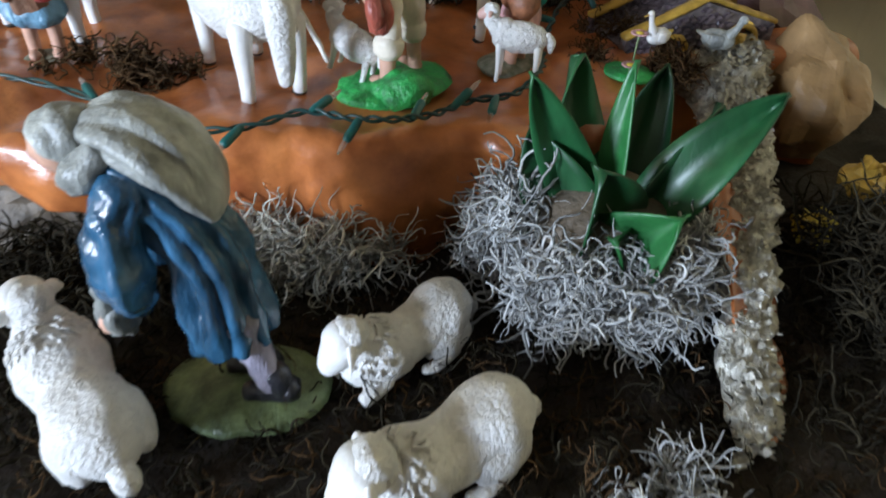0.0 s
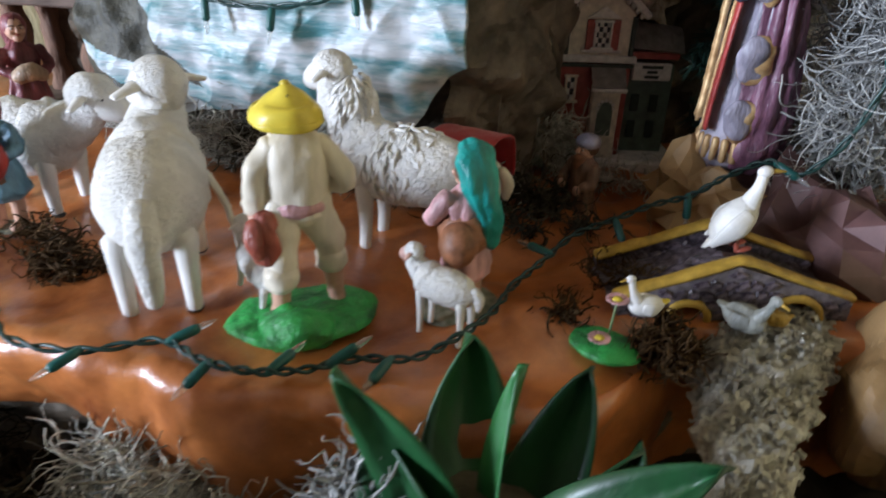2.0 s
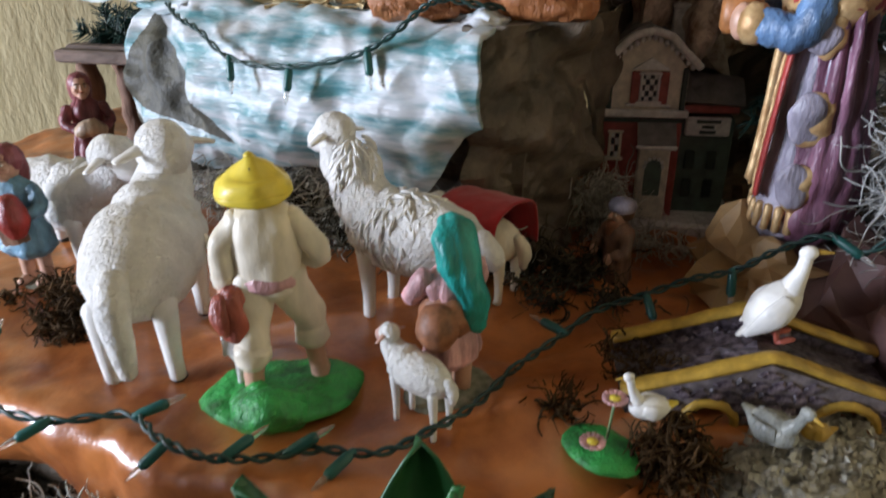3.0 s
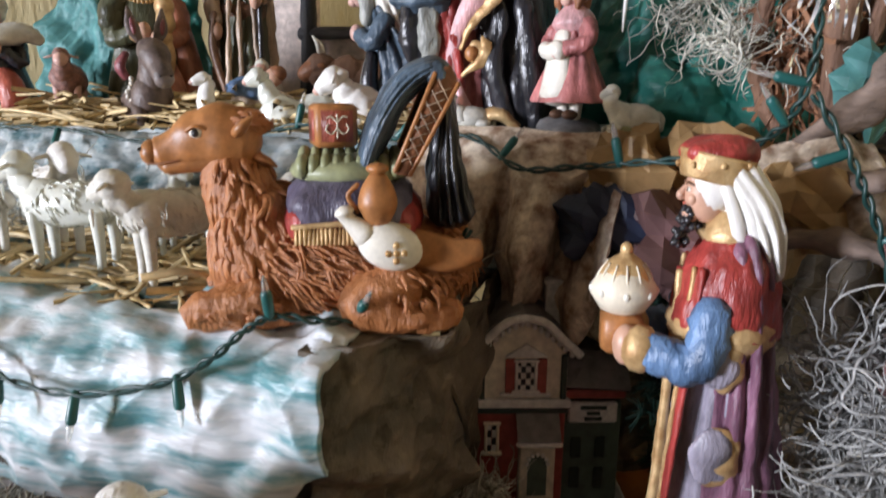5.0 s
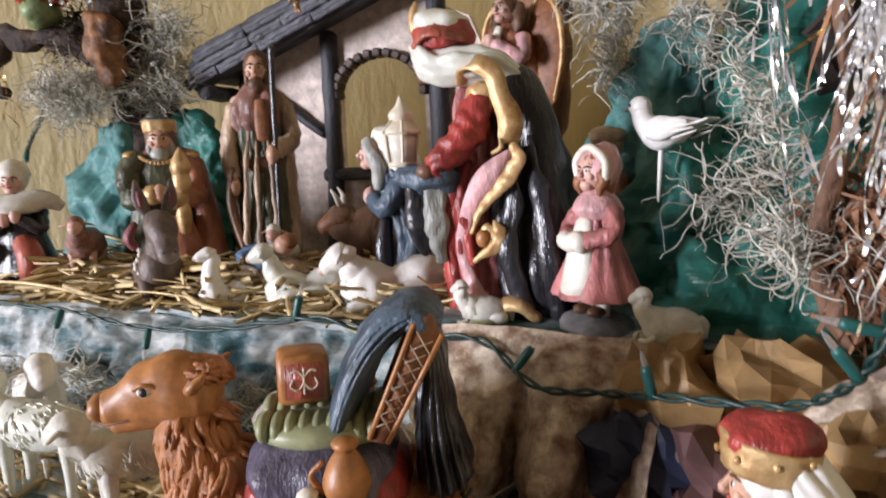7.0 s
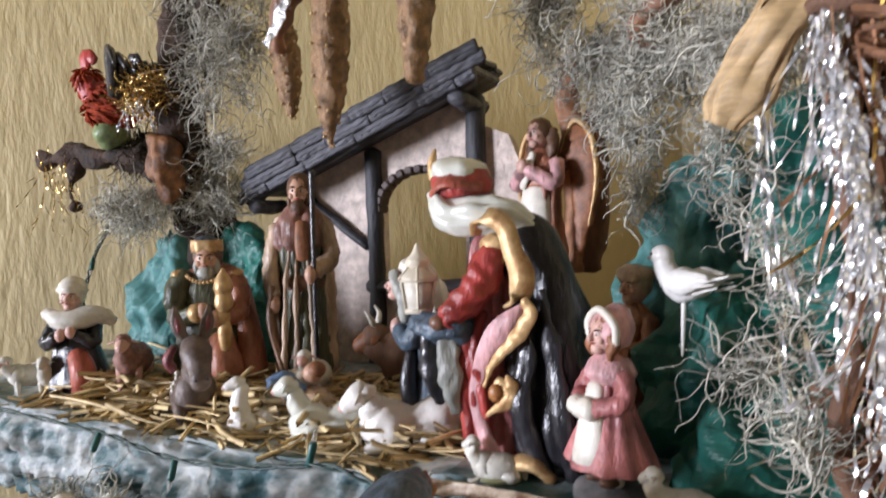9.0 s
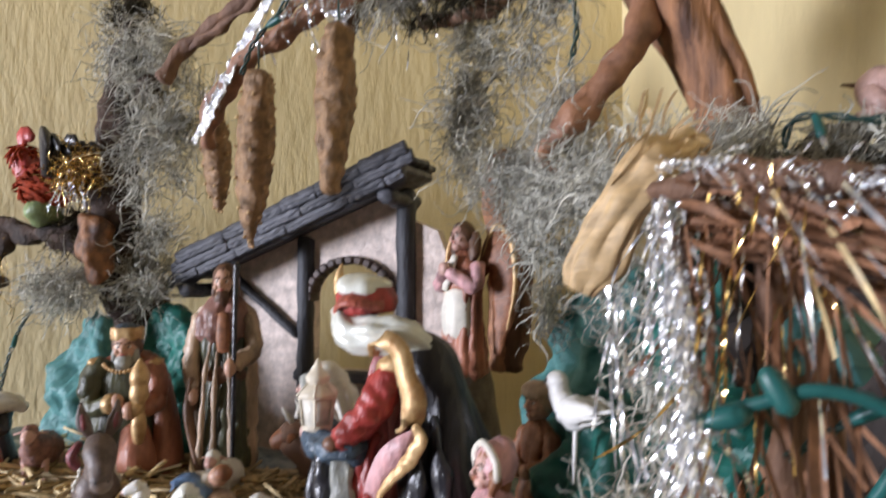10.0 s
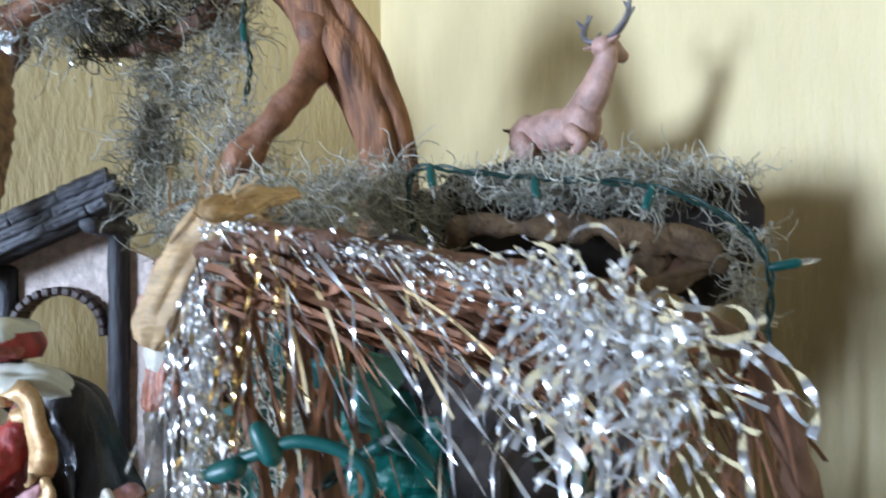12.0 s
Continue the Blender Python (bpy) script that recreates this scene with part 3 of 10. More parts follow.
# ---- the table and its mossy cover ----
table = group_root("display_table", (-0.1, 0.62, 0), 0, "dark wooden table that carries the whole nativity display", "table")
s = Sculpt()
s.box((0, 0, 0.715), (1.1, 1.06, 0.03), table_wood, bevel=0.004)
s.make("tabletop", parent=table, smooth=False)
for x in (-0.48, 0.48):
    for y in (-0.47, 0.47):
        s = Sculpt()
        s.box((x, y, 0.35), (0.06, 0.06, 0.70), table_wood, bevel=0.004)
        s.make("leg", parent=table, smooth=False)
s = Sculpt()
s.sheet(lambda u, v: (-0.64 + 1.08 * u, 0.10 + 1.0 * v, 0.740), 90, 80, ground_mat, 0.006, (26, 0.012), 3.0, soft=True)
s.make("ground_cover", smooth=True, kind="structure", label="dark brown moss mat covering the table", category="ground")

EDGE = [(-0.66, 0.335), (-0.35, 0.325), (-0.23, 0.322), (-0.10, 0.333), (-0.02, 0.343), (0.05, 0.345), (0.10, 0.36), (0.14, 0.39), (0.172, 0.462), (0.26, 0.50), (0.34, 0.50)]
DROP = [(-0.66, 0.03), (-0.30, 0.022), (-0.22, 0.03), (-0.16, 0.036), (-0.13, 0.044), (-0.10, 0.060), (-0.05, 0.068), (-0.012, 0.096), (0.03, 0.07), (0.10, 0.09), (0.34, 0.09)]


def level_of(table_rows, x):
    return float(np.interp(x, [r[0] for r in table_rows], [r[1] for r in table_rows]))


def slab_at(u, v):
    x = -0.60 + 0.92 * u
    y0, fall = level_of(EDGE, x), level_of(DROP, x)
    wave = 0.006 * math.sin(x * 38 + 0.6) + 0.004 * math.sin(x * 71)
    r = 0.012
    if v < 0.55:
        k = v / 0.55
        return (x, 0.82 + (y0 + r - 0.82) * k, 0.836 + 0.002 * math.sin(x * 30) * math.sin(k * 7))
    k = (v - 0.55) / 0.45
    if k < 0.3:
        a = k / 0.3 * math.pi / 2
        return (x, y0 + r - r * math.sin(a) + wave * a * 0.3, 0.836 - r + r * math.cos(a))
    d = (k - 0.3) / 0.7
    return (x, y0 + wave * (0.5 + d) - 0.004 * d + 0.012 * d * d, 0.824 - fall * d)


s = Sculpt()
s.sheet(slab_at, 150, 90, cloth_brown, 0.003, (15, 0.0085), 1.0)
s.make("brown_paper_terrace", smooth=True, label="glossy reddish brown painted paper draped over the lower terrace", category="paper terrace", kind="structure")
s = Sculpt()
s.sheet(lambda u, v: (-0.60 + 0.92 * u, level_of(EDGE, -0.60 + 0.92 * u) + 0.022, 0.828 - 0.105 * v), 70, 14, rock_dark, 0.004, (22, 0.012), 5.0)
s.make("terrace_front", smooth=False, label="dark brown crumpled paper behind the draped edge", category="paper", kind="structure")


# ---- painted paper rocks and shelves ----
BOTTOM = [(-0.31, 0.880), (-0.27, 0.876), (-0.22, 0.880), (-0.13, 0.90), (-0.05, 0.893), (-0.025, 0.898), (0.0, 0.935), (0.03, 0.955)]


def rock_face(u, v):
    x = -0.306 + 0.320 * u
    zb = level_of(BOTTOM, x)
    if v < 0.2:
        return (x, 0.66 - 0.08 * (v / 0.2), 1.0 + 0.002 * math.sin(x * 50))
    k = (v - 0.2) / 0.8
    y = 0.58 - 0.012 * min(1, k * 6) - 0.016 * math.sin(k * 2.6) - 0.03 * max(0, x - 0.0) * k
    if x < -0.235:
        y += (-0.235 - x) * 0.18
    fold = 0.010 * math.exp(-((x + 0.270 - 0.062 * k) / 0.017) ** 2)
    return (x, y + fold, 0.998 - (0.998 - zb) * k)


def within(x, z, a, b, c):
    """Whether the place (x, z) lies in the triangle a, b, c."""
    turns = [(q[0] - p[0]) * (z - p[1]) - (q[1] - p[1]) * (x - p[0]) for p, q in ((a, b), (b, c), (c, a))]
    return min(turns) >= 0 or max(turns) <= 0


s = Sculpt()
s.sheet(rock_face, 230, 160, rock_teal, 0.003, (12, 0.016), 8.0, soft=True)
# triangles of the shallow sheet coloured dark, as the shade of deeper folds
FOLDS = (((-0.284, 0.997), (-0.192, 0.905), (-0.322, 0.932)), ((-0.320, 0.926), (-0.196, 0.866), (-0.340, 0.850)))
fold_mat = s.slot(fold_shade)
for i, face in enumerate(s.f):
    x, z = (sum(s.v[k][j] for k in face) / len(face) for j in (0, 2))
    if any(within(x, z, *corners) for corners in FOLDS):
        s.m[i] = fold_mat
s.make("painted_rock_ledge", smooth=True, label="crumpled paper rock painted teal and white, fold shade in its colour", category="paper rock", kind="structure")
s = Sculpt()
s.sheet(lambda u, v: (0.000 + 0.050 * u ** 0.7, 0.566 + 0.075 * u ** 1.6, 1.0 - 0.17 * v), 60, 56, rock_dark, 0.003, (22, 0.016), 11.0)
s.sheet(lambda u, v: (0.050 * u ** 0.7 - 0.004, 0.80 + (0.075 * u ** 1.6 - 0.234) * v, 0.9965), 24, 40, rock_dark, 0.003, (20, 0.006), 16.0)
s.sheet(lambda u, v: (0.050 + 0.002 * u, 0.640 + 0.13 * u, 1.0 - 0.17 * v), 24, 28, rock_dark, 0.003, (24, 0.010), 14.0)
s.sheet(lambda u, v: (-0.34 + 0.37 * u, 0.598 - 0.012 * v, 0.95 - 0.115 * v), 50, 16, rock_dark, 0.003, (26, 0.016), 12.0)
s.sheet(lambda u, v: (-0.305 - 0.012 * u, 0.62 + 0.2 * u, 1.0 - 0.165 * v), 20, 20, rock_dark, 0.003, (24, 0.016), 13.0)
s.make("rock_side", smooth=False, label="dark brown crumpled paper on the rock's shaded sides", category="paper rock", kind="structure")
s = Sculpt()
s.sheet(lambda u, v: (-0.42 + (0.43 + 0.05 * (1 - v)) * u, 0.80 - 0.20 * v, 0.999), 50, 24, rock_grey, 0.004, (24, 0.006), 15.0)
s.make("middle_shelf", smooth=False, label="grey painted paper top of the middle ledge", category="shelf", kind="structure")
s = Sculpt()
s.sheet(lambda u, v: (-0.64 + 0.82 * u, 1.16 - 0.40 * v, 1.089 - 0.008 * min(1, max(0, v - 0.78) / 0.08) * min(1, max(0, 0.755 - u) / 0.06)), 60, 40, rock_grey, 0.004, (24, 0.005), 17.0)
s.make("upper_shelf", smooth=False, label="grey painted paper top of the upper ledge", category="shelf", kind="structure")
s = Sculpt()
s.sheet(lambda u, v: (-0.64 + 0.66 * u, 0.762 + 0.014 * v - 0.012 * math.sin(v * 3), 1.082 - 0.087 * v), 150, 34, rock_grey, 0.003, (34, 0.013), 19.0)
s.make("upper_shelf_front", smooth=True, label="crumpled grey and teal painted paper edge of the upper ledge", category="paper rock", kind="structure")
def front_fold(u, v):
    """Loose stone-print paper hanging in deep pointed folds from the ledge's edge."""
    saw = abs(((u * 2.7 + 0.10 + 0.42 * v) % 1.0) * 2 - 1)
    small = abs(((u * 7.1 + 0.3 - 0.8 * v) % 1.0) * 2 - 1)
    deep = min(1.0, v * 1.8)
    x = -0.020 + 0.155 * u + 0.045 * v * (0.55 - u)
    return (x, 0.752 - 0.020 * min(1, v * 4) - 0.042 * deep * saw - 0.006 * small * deep + 0.018 * v * v, 1.094 - (0.085 + 0.050 * saw) * v)


s = Sculpt()
s.sheet(front_fold, 150, 70, rock_brown, 0.002, (14, 0.006), 23.0)
s.make("brown_rock_front", smooth=False, label="crumpled brown stone-print paper under the upper ledge", category="paper rock", kind="structure")
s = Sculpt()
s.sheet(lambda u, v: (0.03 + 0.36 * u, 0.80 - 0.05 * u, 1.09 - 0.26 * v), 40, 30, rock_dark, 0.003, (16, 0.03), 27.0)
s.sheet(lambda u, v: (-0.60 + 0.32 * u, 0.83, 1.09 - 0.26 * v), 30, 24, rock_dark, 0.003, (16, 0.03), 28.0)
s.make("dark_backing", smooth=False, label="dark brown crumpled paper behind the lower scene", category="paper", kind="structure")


def hill(c, r, material, label, seed):
    """A crumpled paper hill: a creased hood open to the back."""
    s = Sculpt()

    def at(u, v):
        a = radians(200 + 140 * u)
        k = math.sin(1.57 * min(1, v * 1.15)) ** 0.7
        lump = 1 + 0.22 * noise.noise(Vector((math.cos(a) * 2.2 + seed, math.sin(a) * 2.2, v * 2.0)))
        return (r[0] * 1.15 * k * math.cos(a) * lump, r[1] * k * math.sin(a) * lump + r[1] * 0.3, r[2] * (1 - 2 * v ** 1.2) * (0.9 + 0.2 * noise.noise(Vector((u * 3, seed, 0)))))

    s.sheet(at, 80, 64, material, 0.002, (19, 0.018), seed)
    return s.make("paper_hill", c, smooth=False, label=label, category="paper hill")


def mound(name, c, r, material, label, seed, freq=26, amp=0.02, category="paper rock", rot=(0, 0, 0), n=26):
    s = Sculpt()
    s.ball((0, 0, 0), r, material, n=max(12, int(n * 0.62)), m=max(9, int(n * 0.46)), seed=seed, rot=rot, paper=(freq * 1.6, amp * 2.0))
    return s.make(name, c, smooth=False, label=label, category=category)


mound("paper_rock", (0.172, 0.625, 0.848), (0.032, 0.03, 0.03), tan_paper, "crumpled tan paper lump under the tall king", 1.0)
mound("paper_rock", (0.252, 0.60, 0.845), (0.055, 0.045, 0.040), maroon_paper, "crumpled reddish brown paper mound", 2.0)
mound("paper_rock", (0.205, 0.655, 0.848), (0.045, 0.04, 0.034), maroon_paper, "crumpled plum paper lump under the tall king", 3.0)
mound("paper_rock", (0.131, 0.742, 1.068), (0.026, 0.026, 0.036), tan_paper, "crumpled tan paper sack on the ledge corner", 4.0, amp=0.012)
mound("paper_rock", (0.178, 0.745, 1.073), (0.034, 0.026, 0.028), tan_paper, "crumpled tan paper sack beside another", 5.0, amp=0.012)
mound("paper_rock", (0.214, 0.70, 1.058), (0.03, 0.025, 0.026), tan_paper, "folded tan paper with dark creases", 6.0, amp=0.014)
mound("paper_rock", (0.118, 0.722, 1.038), (0.026, 0.022, 0.026), navy_paper, "crumpled navy paper tucked under the ledge", 7.0, amp=0.012)
mound("paper_rock", (0.155, 0.722, 1.03), (0.03, 0.025, 0.026), maroon_paper, "crumpled maroon paper tucked under the ledge", 8.0, amp=0.014)
mound("paper_rock", (0.095, 0.782, 1.00), (0.035, 0.03, 0.045), rock_brown, "crumpled brown paper rock behind the house", 9.0, amp=0.02)
mound("paper_rock", (0.30, 0.62, 1.03), (0.05, 0.06, 0.05), maroon_paper, "crumpled brown paper mound under the cave", 10.0)

# green and teal crumpled paper hills behind the upper ledge
for seed, c, r, m, label in ((31, (-0.472, 0.922, 1.165), (0.060, 0.030, 0.085), teal_paper, "crumpled teal paper hill"), (32, (-0.405, 0.968, 1.160), (0.060, 0.030, 0.095), green_paper, "crumpled dark green paper hill"),
                             (33, (0.140, 0.870, 1.14), (0.062, 0.05, 0.075), green_paper, "crumpled dark green paper hill"), (34, (0.11, 0.935, 1.225), (0.05, 0.05, 0.075), teal_paper, "crumpled teal paper hill"),
                             (35, (0.178, 0.805, 1.115), (0.060, 0.045, 0.045), green_paper, "crumpled green paper hill beside the cave"), (36, (0.235, 0.715, 1.070), (0.045, 0.03, 0.03), rock_brown, "crumpled brown paper below the cave"),
                             (37, (0.20, 0.90, 1.24), (0.06, 0.05, 0.11), green_paper, "crumpled dark green paper hill")):
    hill(c, r, m, label, seed)


# ---- figurines: each is one mesh, built facing -y ----
def head(s, c, r, face, hair=None, yaw=0.0, style="short", beard=None):
    """A plain painted head that looks along -y, turned by yaw degrees."""
    a = radians(yaw)

    def off(x, y, z):
        return (c[0] + (x * math.cos(a) - y * math.sin(a)) * r, c[1] + (x * math.sin(a) + y * math.cos(a)) * r, c[2] + z * r)

    s.ball(c, (r * 0.82, r * 0.92, r * 1.1), face, rot=(0, 0, yaw), n=14, m=12)
    s.tube([off(0, -0.82, 0.22), off(0, -0.98, 0.0), off(0, -1.06, -0.14), off(0, -0.90, -0.22)], [r * 0.10, r * 0.13, r * 0.17, r * 0.10], face, n=10, res=4)
    s.ball(off(0, -0.84, -0.42), (r * 0.22, r * 0.11, r * 0.075), brick_red if face is not skin_dark else maroon, rot=(0, 0, yaw), n=10, m=6)
    for x in (-1, 1):
        s.ball(off(x * 0.33, -0.76, 0.10), (r * 0.15, r * 0.10, r * 0.095), ivory, rot=(0, 0, yaw), n=9, m=7)
        s.ball(off(x * 0.32, -0.84, 0.10), (r * 0.075, r * 0.05, r * 0.08), hoof_black, rot=(0, 0, yaw), n=8, m=6)
        s.tube([off(x * 0.14, -0.86, 0.27), off(x * 0.34, -0.84, 0.34), off(x * 0.56, -0.66, 0.27)], [r * 0.045, r * 0.06, r * 0.03], hair_brown, n=7, res=4)
        s.ball(off(x * 0.42, -0.66, -0.22), (r * 0.24, r * 0.20, r * 0.22), face, rot=(0, 0, yaw), n=10, m=7)
    s.ball(off(0, -0.55, -0.72), (r * 0.42, r * 0.40, r * 0.36), beard or face, rot=(0, 0, yaw), n=10, m=8)
    if beard:
        s.ball(off(0, -0.55, -0.95), (r * 0.58, r * 0.48, r * 0.62), beard, rot=(12, 0, yaw), n=12, m=9, rough=(3 / r, r * 0.12))
        for x in (-0.62, 0.62):
            s.ball(off(x, -0.25, -0.5), (r * 0.26, r * 0.4, r * 0.55), beard, rot=(0, 0, yaw), n=8, m=7)
    if hair:
        s.ball(off(0, 0.20, 0.22), (r * 0.98, r * 0.98, r * 1.04), hair, rot=(0, 0, yaw), n=16, m=12, rough=(3 / r, r * 0.1))
        if style == "long":
            s.tube([off(0, 0.35, 0.3), off(0, 0.62, -0.6), off(0, 0.55, -1.7)], [(r * 0.95, r * 0.7), (r * 0.95, r * 0.55), (r * 0.7, r * 0.4)], hair, n=14, pleat=(9, 0.07))
    return off


def arm(s, pts, r, sleeve, hand_paint, cuff=None):
    s.tube(pts, [r * 1.05, r * 0.95, r * 0.88][:len(pts)] if len(pts) == 3 else r, sleeve, n=18, res=8, rough=(230, r * 0.3))
    d = (Vector(pts[-1]) - Vector(pts[-2])).normalized()
    tip = Vector(pts[-1]) + d * r * 0.9
    if cuff:
        s.tube([Vector(pts[-1]) - d * r * 0.2, Vector(pts[-1]) + d * r * 0.45], r * 1.08, cuff, n=10, res=1)
    s.ball(tip, (r * 0.72, r * 0.72, r * 0.95), hand_paint, n=10, m=8)


def robe(s, h, foot, waist, chest, material, pleats=11, depth=0.06, z0=0.0, lean=(0, 0), seed=0.0):
    """A pleated robe from hem to shoulders; foot, waist and chest are half widths and half depths."""
    x, y = lean
    s.tube([(0, 0, z0), (x * 0.15, y * 0.15, z0 + h * 0.12), (x * 0.5, y * 0.5, z0 + h * 0.55), (x * 0.85, y * 0.85, z0 + h * 0.85), (x, y, z0 + h)],
           [foot, (foot[0] * 0.97, foot[1] * 0.97), waist, chest, (chest[0] * 0.55, chest[1] * 0.6)], material, n=76, res=10, pleat=(pleats, depth * 1.5), rough=(120, foot[0] * 0.09), seed=seed)


def base_blob(s, r, h, material, seed=0.0, c=(0, 0)):
    s.ball((c[0], c[1], h * 0.25), (r[0], r[1], h), material, n=26, m=8, rough=(60, h * 0.35), seed=seed)


def sheep(s, L, wool, face, legs="stand", look_yaw=0.0, head_up=0.35, neck=0.0, leg_mat=None, seed=0.0, leg_h=0.42, tail=0.22, ridged=True, fat=1.0, ears=True, detail=30, hs=1.25, paws=True, at=None):
    """A sheep of body length L whose body lies along -y (the head's end) with its feet, or belly, on z = 0."""
    leg_mat = leg_mat or wool
    w = L * 0.27 * fat
    zb = L * leg_h + w * 0.72 if legs == "stand" else w * 0.82
    s.ball((0, 0, zb), (w, L * 0.5, w * 1.02), wool, n=detail, m=detail - 6, rough=(7.5 / L, L * 0.020), seed=seed, ridged=ridged)
    s.ball((0, -L * 0.26, zb + w * 0.12), (w * 0.92, L * 0.24, w * 1.0), wool, n=22, m=16, rough=(8 / L, L * 0.026), seed=seed + 2, ridged=ridged)
    hx, hy, hz = at or (0.0, -L * (0.55 + neck * 0.12), zb + L * (head_up + neck))
    s.tube([(0, -L * 0.30, zb + w * 0.2), (hx * 0.5, (-L * 0.42 + hy) / 2 - L * 0.02, (zb + w * 0.3 + hz) / 2), (hx, hy + L * 0.02, hz - L * 0.02)], [w * 0.74, w * 0.54, w * 0.46], wool, n=24, res=5, rough=(8 / L, L * 0.03), seed=seed)
    a = radians(look_yaw)

    def off(x, y, z):
        return (hx + x * math.cos(a) - y * math.sin(a), hy + x * math.sin(a) + y * math.cos(a), hz + z)

    s.ball(off(0, 0.02 * L, 0.02 * L), (L * 0.105 * hs, L * 0.125 * hs, L * 0.115 * hs), wool, rot=(0, 0, look_yaw), n=18, m=14, rough=(10 / L, L * 0.016), seed=seed)
    s.tube([off(0, -0.03 * L * hs, 0.0), off(0, -0.09 * L * hs, -0.03 * L * hs), off(0, -0.135 * L * hs, -0.055 * L * hs)], [L * 0.092 * hs, L * 0.080 * hs, L * 0.062 * hs], face, n=14, res=5)
    for x in (-1, 1):
        s.ball(off(x * 0.068 * L * hs, -0.065 * L * hs, 0.018 * L * hs), L * 0.014 * hs, hoof_black, n=7, m=6)
    if ears:
        for x in (-1, 1):
            s.tube([off(x * 0.09 * L * hs, 0.03 * L, 0.03 * L * hs), off(x * 0.20 * L * hs, 0.04 * L, 0.0)], [(L * 0.035 * hs, L * 0.018 * hs), (L * 0.018 * hs, L * 0.010 * hs)], face, n=8, res=3)
    if legs == "stand":
        for x in (-1, 1):
            for y in (-0.32, 0.34):
                s.tube([(x * w * 0.55, y * L, zb - w * 0.4), (x * w * 0.55, y * L + 0.01 * L, L * leg_h * 0.5), (x * w * 0.55, y * L, L * 0.03)], [L * 0.07, L * 0.048, L * 0.042], leg_mat, n=10, res=4)
                s.ball((x * w * 0.55, y * L - L * 0.01, L * 0.022), (L * 0.045, L * 0.052, L * 0.024), hoof_black if leg_mat is not wool else leg_mat, n=8, m=6)
    else:
        for x in (-1, 1):
            if paws:
                s.tube([(x * w * 0.7, -L * 0.36, w * 0.3), (x * w * 0.85, -L * 0.5, w * 0.16), (x * w * 0.5, -L * 0.56, w * 0.14)], L * 0.05, leg_mat, n=10, res=4)
            s.ball((x * w * 0.72, L * 0.26, w * 0.42), (w * 0.42, L * 0.2, w * 0.44), wool, n=16, m=12, rough=(8 / L, L * 0.02), seed=seed + x)
    if tail:
        s.tube([(0, L * 0.46, zb + w * 0.35), (0, L * 0.54, zb - w * 0.1), (0, L * 0.54, zb - L * tail)], [w * 0.22, w * 0.28, w * 0.16], wool, n=12, res=4, rough=(9 / L, L * 0.015))


# ---- lower ground: shepherd and lying sheep ----
s = Sculpt()
base_blob(s, (0.043, 0.032), 0.008, olive_paint, 1.0)
for y, x in ((-0.008, 0.016), (0.009, 0.004)):
    s.tube([(x + 0.002, y, 0.010), (x - 0.004, y, 0.028), (x - 0.010, y, 0.060)], [0.0058, 0.0070, 0.0100], lilac, n=16, res=8, rough=(180, 0.002))
    s.tube([(x + 0.009, y, 0.012), (x + 0.001, y, 0.011), (x - 0.013, y - 0.002, 0.010)], [0.0075, 0.0074, 0.0050], charcoal, n=14, rough=(200, 0.001))
    s.tube([(x + 0.004, y, 0.013), (x + 0.001, y, 0.024)], [0.0072, 0.0068], charcoal, n=14, res=3, rough=(200, 0.001))
# long coat, bent forward at the waist and flaring to the hem
s.tube([(-0.001, 0, 0.043), (-0.002, 0, 0.050), (-0.004, 0, 0.068), (-0.006, 0, 0.092), (-0.016, 0, 0.116), (-0.030, 0, 0.132), (-0.042, 0, 0.138)],
       [(0.0205, 0.0205), (0.0212, 0.0212), (0.0195, 0.020), (0.0172, 0.0185), (0.0165, 0.0190), (0.0140, 0.0175), (0.0085, 0.0110)], coat_blue, n=90, res=10, pleat=(9, 0.13), rough=(80, 0.003), seed=2.0, cap=False)
s.ball((-0.001, 0, 0.048), (0.018, 0.018, 0.004), charcoal, n=20, m=8)
# pale shawl over neck and shoulders, its corner hanging at the back
s.tube([(0.003, 0, 0.115), (-0.001, 0, 0.126), (-0.010, 0, 0.139), (-0.026, 0, 0.149), (-0.040, 0, 0.149)], [(0.004, 0.012), (0.007, 0.018), (0.0105, 0.0215), (0.0105, 0.020), (0.0085, 0.012)], grey_cloth, n=60, res=9, pleat=(7, 0.12), rough=(80, 0.002))
s.tube([(-0.034, -0.013, 0.146), (-0.044, -0.016, 0.136), (-0.050, -0.010, 0.128)], [(0.006, 0.004), (0.007, 0.005), (0.004, 0.003)], grey_cloth, n=16, res=6, rough=(120, 0.002))
s.ball((-0.055, 0, 0.143), (0.0105, 0.0115, 0.0130), skin, n=20, m=14)
s.ball((-0.0655, 0, 0.138), (0.0030, 0.0030, 0.0042), skin, n=8, m=6)
s.ball((-0.0505, 0, 0.147), (0.0128, 0.0138, 0.0118), grey_cloth, n=26, m=18, rough=(130, 0.003))
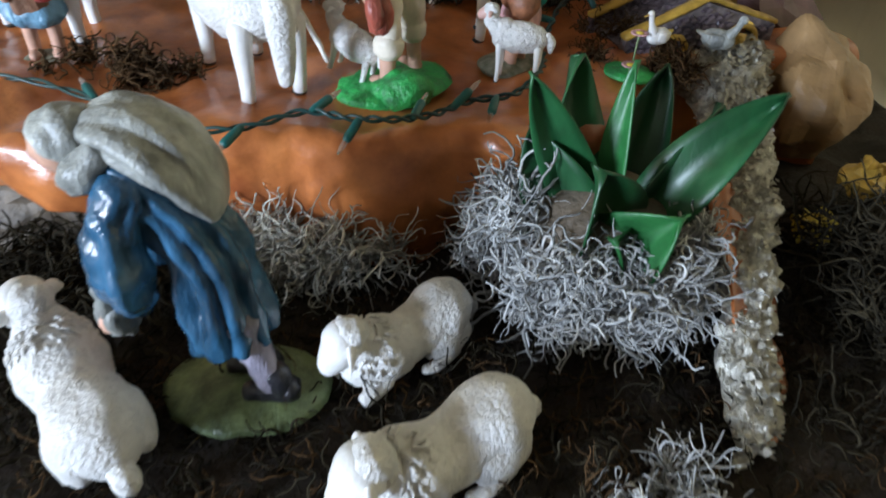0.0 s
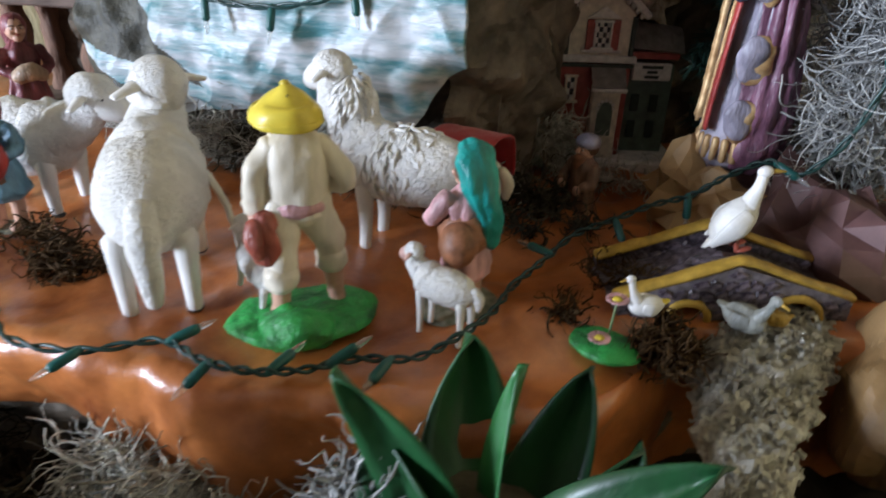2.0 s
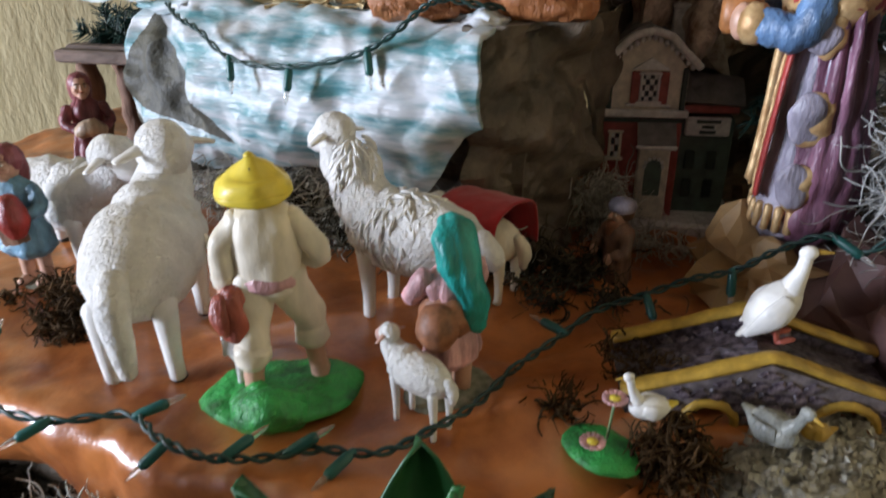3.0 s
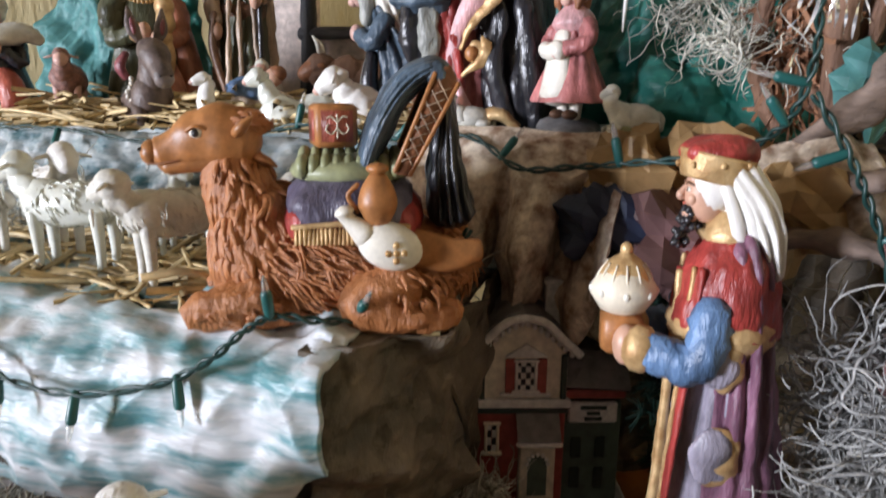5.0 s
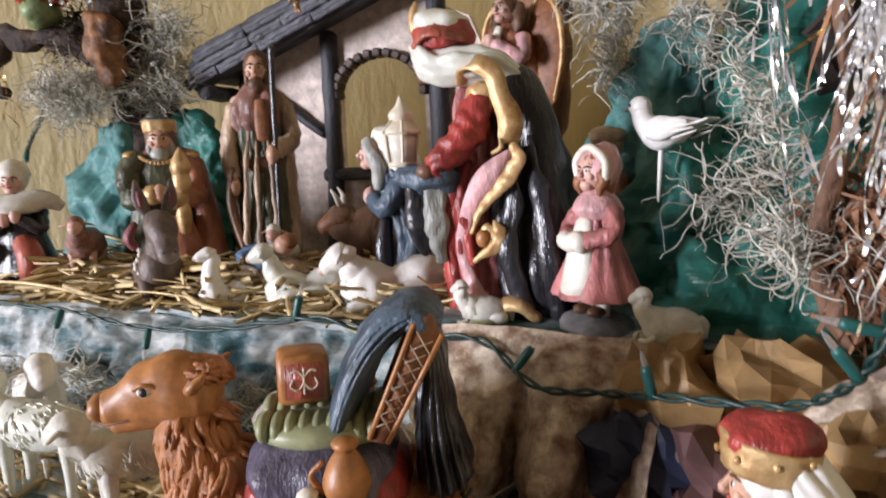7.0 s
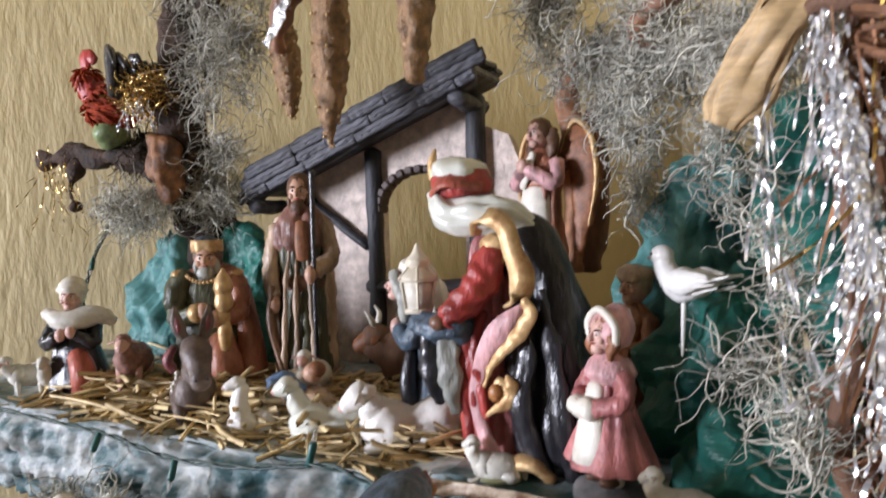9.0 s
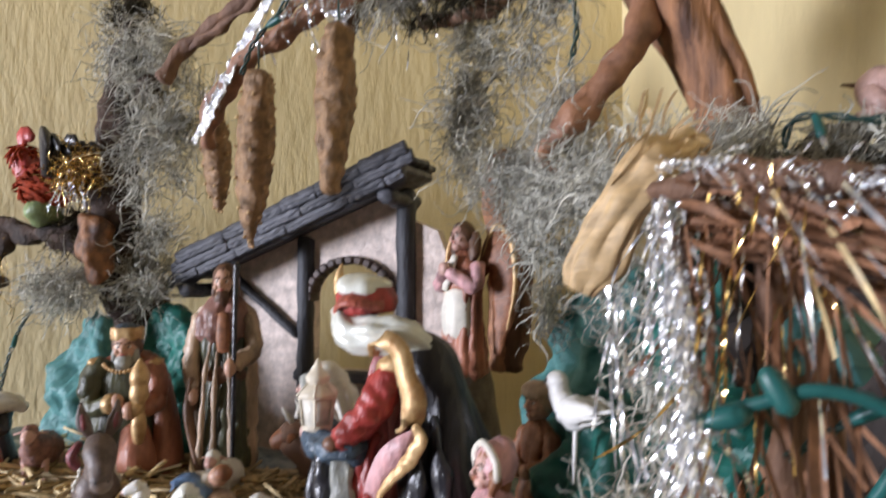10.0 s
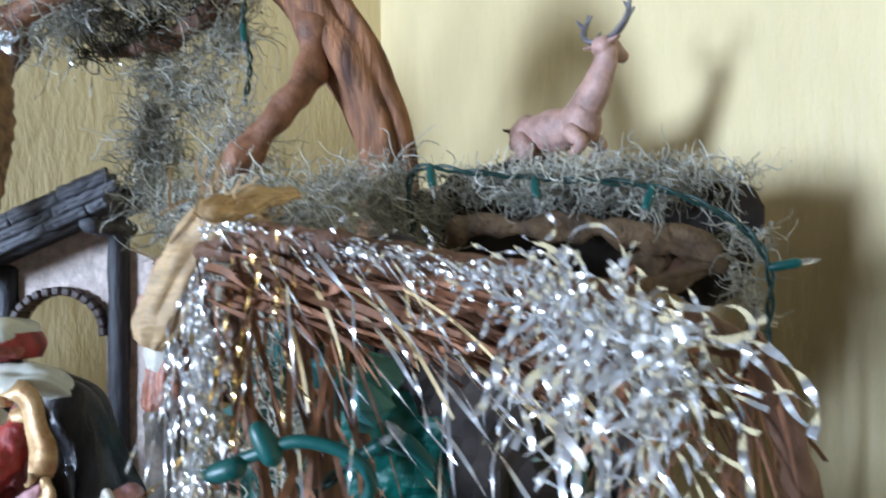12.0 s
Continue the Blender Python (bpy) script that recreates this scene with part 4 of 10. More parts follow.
# wide sleeves hanging from the shoulders, bare forearms below
for y in (-1, 1):
    s.tube([(-0.028, y * 0.014, 0.132), (-0.034, y * 0.019, 0.112), (-0.035, y * 0.020, 0.092), (-0.034, y * 0.017, 0.075)], [0.0100, 0.0105, 0.0115, 0.0085], coat_blue, n=34, res=9, pleat=(6, 0.10), rough=(110, 0.003), seed=y)
    s.tube([(-0.037, y * 0.016, 0.096), (-0.048, y * 0.013, 0.082), (-0.054, y * 0.008, 0.060)], [0.0052, 0.0046, 0.0040], grey_cloth, n=16, res=7, rough=(200, 0.002))
    s.ball((-0.056, y * 0.006, 0.052), (0.0050, 0.0050, 0.0075), skin, n=12, m=9)
# a pale bundle between his hands
s.tube([(-0.046, 0, 0.070), (-0.052, -0.003, 0.056), (-0.050, 0, 0.043)], [(0.006, 0.007), (0.009, 0.010), (0.005, 0.006)], grey_cloth, n=26, res=7, pleat=(6, 0.16), rough=(150, 0.003))
s.make("shepherd_figurine", (-0.085, 0.230, 0.747), 0, label="stooping shepherd figurine in a grey-blue coat on a green base", category="figurine")


def lying_sheep(L, loc, rz, label, seed=0, wool=white_wool, face=white_gloss, crown=(-0.40, 0.49), muzzle=(-0.60, 0.20), yaw=0.0, fat=1.0, curls=True, group="white sheep of the flock", eye=True, neck=1.0, patch=None):
    """A sheep lying with its forelegs folded; crown and muzzle give its head as shares of L ahead (-) and up."""
    s = Sculpt()
    w = 0.235 * L * fat
    s.tube([(0, 0.46 * L, 0.23 * L), (0, 0.30 * L, 0.29 * L), (0, 0.02 * L, 0.225 * L), (0, -0.24 * L, 0.25 * L), (0, -0.42 * L, 0.20 * L)], [(w * 0.64, w * 0.72), (w * 1.00, w * 1.02), (w * 0.86, w * 0.84), (w * 1.02, w * 1.06), (w * 0.62, w * 0.72)], wool, n=40, res=9, rough=(9 / L, 0.022 * L), seed=seed)
    for x in (-1, 1):
        s.ball((x * w * 0.66, 0.25 * L, 0.17 * L), (w * 0.46, 0.20 * L, 0.165 * L), wool, n=22, m=16, rough=(9 / L, 0.018 * L), seed=seed + x)
        s.tube([(x * w * 0.62, -0.26 * L, 0.12 * L), (x * w * 0.72, -0.44 * L, 0.065 * L), (x * w * 0.55, -0.30 * L, 0.045 * L)], [0.07 * L, 0.055 * L, 0.045 * L], wool, n=14, res=6, rough=(12 / L, 0.01 * L))
        s.tube([(x * w * 0.8, 0.30 * L, 0.06 * L), (x * w * 0.95, 0.12 * L, 0.05 * L), (x * w * 0.85, 0.02 * L, 0.045 * L)], [0.05 * L, 0.045 * L, 0.035 * L], wool, n=12, res=5)
    cy, cz, my, mz = crown[0] * L, crown[1] * L, muzzle[0] * L, muzzle[1] * L
    s.tube([(0, -0.22 * L, 0.28 * L), (0, (-0.30 * L + cy) / 2, (0.34 * L + cz) / 2 - 0.04 * L), (0, cy + 0.03 * L, cz - 0.09 * L)], [w * 0.80 * neck, w * 0.66 * neck, w * 0.50 * neck], wool, n=26, res=7, rough=(10 / L, 0.02 * L), seed=seed)
    a = radians(yaw)

    def at(x, q, up=0.0):
        """A place on the head: x aside, q from crown to muzzle, up off that line."""
        d, h = (my - cy) * q, cz + (mz - cz) * q + up
        return (x * math.cos(a) - d * math.sin(a), cy + x * math.sin(a) + d * math.cos(a), h)

    s.tube([at(0, -0.05, -0.03 * L), at(0, 0.22), at(0, 0.55), at(0, 0.95)], [0.100 * L, 0.138 * L, 0.118 * L, 0.078 * L], face, n=22, res=7, rough=(10 / L, 0.010 * L), seed=seed)
    s.ball(at(0, 0.05, -0.01 * L), (0.120 * L, 0.115 * L, 0.095 * L), wool, n=20, m=14, rough=(13 / L, 0.022 * L), seed=seed + 4)
    for x in (-1, 1):
        s.tube([at(x * 0.085 * L, 0.12), at(x * 0.155 * L, 0.20, -0.01 * L), at(x * 0.205 * L, 0.32, -0.03 * L)], [(0.020 * L, 0.030 * L), (0.022 * L, 0.040 * L), (0.010 * L, 0.014 * L)], face, n=12, res=5)
        if eye:
            s.ball(at(x * 0.100 * L, 0.42, 0.012 * L), 0.014 * L, hoof_black, n=8, m=6)
        s.ball(at(x * 0.030 * L, 1.12, 0.012 * L), 0.010 * L, hoof_black if eye else skin_pink, n=7, m=5)
    if patch:
        s.ball(at(0, 1.02), (0.060 * L, 0.055 * L, 0.050 * L), patch, n=14, m=9)
    s.tube([(0, 0.50 * L, 0.24 * L), (0, 0.58 * L, 0.17 * L), (0, 0.57 * L, 0.08 * L)], [0.06 * L, 0.065 * L, 0.035 * L], wool, n=12, res=5, rough=(12 / L, 0.012 * L))
    if curls:
        locks(s, (0, -0.27 * L, 0.28 * L), (w * 0.96, 0.21 * L, w * 1.06), 300, (0, 0.4, -1), wool, 0.050 * L, 0.012 * L, int(seed * 7) + 3)
    return s.make("sheep_figurine", loc, rz, label=label, category="sheep", group=group)


def sheep_thing(L, loc, rz, label, wool=white_wool, face=white_gloss, group="white sheep of the flock", z=None, **kw):
    s = Sculpt()
    sheep(s, L, wool, face, **kw)
    return s.make("sheep_figurine", loc, rz, label=label, category="sheep", group=group)


lying_sheep(0.080, (-0.006, 0.255, 0.747), -48, "white ceramic sheep lying on the moss mat", seed=1, yaw=-22, fat=0.92, crown=(-0.42, 0.56), muzzle=(-0.58, 0.26))
lying_sheep(0.090, (0.016, 0.182, 0.747), -52, "white ceramic sheep lying in front of another", seed=2, yaw=-22, fat=0.92, crown=(-0.42, 0.54), muzzle=(-0.58, 0.24))
lying_sheep(0.094, (-0.155, 0.204, 0.748), -138, "white ceramic sheep lying with its head raised", seed=3, fat=0.95, crown=(-0.42, 0.58), muzzle=(-0.62, 0.36), yaw=20)

# ---- the brown terrace ----
T = 0.838
sheep_thing(0.103, (-0.112, 0.405, T), -145, "large white sheep standing with its back turned", seed=4, at=(-0.004, -0.052, 0.100), look_yaw=38, leg_h=0.36, fat=1.06, hs=1.42, leg_mat=white_gloss, tail=0.38)
sheep_thing(0.092, (-0.266, 0.458, T), 92, "white sheep standing beside the large one", seed=5, at=(0.0, -0.068, 0.082), look_yaw=18, leg_h=0.34, tail=0.15, leg_mat=white_gloss, hs=1.45)
s = Sculpt()
sheep(s, 0.088, white_wool, white_gloss, seed=6, at=(0.0, -0.056, 0.107), look_yaw=-6, leg_h=0.46, leg_mat=white_gloss, fat=0.98, tail=0.1, hs=1.2)
s.tube([(0, -0.030, 0.066), (0, -0.044, 0.084), (0, -0.050, 0.102)], [0.019, 0.0140, 0.0105], white_wool, n=24, res=7, rough=(90, 0.003))
ZB = 0.090 * 0.46 + 0.090 * 0.27 * 0.72
locks(s, (0, -0.006, ZB - 0.001), (0.0236, 0.040, 0.0240), 520, (0, 0.1, -1), white_gloss, 0.0075, 0.0010, 11)
locks(s, (0, -0.041, ZB + 0.024), (0.0160, 0.014, 0.028), 300, (0, -0.1, -1), white_gloss, 0.008, 0.0010, 12)
s.make("sheep_figurine", (0.004, 0.496, T), -92, label="white long-necked sheep with shaggy carved fleece", category="sheep", group="white sheep of the flock")

s = Sculpt()
base_blob(s, (0.016, 0.012), 0.005, mossy_base, 2.0)
for x in (-0.007, 0.007):
    s.tube([(x, 0, 0.004), (x, 0.001, 0.022), (x, 0.001, 0.040)], [0.004, 0.0045, 0.0055], skin, n=8)
    s.ball((x, -0.004, 0.006), (0.004, 0.007, 0.0035), skin, n=8, m=6)
robe(s, 0.046, (0.018, 0.014), (0.012, 0.010), (0.014, 0.010), light_blue, 7, 0.06, z0=0.030)
s.tube([(0, -0.008, 0.034), (0, -0.011, 0.048), (0, -0.009, 0.058)], [(0.011, 0.005), (0.010, 0.005), (0.007, 0.004)], robe_brown, n=12)
head(s, (0, 0, 0.086), 0.0098, skin, maroon, style="long")
arm(s, [(-0.013, 0, 0.070), (-0.020, -0.004, 0.058), (-0.013, -0.011, 0.049)], 0.0046, light_blue, skin)
arm(s, [(0.013, 0, 0.070), (0.020, -0.004, 0.060), (0.014, -0.012, 0.056)], 0.0046, light_blue, skin)
s.tube([(0.010, -0.017, 0.046), (0.010, -0.017, 0.055), (0.010, -0.017, 0.063), (0.010, -0.017, 0.069)], [0.006, 0.0098, 0.008, 0.0055], red, n=14)
s.make("girl_figurine", (-0.245, 0.418, T), 18, label="girl figurine in a light blue dress holding a red jug", category="figurine")

# shepherd with the yellow hat, his lamb and their green base
s = Sculpt()
base_blob(s, (0.041, 0.029), 0.007, green_paint, 3.0)
s.tube([(-0.006, 0.020, 0.003), (0.006, 0.024, 0.009), (0.02, 0.02, 0.004)], [0.009, 0.011, 0.007], green_paint, n=12, rough=(90, 0.004))
s.tube([(0.016, 0.012, 0.004), (0.010, 0.016, 0.016)], [0.010, 0.005], green_paint, n=12, rough=(90, 0.003))
for x, y in ((-0.0185, -0.004), (0.0135, 0.010)):
    k = 1 if x > 0 else -1
    s.tube([(x, y, 0.004), (x * 0.95, y, 0.018), (x * 0.88, y, 0.032)], [0.0042, 0.0048, 0.0056], skin, n=14, res=6)
    s.tube([(x * 1.0, y + 0.002, 0.008), (x * 1.02, y - 0.006, 0.007), (x * 1.04, y - 0.014, 0.006)], [0.0045, 0.0050, 0.0034], skin, n=12, res=4)
    s.tube([(x * 0.90, y, 0.0285), (x * 0.88, y, 0.0345), (x * 0.87, y, 0.0365)], [0.0086, 0.0088, 0.0080], cream, n=26, res=4, rough=(140, 0.0012))
    s.tube([(x * 0.88, y * 0.95, 0.034), (x * 0.80, y * 0.7, 0.046), (k * 0.0085, y * 0.3, 0.058), (k * 0.0062, 0, 0.070)], [0.0076, 0.0088, 0.0098, 0.0100], cream, n=30, res=8, rough=(90, 0.0018), seed=k)
s.tube([(0, 0, 0.0625), (0, 0, 0.069), (0, 0.001, 0.082), (0, 0.001, 0.094), (0, 0, 0.1015), (0, 0, 0.1065)], [(0.0148, 0.0122), (0.0150, 0.0120), (0.0158, 0.0118), (0.0160, 0.0112), (0.0128, 0.0092), (0.0062, 0.0058)], cream, n=60, res=9, pleat=(8, 0.03), rough=(120, 0.001))
s.tube([(0, 0, 0.0660), (0, 0, 0.0695)], [(0.0162, 0.0134), (0.0163, 0.0134)], pink, n=30, res=3, rough=(200, 0.0008))
# one arm bent to the chest, the other hanging to the bag, with cuffs
s.tube([(-0.0105, 0.001, 0.0985), (-0.0180, 0.002, 0.090), (-0.0235, 0.003, 0.0775), (-0.0150, -0.008, 0.0730)], [0.0058, 0.0060, 0.0056, 0.0050], cream, n=22, res=8, rough=(150, 0.0012))
s.ball((-0.0115, -0.0115, 0.0725), (0.0045, 0.0045, 0.0045), skin, n=12, m=8)
s.tube([(0.0105, 0.001, 0.0985), (0.0175, 0.002, 0.089), (0.0205, 0.003, 0.0780), (0.0205, 0.001, 0.0700)], [0.0058, 0.0060, 0.0056, 0.0054], cream, n=22, res=8, rough=(150, 0.0012))
s.tube([(0.0205, 0.001, 0.0705), (0.0203, 0.000, 0.0670)], [0.0062, 0.0060], cream, n=20, res=2, rough=(200, 0.001))
s.tube([(0.0204, 0.001, 0.0670), (0.0200, 0.003, 0.0600), (0.0190, 0.004, 0.0560)], [0.0042, 0.0042, 0.0036], skin, n=12, res=5)
# soft red bag gathered at the top
s.tube([(0.0170, 0.008, 0.0665), (0.0172, 0.0095, 0.060), (0.0168, 0.0100, 0.050), (0.0162, 0.0095, 0.0425)], [(0.0050, 0.0035), (0.0072, 0.0052), (0.0088, 0.0062), (0.0068, 0.0046)], brick_red, n=34, res=8, pleat=(6, 0.12), rough=(130, 0.0015))
s.tube([(0.0225, 0.010, 0.0635), (0.0235, 0.0125, 0.055), (0.0215, 0.012, 0.047)], [0.0038, 0.0050, 0.0038], brick_red, n=20, res=6, pleat=(5, 0.12), rough=(130, 0.001))
head(s, (0.003, -0.003, 0.112), 0.0092, skin, hair_brown)
x = 0.002
s.tube([(x, 0.000, 0.1095), (x, 0.000, 0.1110), (x, 0.001, 0.1150), (x, 0.001, 0.1195), (x, 0.002, 0.1245), (x, 0.002, 0.1275)], [(0.0170, 0.0166), (0.0176, 0.0172), (0.0158, 0.0154), (0.0110, 0.0106), (0.0052, 0.0050), (0.0020, 0.0020)], yellow, n=44, res=7, rough=(70, 0.0016), cap=False)
s.ball((x, 0.002, 0.1272), (0.0024, 0.0024, 0.0018), yellow, n=10, m=7)
s.ball((x, 0.0065, 0.1215), (0.0007, 0.0016, 0.0022), hoof_black, n=7, m=5)
# his lamb stands by his side
lamb = Sculpt()
sheep(lamb, 0.036, white_wool, white_gloss, head_up=0.42, leg_h=0.40, seed=7, detail=20, tail=0.15)
turn = Euler((radians(-16), 0, radians(22))).to_matrix()
s.add([turn @ Vector(q) + Vector((0.0215, -0.0190, 0.006)) for q in lamb.v], lamb.f, white_wool)
s.make("shepherd_figurine", (-0.022, 0.404, T), 220, label="shepherd figurine with yellow hat and red bag on a green base", category="figurine")

# woman with the turquoise scarf
s = Sculpt()
base_blob(s, (0.026, 0.020), 0.006, mossy_base, 4.0, c=(0.0, -0.006))
for x in (-0.006, 0.006):
    s.tube([(x, 0, 0.004), (x, 0, 0.034)], [0.0042, 0.006], skin, n=8)
    s.ball((x, -0.005, 0.007), (0.004, 0.008, 0.0035), skin, n=8, m=6)
robe(s, 0.050, (0.0155, 0.0135), (0.0125, 0.011), (0.0145, 0.0105), pink, 8, 0.05, z0=0.030)
s.tube([(0, 0, 0.048), (0, 0, 0.056), (0, 0.001, 0.064)], [(0.0155, 0.0135), (0.0175, 0.0145), (0.015, 0.012)], hair_auburn, n=22, pleat=(7, 0.06))
head(s, (0, -0.002, 0.089), 0.0092, skin, hair_brown)
s.tube([(0, -0.004, 0.1025), (0, 0.002, 0.0975), (0, 0.008, 0.087), (-0.002, 0.011, 0.075), (-0.006, 0.012, 0.063), (-0.009, 0.011, 0.052), (-0.010, 0.009, 0.045)], [(0.0060, 0.0055), (0.0108, 0.0085), (0.0110, 0.0075), (0.0085, 0.0060), (0.0075, 0.0050), (0.0058, 0.0036), (0.0025, 0.002)], turquoise, n=40, res=8, pleat=(5, 0.12), rough=(110, 0.002))
arm(s, [(-0.014, 0, 0.077), (-0.018, -0.008, 0.064), (-0.010, -0.018, 0.058)], 0.0052, pink, skin)
arm(s, [(0.014, 0, 0.077), (0.018, -0.008, 0.064), (0.008, -0.018, 0.058)], 0.0052, pink, skin)
s.tube([(-0.010, -0.014, 0.046), (-0.011, -0.014, 0.053), (-0.011, -0.014, 0.061)], [0.0075, 0.0105, 0.0095], robe_brown, n=26, res=5, pleat=(14, 0.08))
s.tube([(0.012, 0.008, 0.044), (0.013, 0.009, 0.052), (0.012, 0.008, 0.060)], [0.0075, 0.0105, 0.0085], hair_auburn, n=26, res=5, pleat=(12, 0.08))
s.ball((-0.011, -0.014, 0.062), (0.0085, 0.0085, 0.0035), rose, n=12, m=6, rough=(200, 0.003))
s.make("woman_figurine", (0.056, 0.440, T), -125, scale=0.94, label="woman figurine in pink with a turquoise headscarf and a brown basket", category="figurine")
sheep_thing(0.036, (0.0545, 0.412, T + 0.003), -103, "small white lamb on long legs with a pink muzzle", seed=8, head_up=0.36, leg_h=0.62, wool=white_wool, face=skin_pink, leg_mat=white_gloss, tail=0.2, detail=22)

# donkey under a red felt blanket
s = Sculpt()
sheep(s, 0.082, cream, cream, head_up=0.2, leg_h=0.45, seed=9, ridged=False, tail=0.2, detail=20)
s.sheet(lambda u, v: (0.034 * math.sin((v - 0.5) * 3.3) * (1.0 + 0.02 * math.sin(u * 17)), -0.026 + 0.062 * u, 0.070 + 0.019 * math.cos((v - 0.5) * 3.3) - 0.024 * max(0, abs(2 * v - 1) - 0.6) / 0.4), 24, 30, red_felt, 0.0016, (60, 0.0012), 3.0, soft=True)
s.make("donkey_figurine", (0.018, 0.548, T), -100, scale=0.74, label="pale donkey figurine under a red felt blanket", category="figurine")

# peeled stick leaning by the lamb
s = Sculpt()
s.tube([(-0.140, 0.462, 0.888), (-0.118, 0.446, 0.896), (-0.102, 0.439, 0.892), (-0.089, 0.435, 0.878), (-0.076, 0.425, 0.862), (-0.066, 0.416, 0.847)], [0.0022, 0.0024, 0.0024, 0.0020, 0.0018, 0.0016], ivory, n=10, res=6, rough=(160, 0.001))
s.make("peeled_stick", label="pale peeled crooked stick leaning beside the shepherd's lamb", category="stick")

# small man with a violet cap
s = Sculpt()
robe(s, 0.040, (0.011, 0.010), (0.010, 0.009), (0.0115, 0.009), robe_brown, 7, 0.05)
head(s, (0, 0, 0.047), 0.0078, skin, hair_brown)
s.ball((0, 0.001, 0.052), (0.0092, 0.0092, 0.006), lilac, n=14, m=8)
s.tube([(0, -0.005, 0.041), (0, -0.007, 0.034)], [0.005, 0.003], hair_auburn, n=8)
arm(s, [(-0.010, 0, 0.036), (-0.014, -0.004, 0.026), (-0.010, -0.010, 0.022)], 0.004, robe_brown, skin)
arm(s, [(0.010, 0, 0.036), (0.014, -0.004, 0.026), (0.010, -0.010, 0.022)], 0.004, robe_brown, skin)
s.make("man_figurine", (0.091, 0.604, T), -40, label="small man figurine in brown with a violet cap", category="figurine")

# woman in maroon carrying bread
s = Sculpt()
for x in (-0.007, 0.007):
    s.tube([(x, 0, 0.002), (x, 0, 0.026)], [0.004, 0.005], skin, n=8)
robe(s, 0.052, (0.017, 0.014), (0.012, 0.010), (0.013, 0.010), maroon, 8, 0.06, z0=0.022)
head(s, (0, 0, 0.085), 0.0095, skin, maroon, style="long")
arm(s, [(0.013, 0, 0.068), (0.018, -0.006, 0.056), (0.010, -0.015, 0.052)], 0.0046, maroon, skin)
arm(s, [(-0.013, 0, 0.068), (-0.018, -0.006, 0.056), (-0.010, -0.015, 0.052)], 0.0046, maroon, skin)
s.tube([(-0.010, -0.018, 0.050), (0, -0.020, 0.054), (0.010, -0.018, 0.050)], [0.005, 0.008, 0.005], robe_tan, n=12, rough=(200, 0.002))
s.make("woman_figurine", (-0.392, 0.575, T), 60, scale=1.05, label="woman figurine in a maroon dress carrying a loaf", category="figurine")
for loc, rz, size in (((-0.352, 0.605, T + 0.012), 70, 0.026), ((-0.372, 0.60, T + 0.004), 100, 0.03)):
    s = Sculpt()
    s.ball((0, 0, size * 0.35), (size * 0.3, size * 0.5, size * 0.32), ivory if rz < 90 else robe_tan, n=14, m=10)
    s.tube([(0, -size * 0.35, size * 0.45), (0, -size * 0.55, size * 0.8), (0, -size * 0.62, size * 1.0)], [size * 0.14, size * 0.1, size * 0.11], ivory if rz < 90 else robe_tan, n=10)
    s.tube([(0, -size * 0.68, size), (0, -size * 0.85, size * 0.95)], [size * 0.06, size * 0.02], mustard, n=6, res=2)
    s.make("duck_figurine", loc, rz, label="small pale duck figurine", category="duck", group="ducks")

# ---- the tall king with the plum cape, turned to one side ----
s = Sculpt()
robe(s, 0.165, (0.024, 0.026), (0.022, 0.020), (0.024, 0.017), lilac, 9, 0.05)
s.tube([(0, 0.006, 0.002), (0, 0.012, 0.03), (0, 0.010, 0.10), (0, 0.004, 0.158), (0, 0.0, 0.172)], [(0.030, 0.026), (0.031, 0.027), (0.029, 0.020), (0.026, 0.017), (0.012, 0.010)], purple, n=90, res=10, pleat=(11, 0.11), rough=(70, 0.004))
for x in (-1, 1):
    s.tube([(x * 0.020, -0.017, 0.155), (x * 0.021, -0.021, 0.10), (x * 0.019, -0.025, 0.050), (x * 0.017, -0.026, 0.020)], [(0.0045, 0.002), (0.0048, 0.002), (0.0050, 0.002), (0.0050, 0.002)], red, n=14, res=8, rough=(150, 0.001))
    s.tube([(x * 0.0165, -0.020, 0.155), (x * 0.0170, -0.0235, 0.10), (x * 0.0145, -0.0265, 0.050), (x * 0.0125, -0.0275, 0.018)], 0.0016, gold, n=10, res=12, rough=(300, 0.0012))
for z, q in ((0.112, 0.75), (0.068, 1.0), (0.028, 0.9)):
    for x in (-1, 1):
        s.ball((x * 0.0285, -0.002, z), (0.0050, 0.0125 * q, 0.0165 * q), gold, rot=(0, x * 8, 0), n=26, m=16, rough=(120, 0.003), seed=z * 50)
        s.ball((x * 0.0305, -0.006, z + 0.001), (0.0048, 0.0118 * q, 0.0150 * q), lilac, rot=(0, x * 8, 0), n=26, m=16, rough=(90, 0.003), seed=z * 70)
s.tube([(-0.006, -0.0235, 0.15), (-0.008, -0.026, 0.06), (-0.008, -0.028, 0.03)], [(0.005, 0.002), (0.0055, 0.002), (0.006, 0.002)], red, n=10, res=4)
s.tube([(0.001, -0.0245, 0.15), (0.001, -0.027, 0.06), (0.001, -0.029, 0.025)], [0.0025, 0.0028, 0.004], gold, n=8, res=5, rough=(260, 0.0015))
for k in range(11):
    a = radians(-90 + (k - 5) * 17)
    s.tube([(0.025 * math.cos(a), 0.025 * math.sin(a), 0.013), (0.027 * math.cos(a), 0.027 * math.sin(a), 0.0)], [0.0034, 0.0026], gold, n=8, res=2, rough=(300, 0.001))
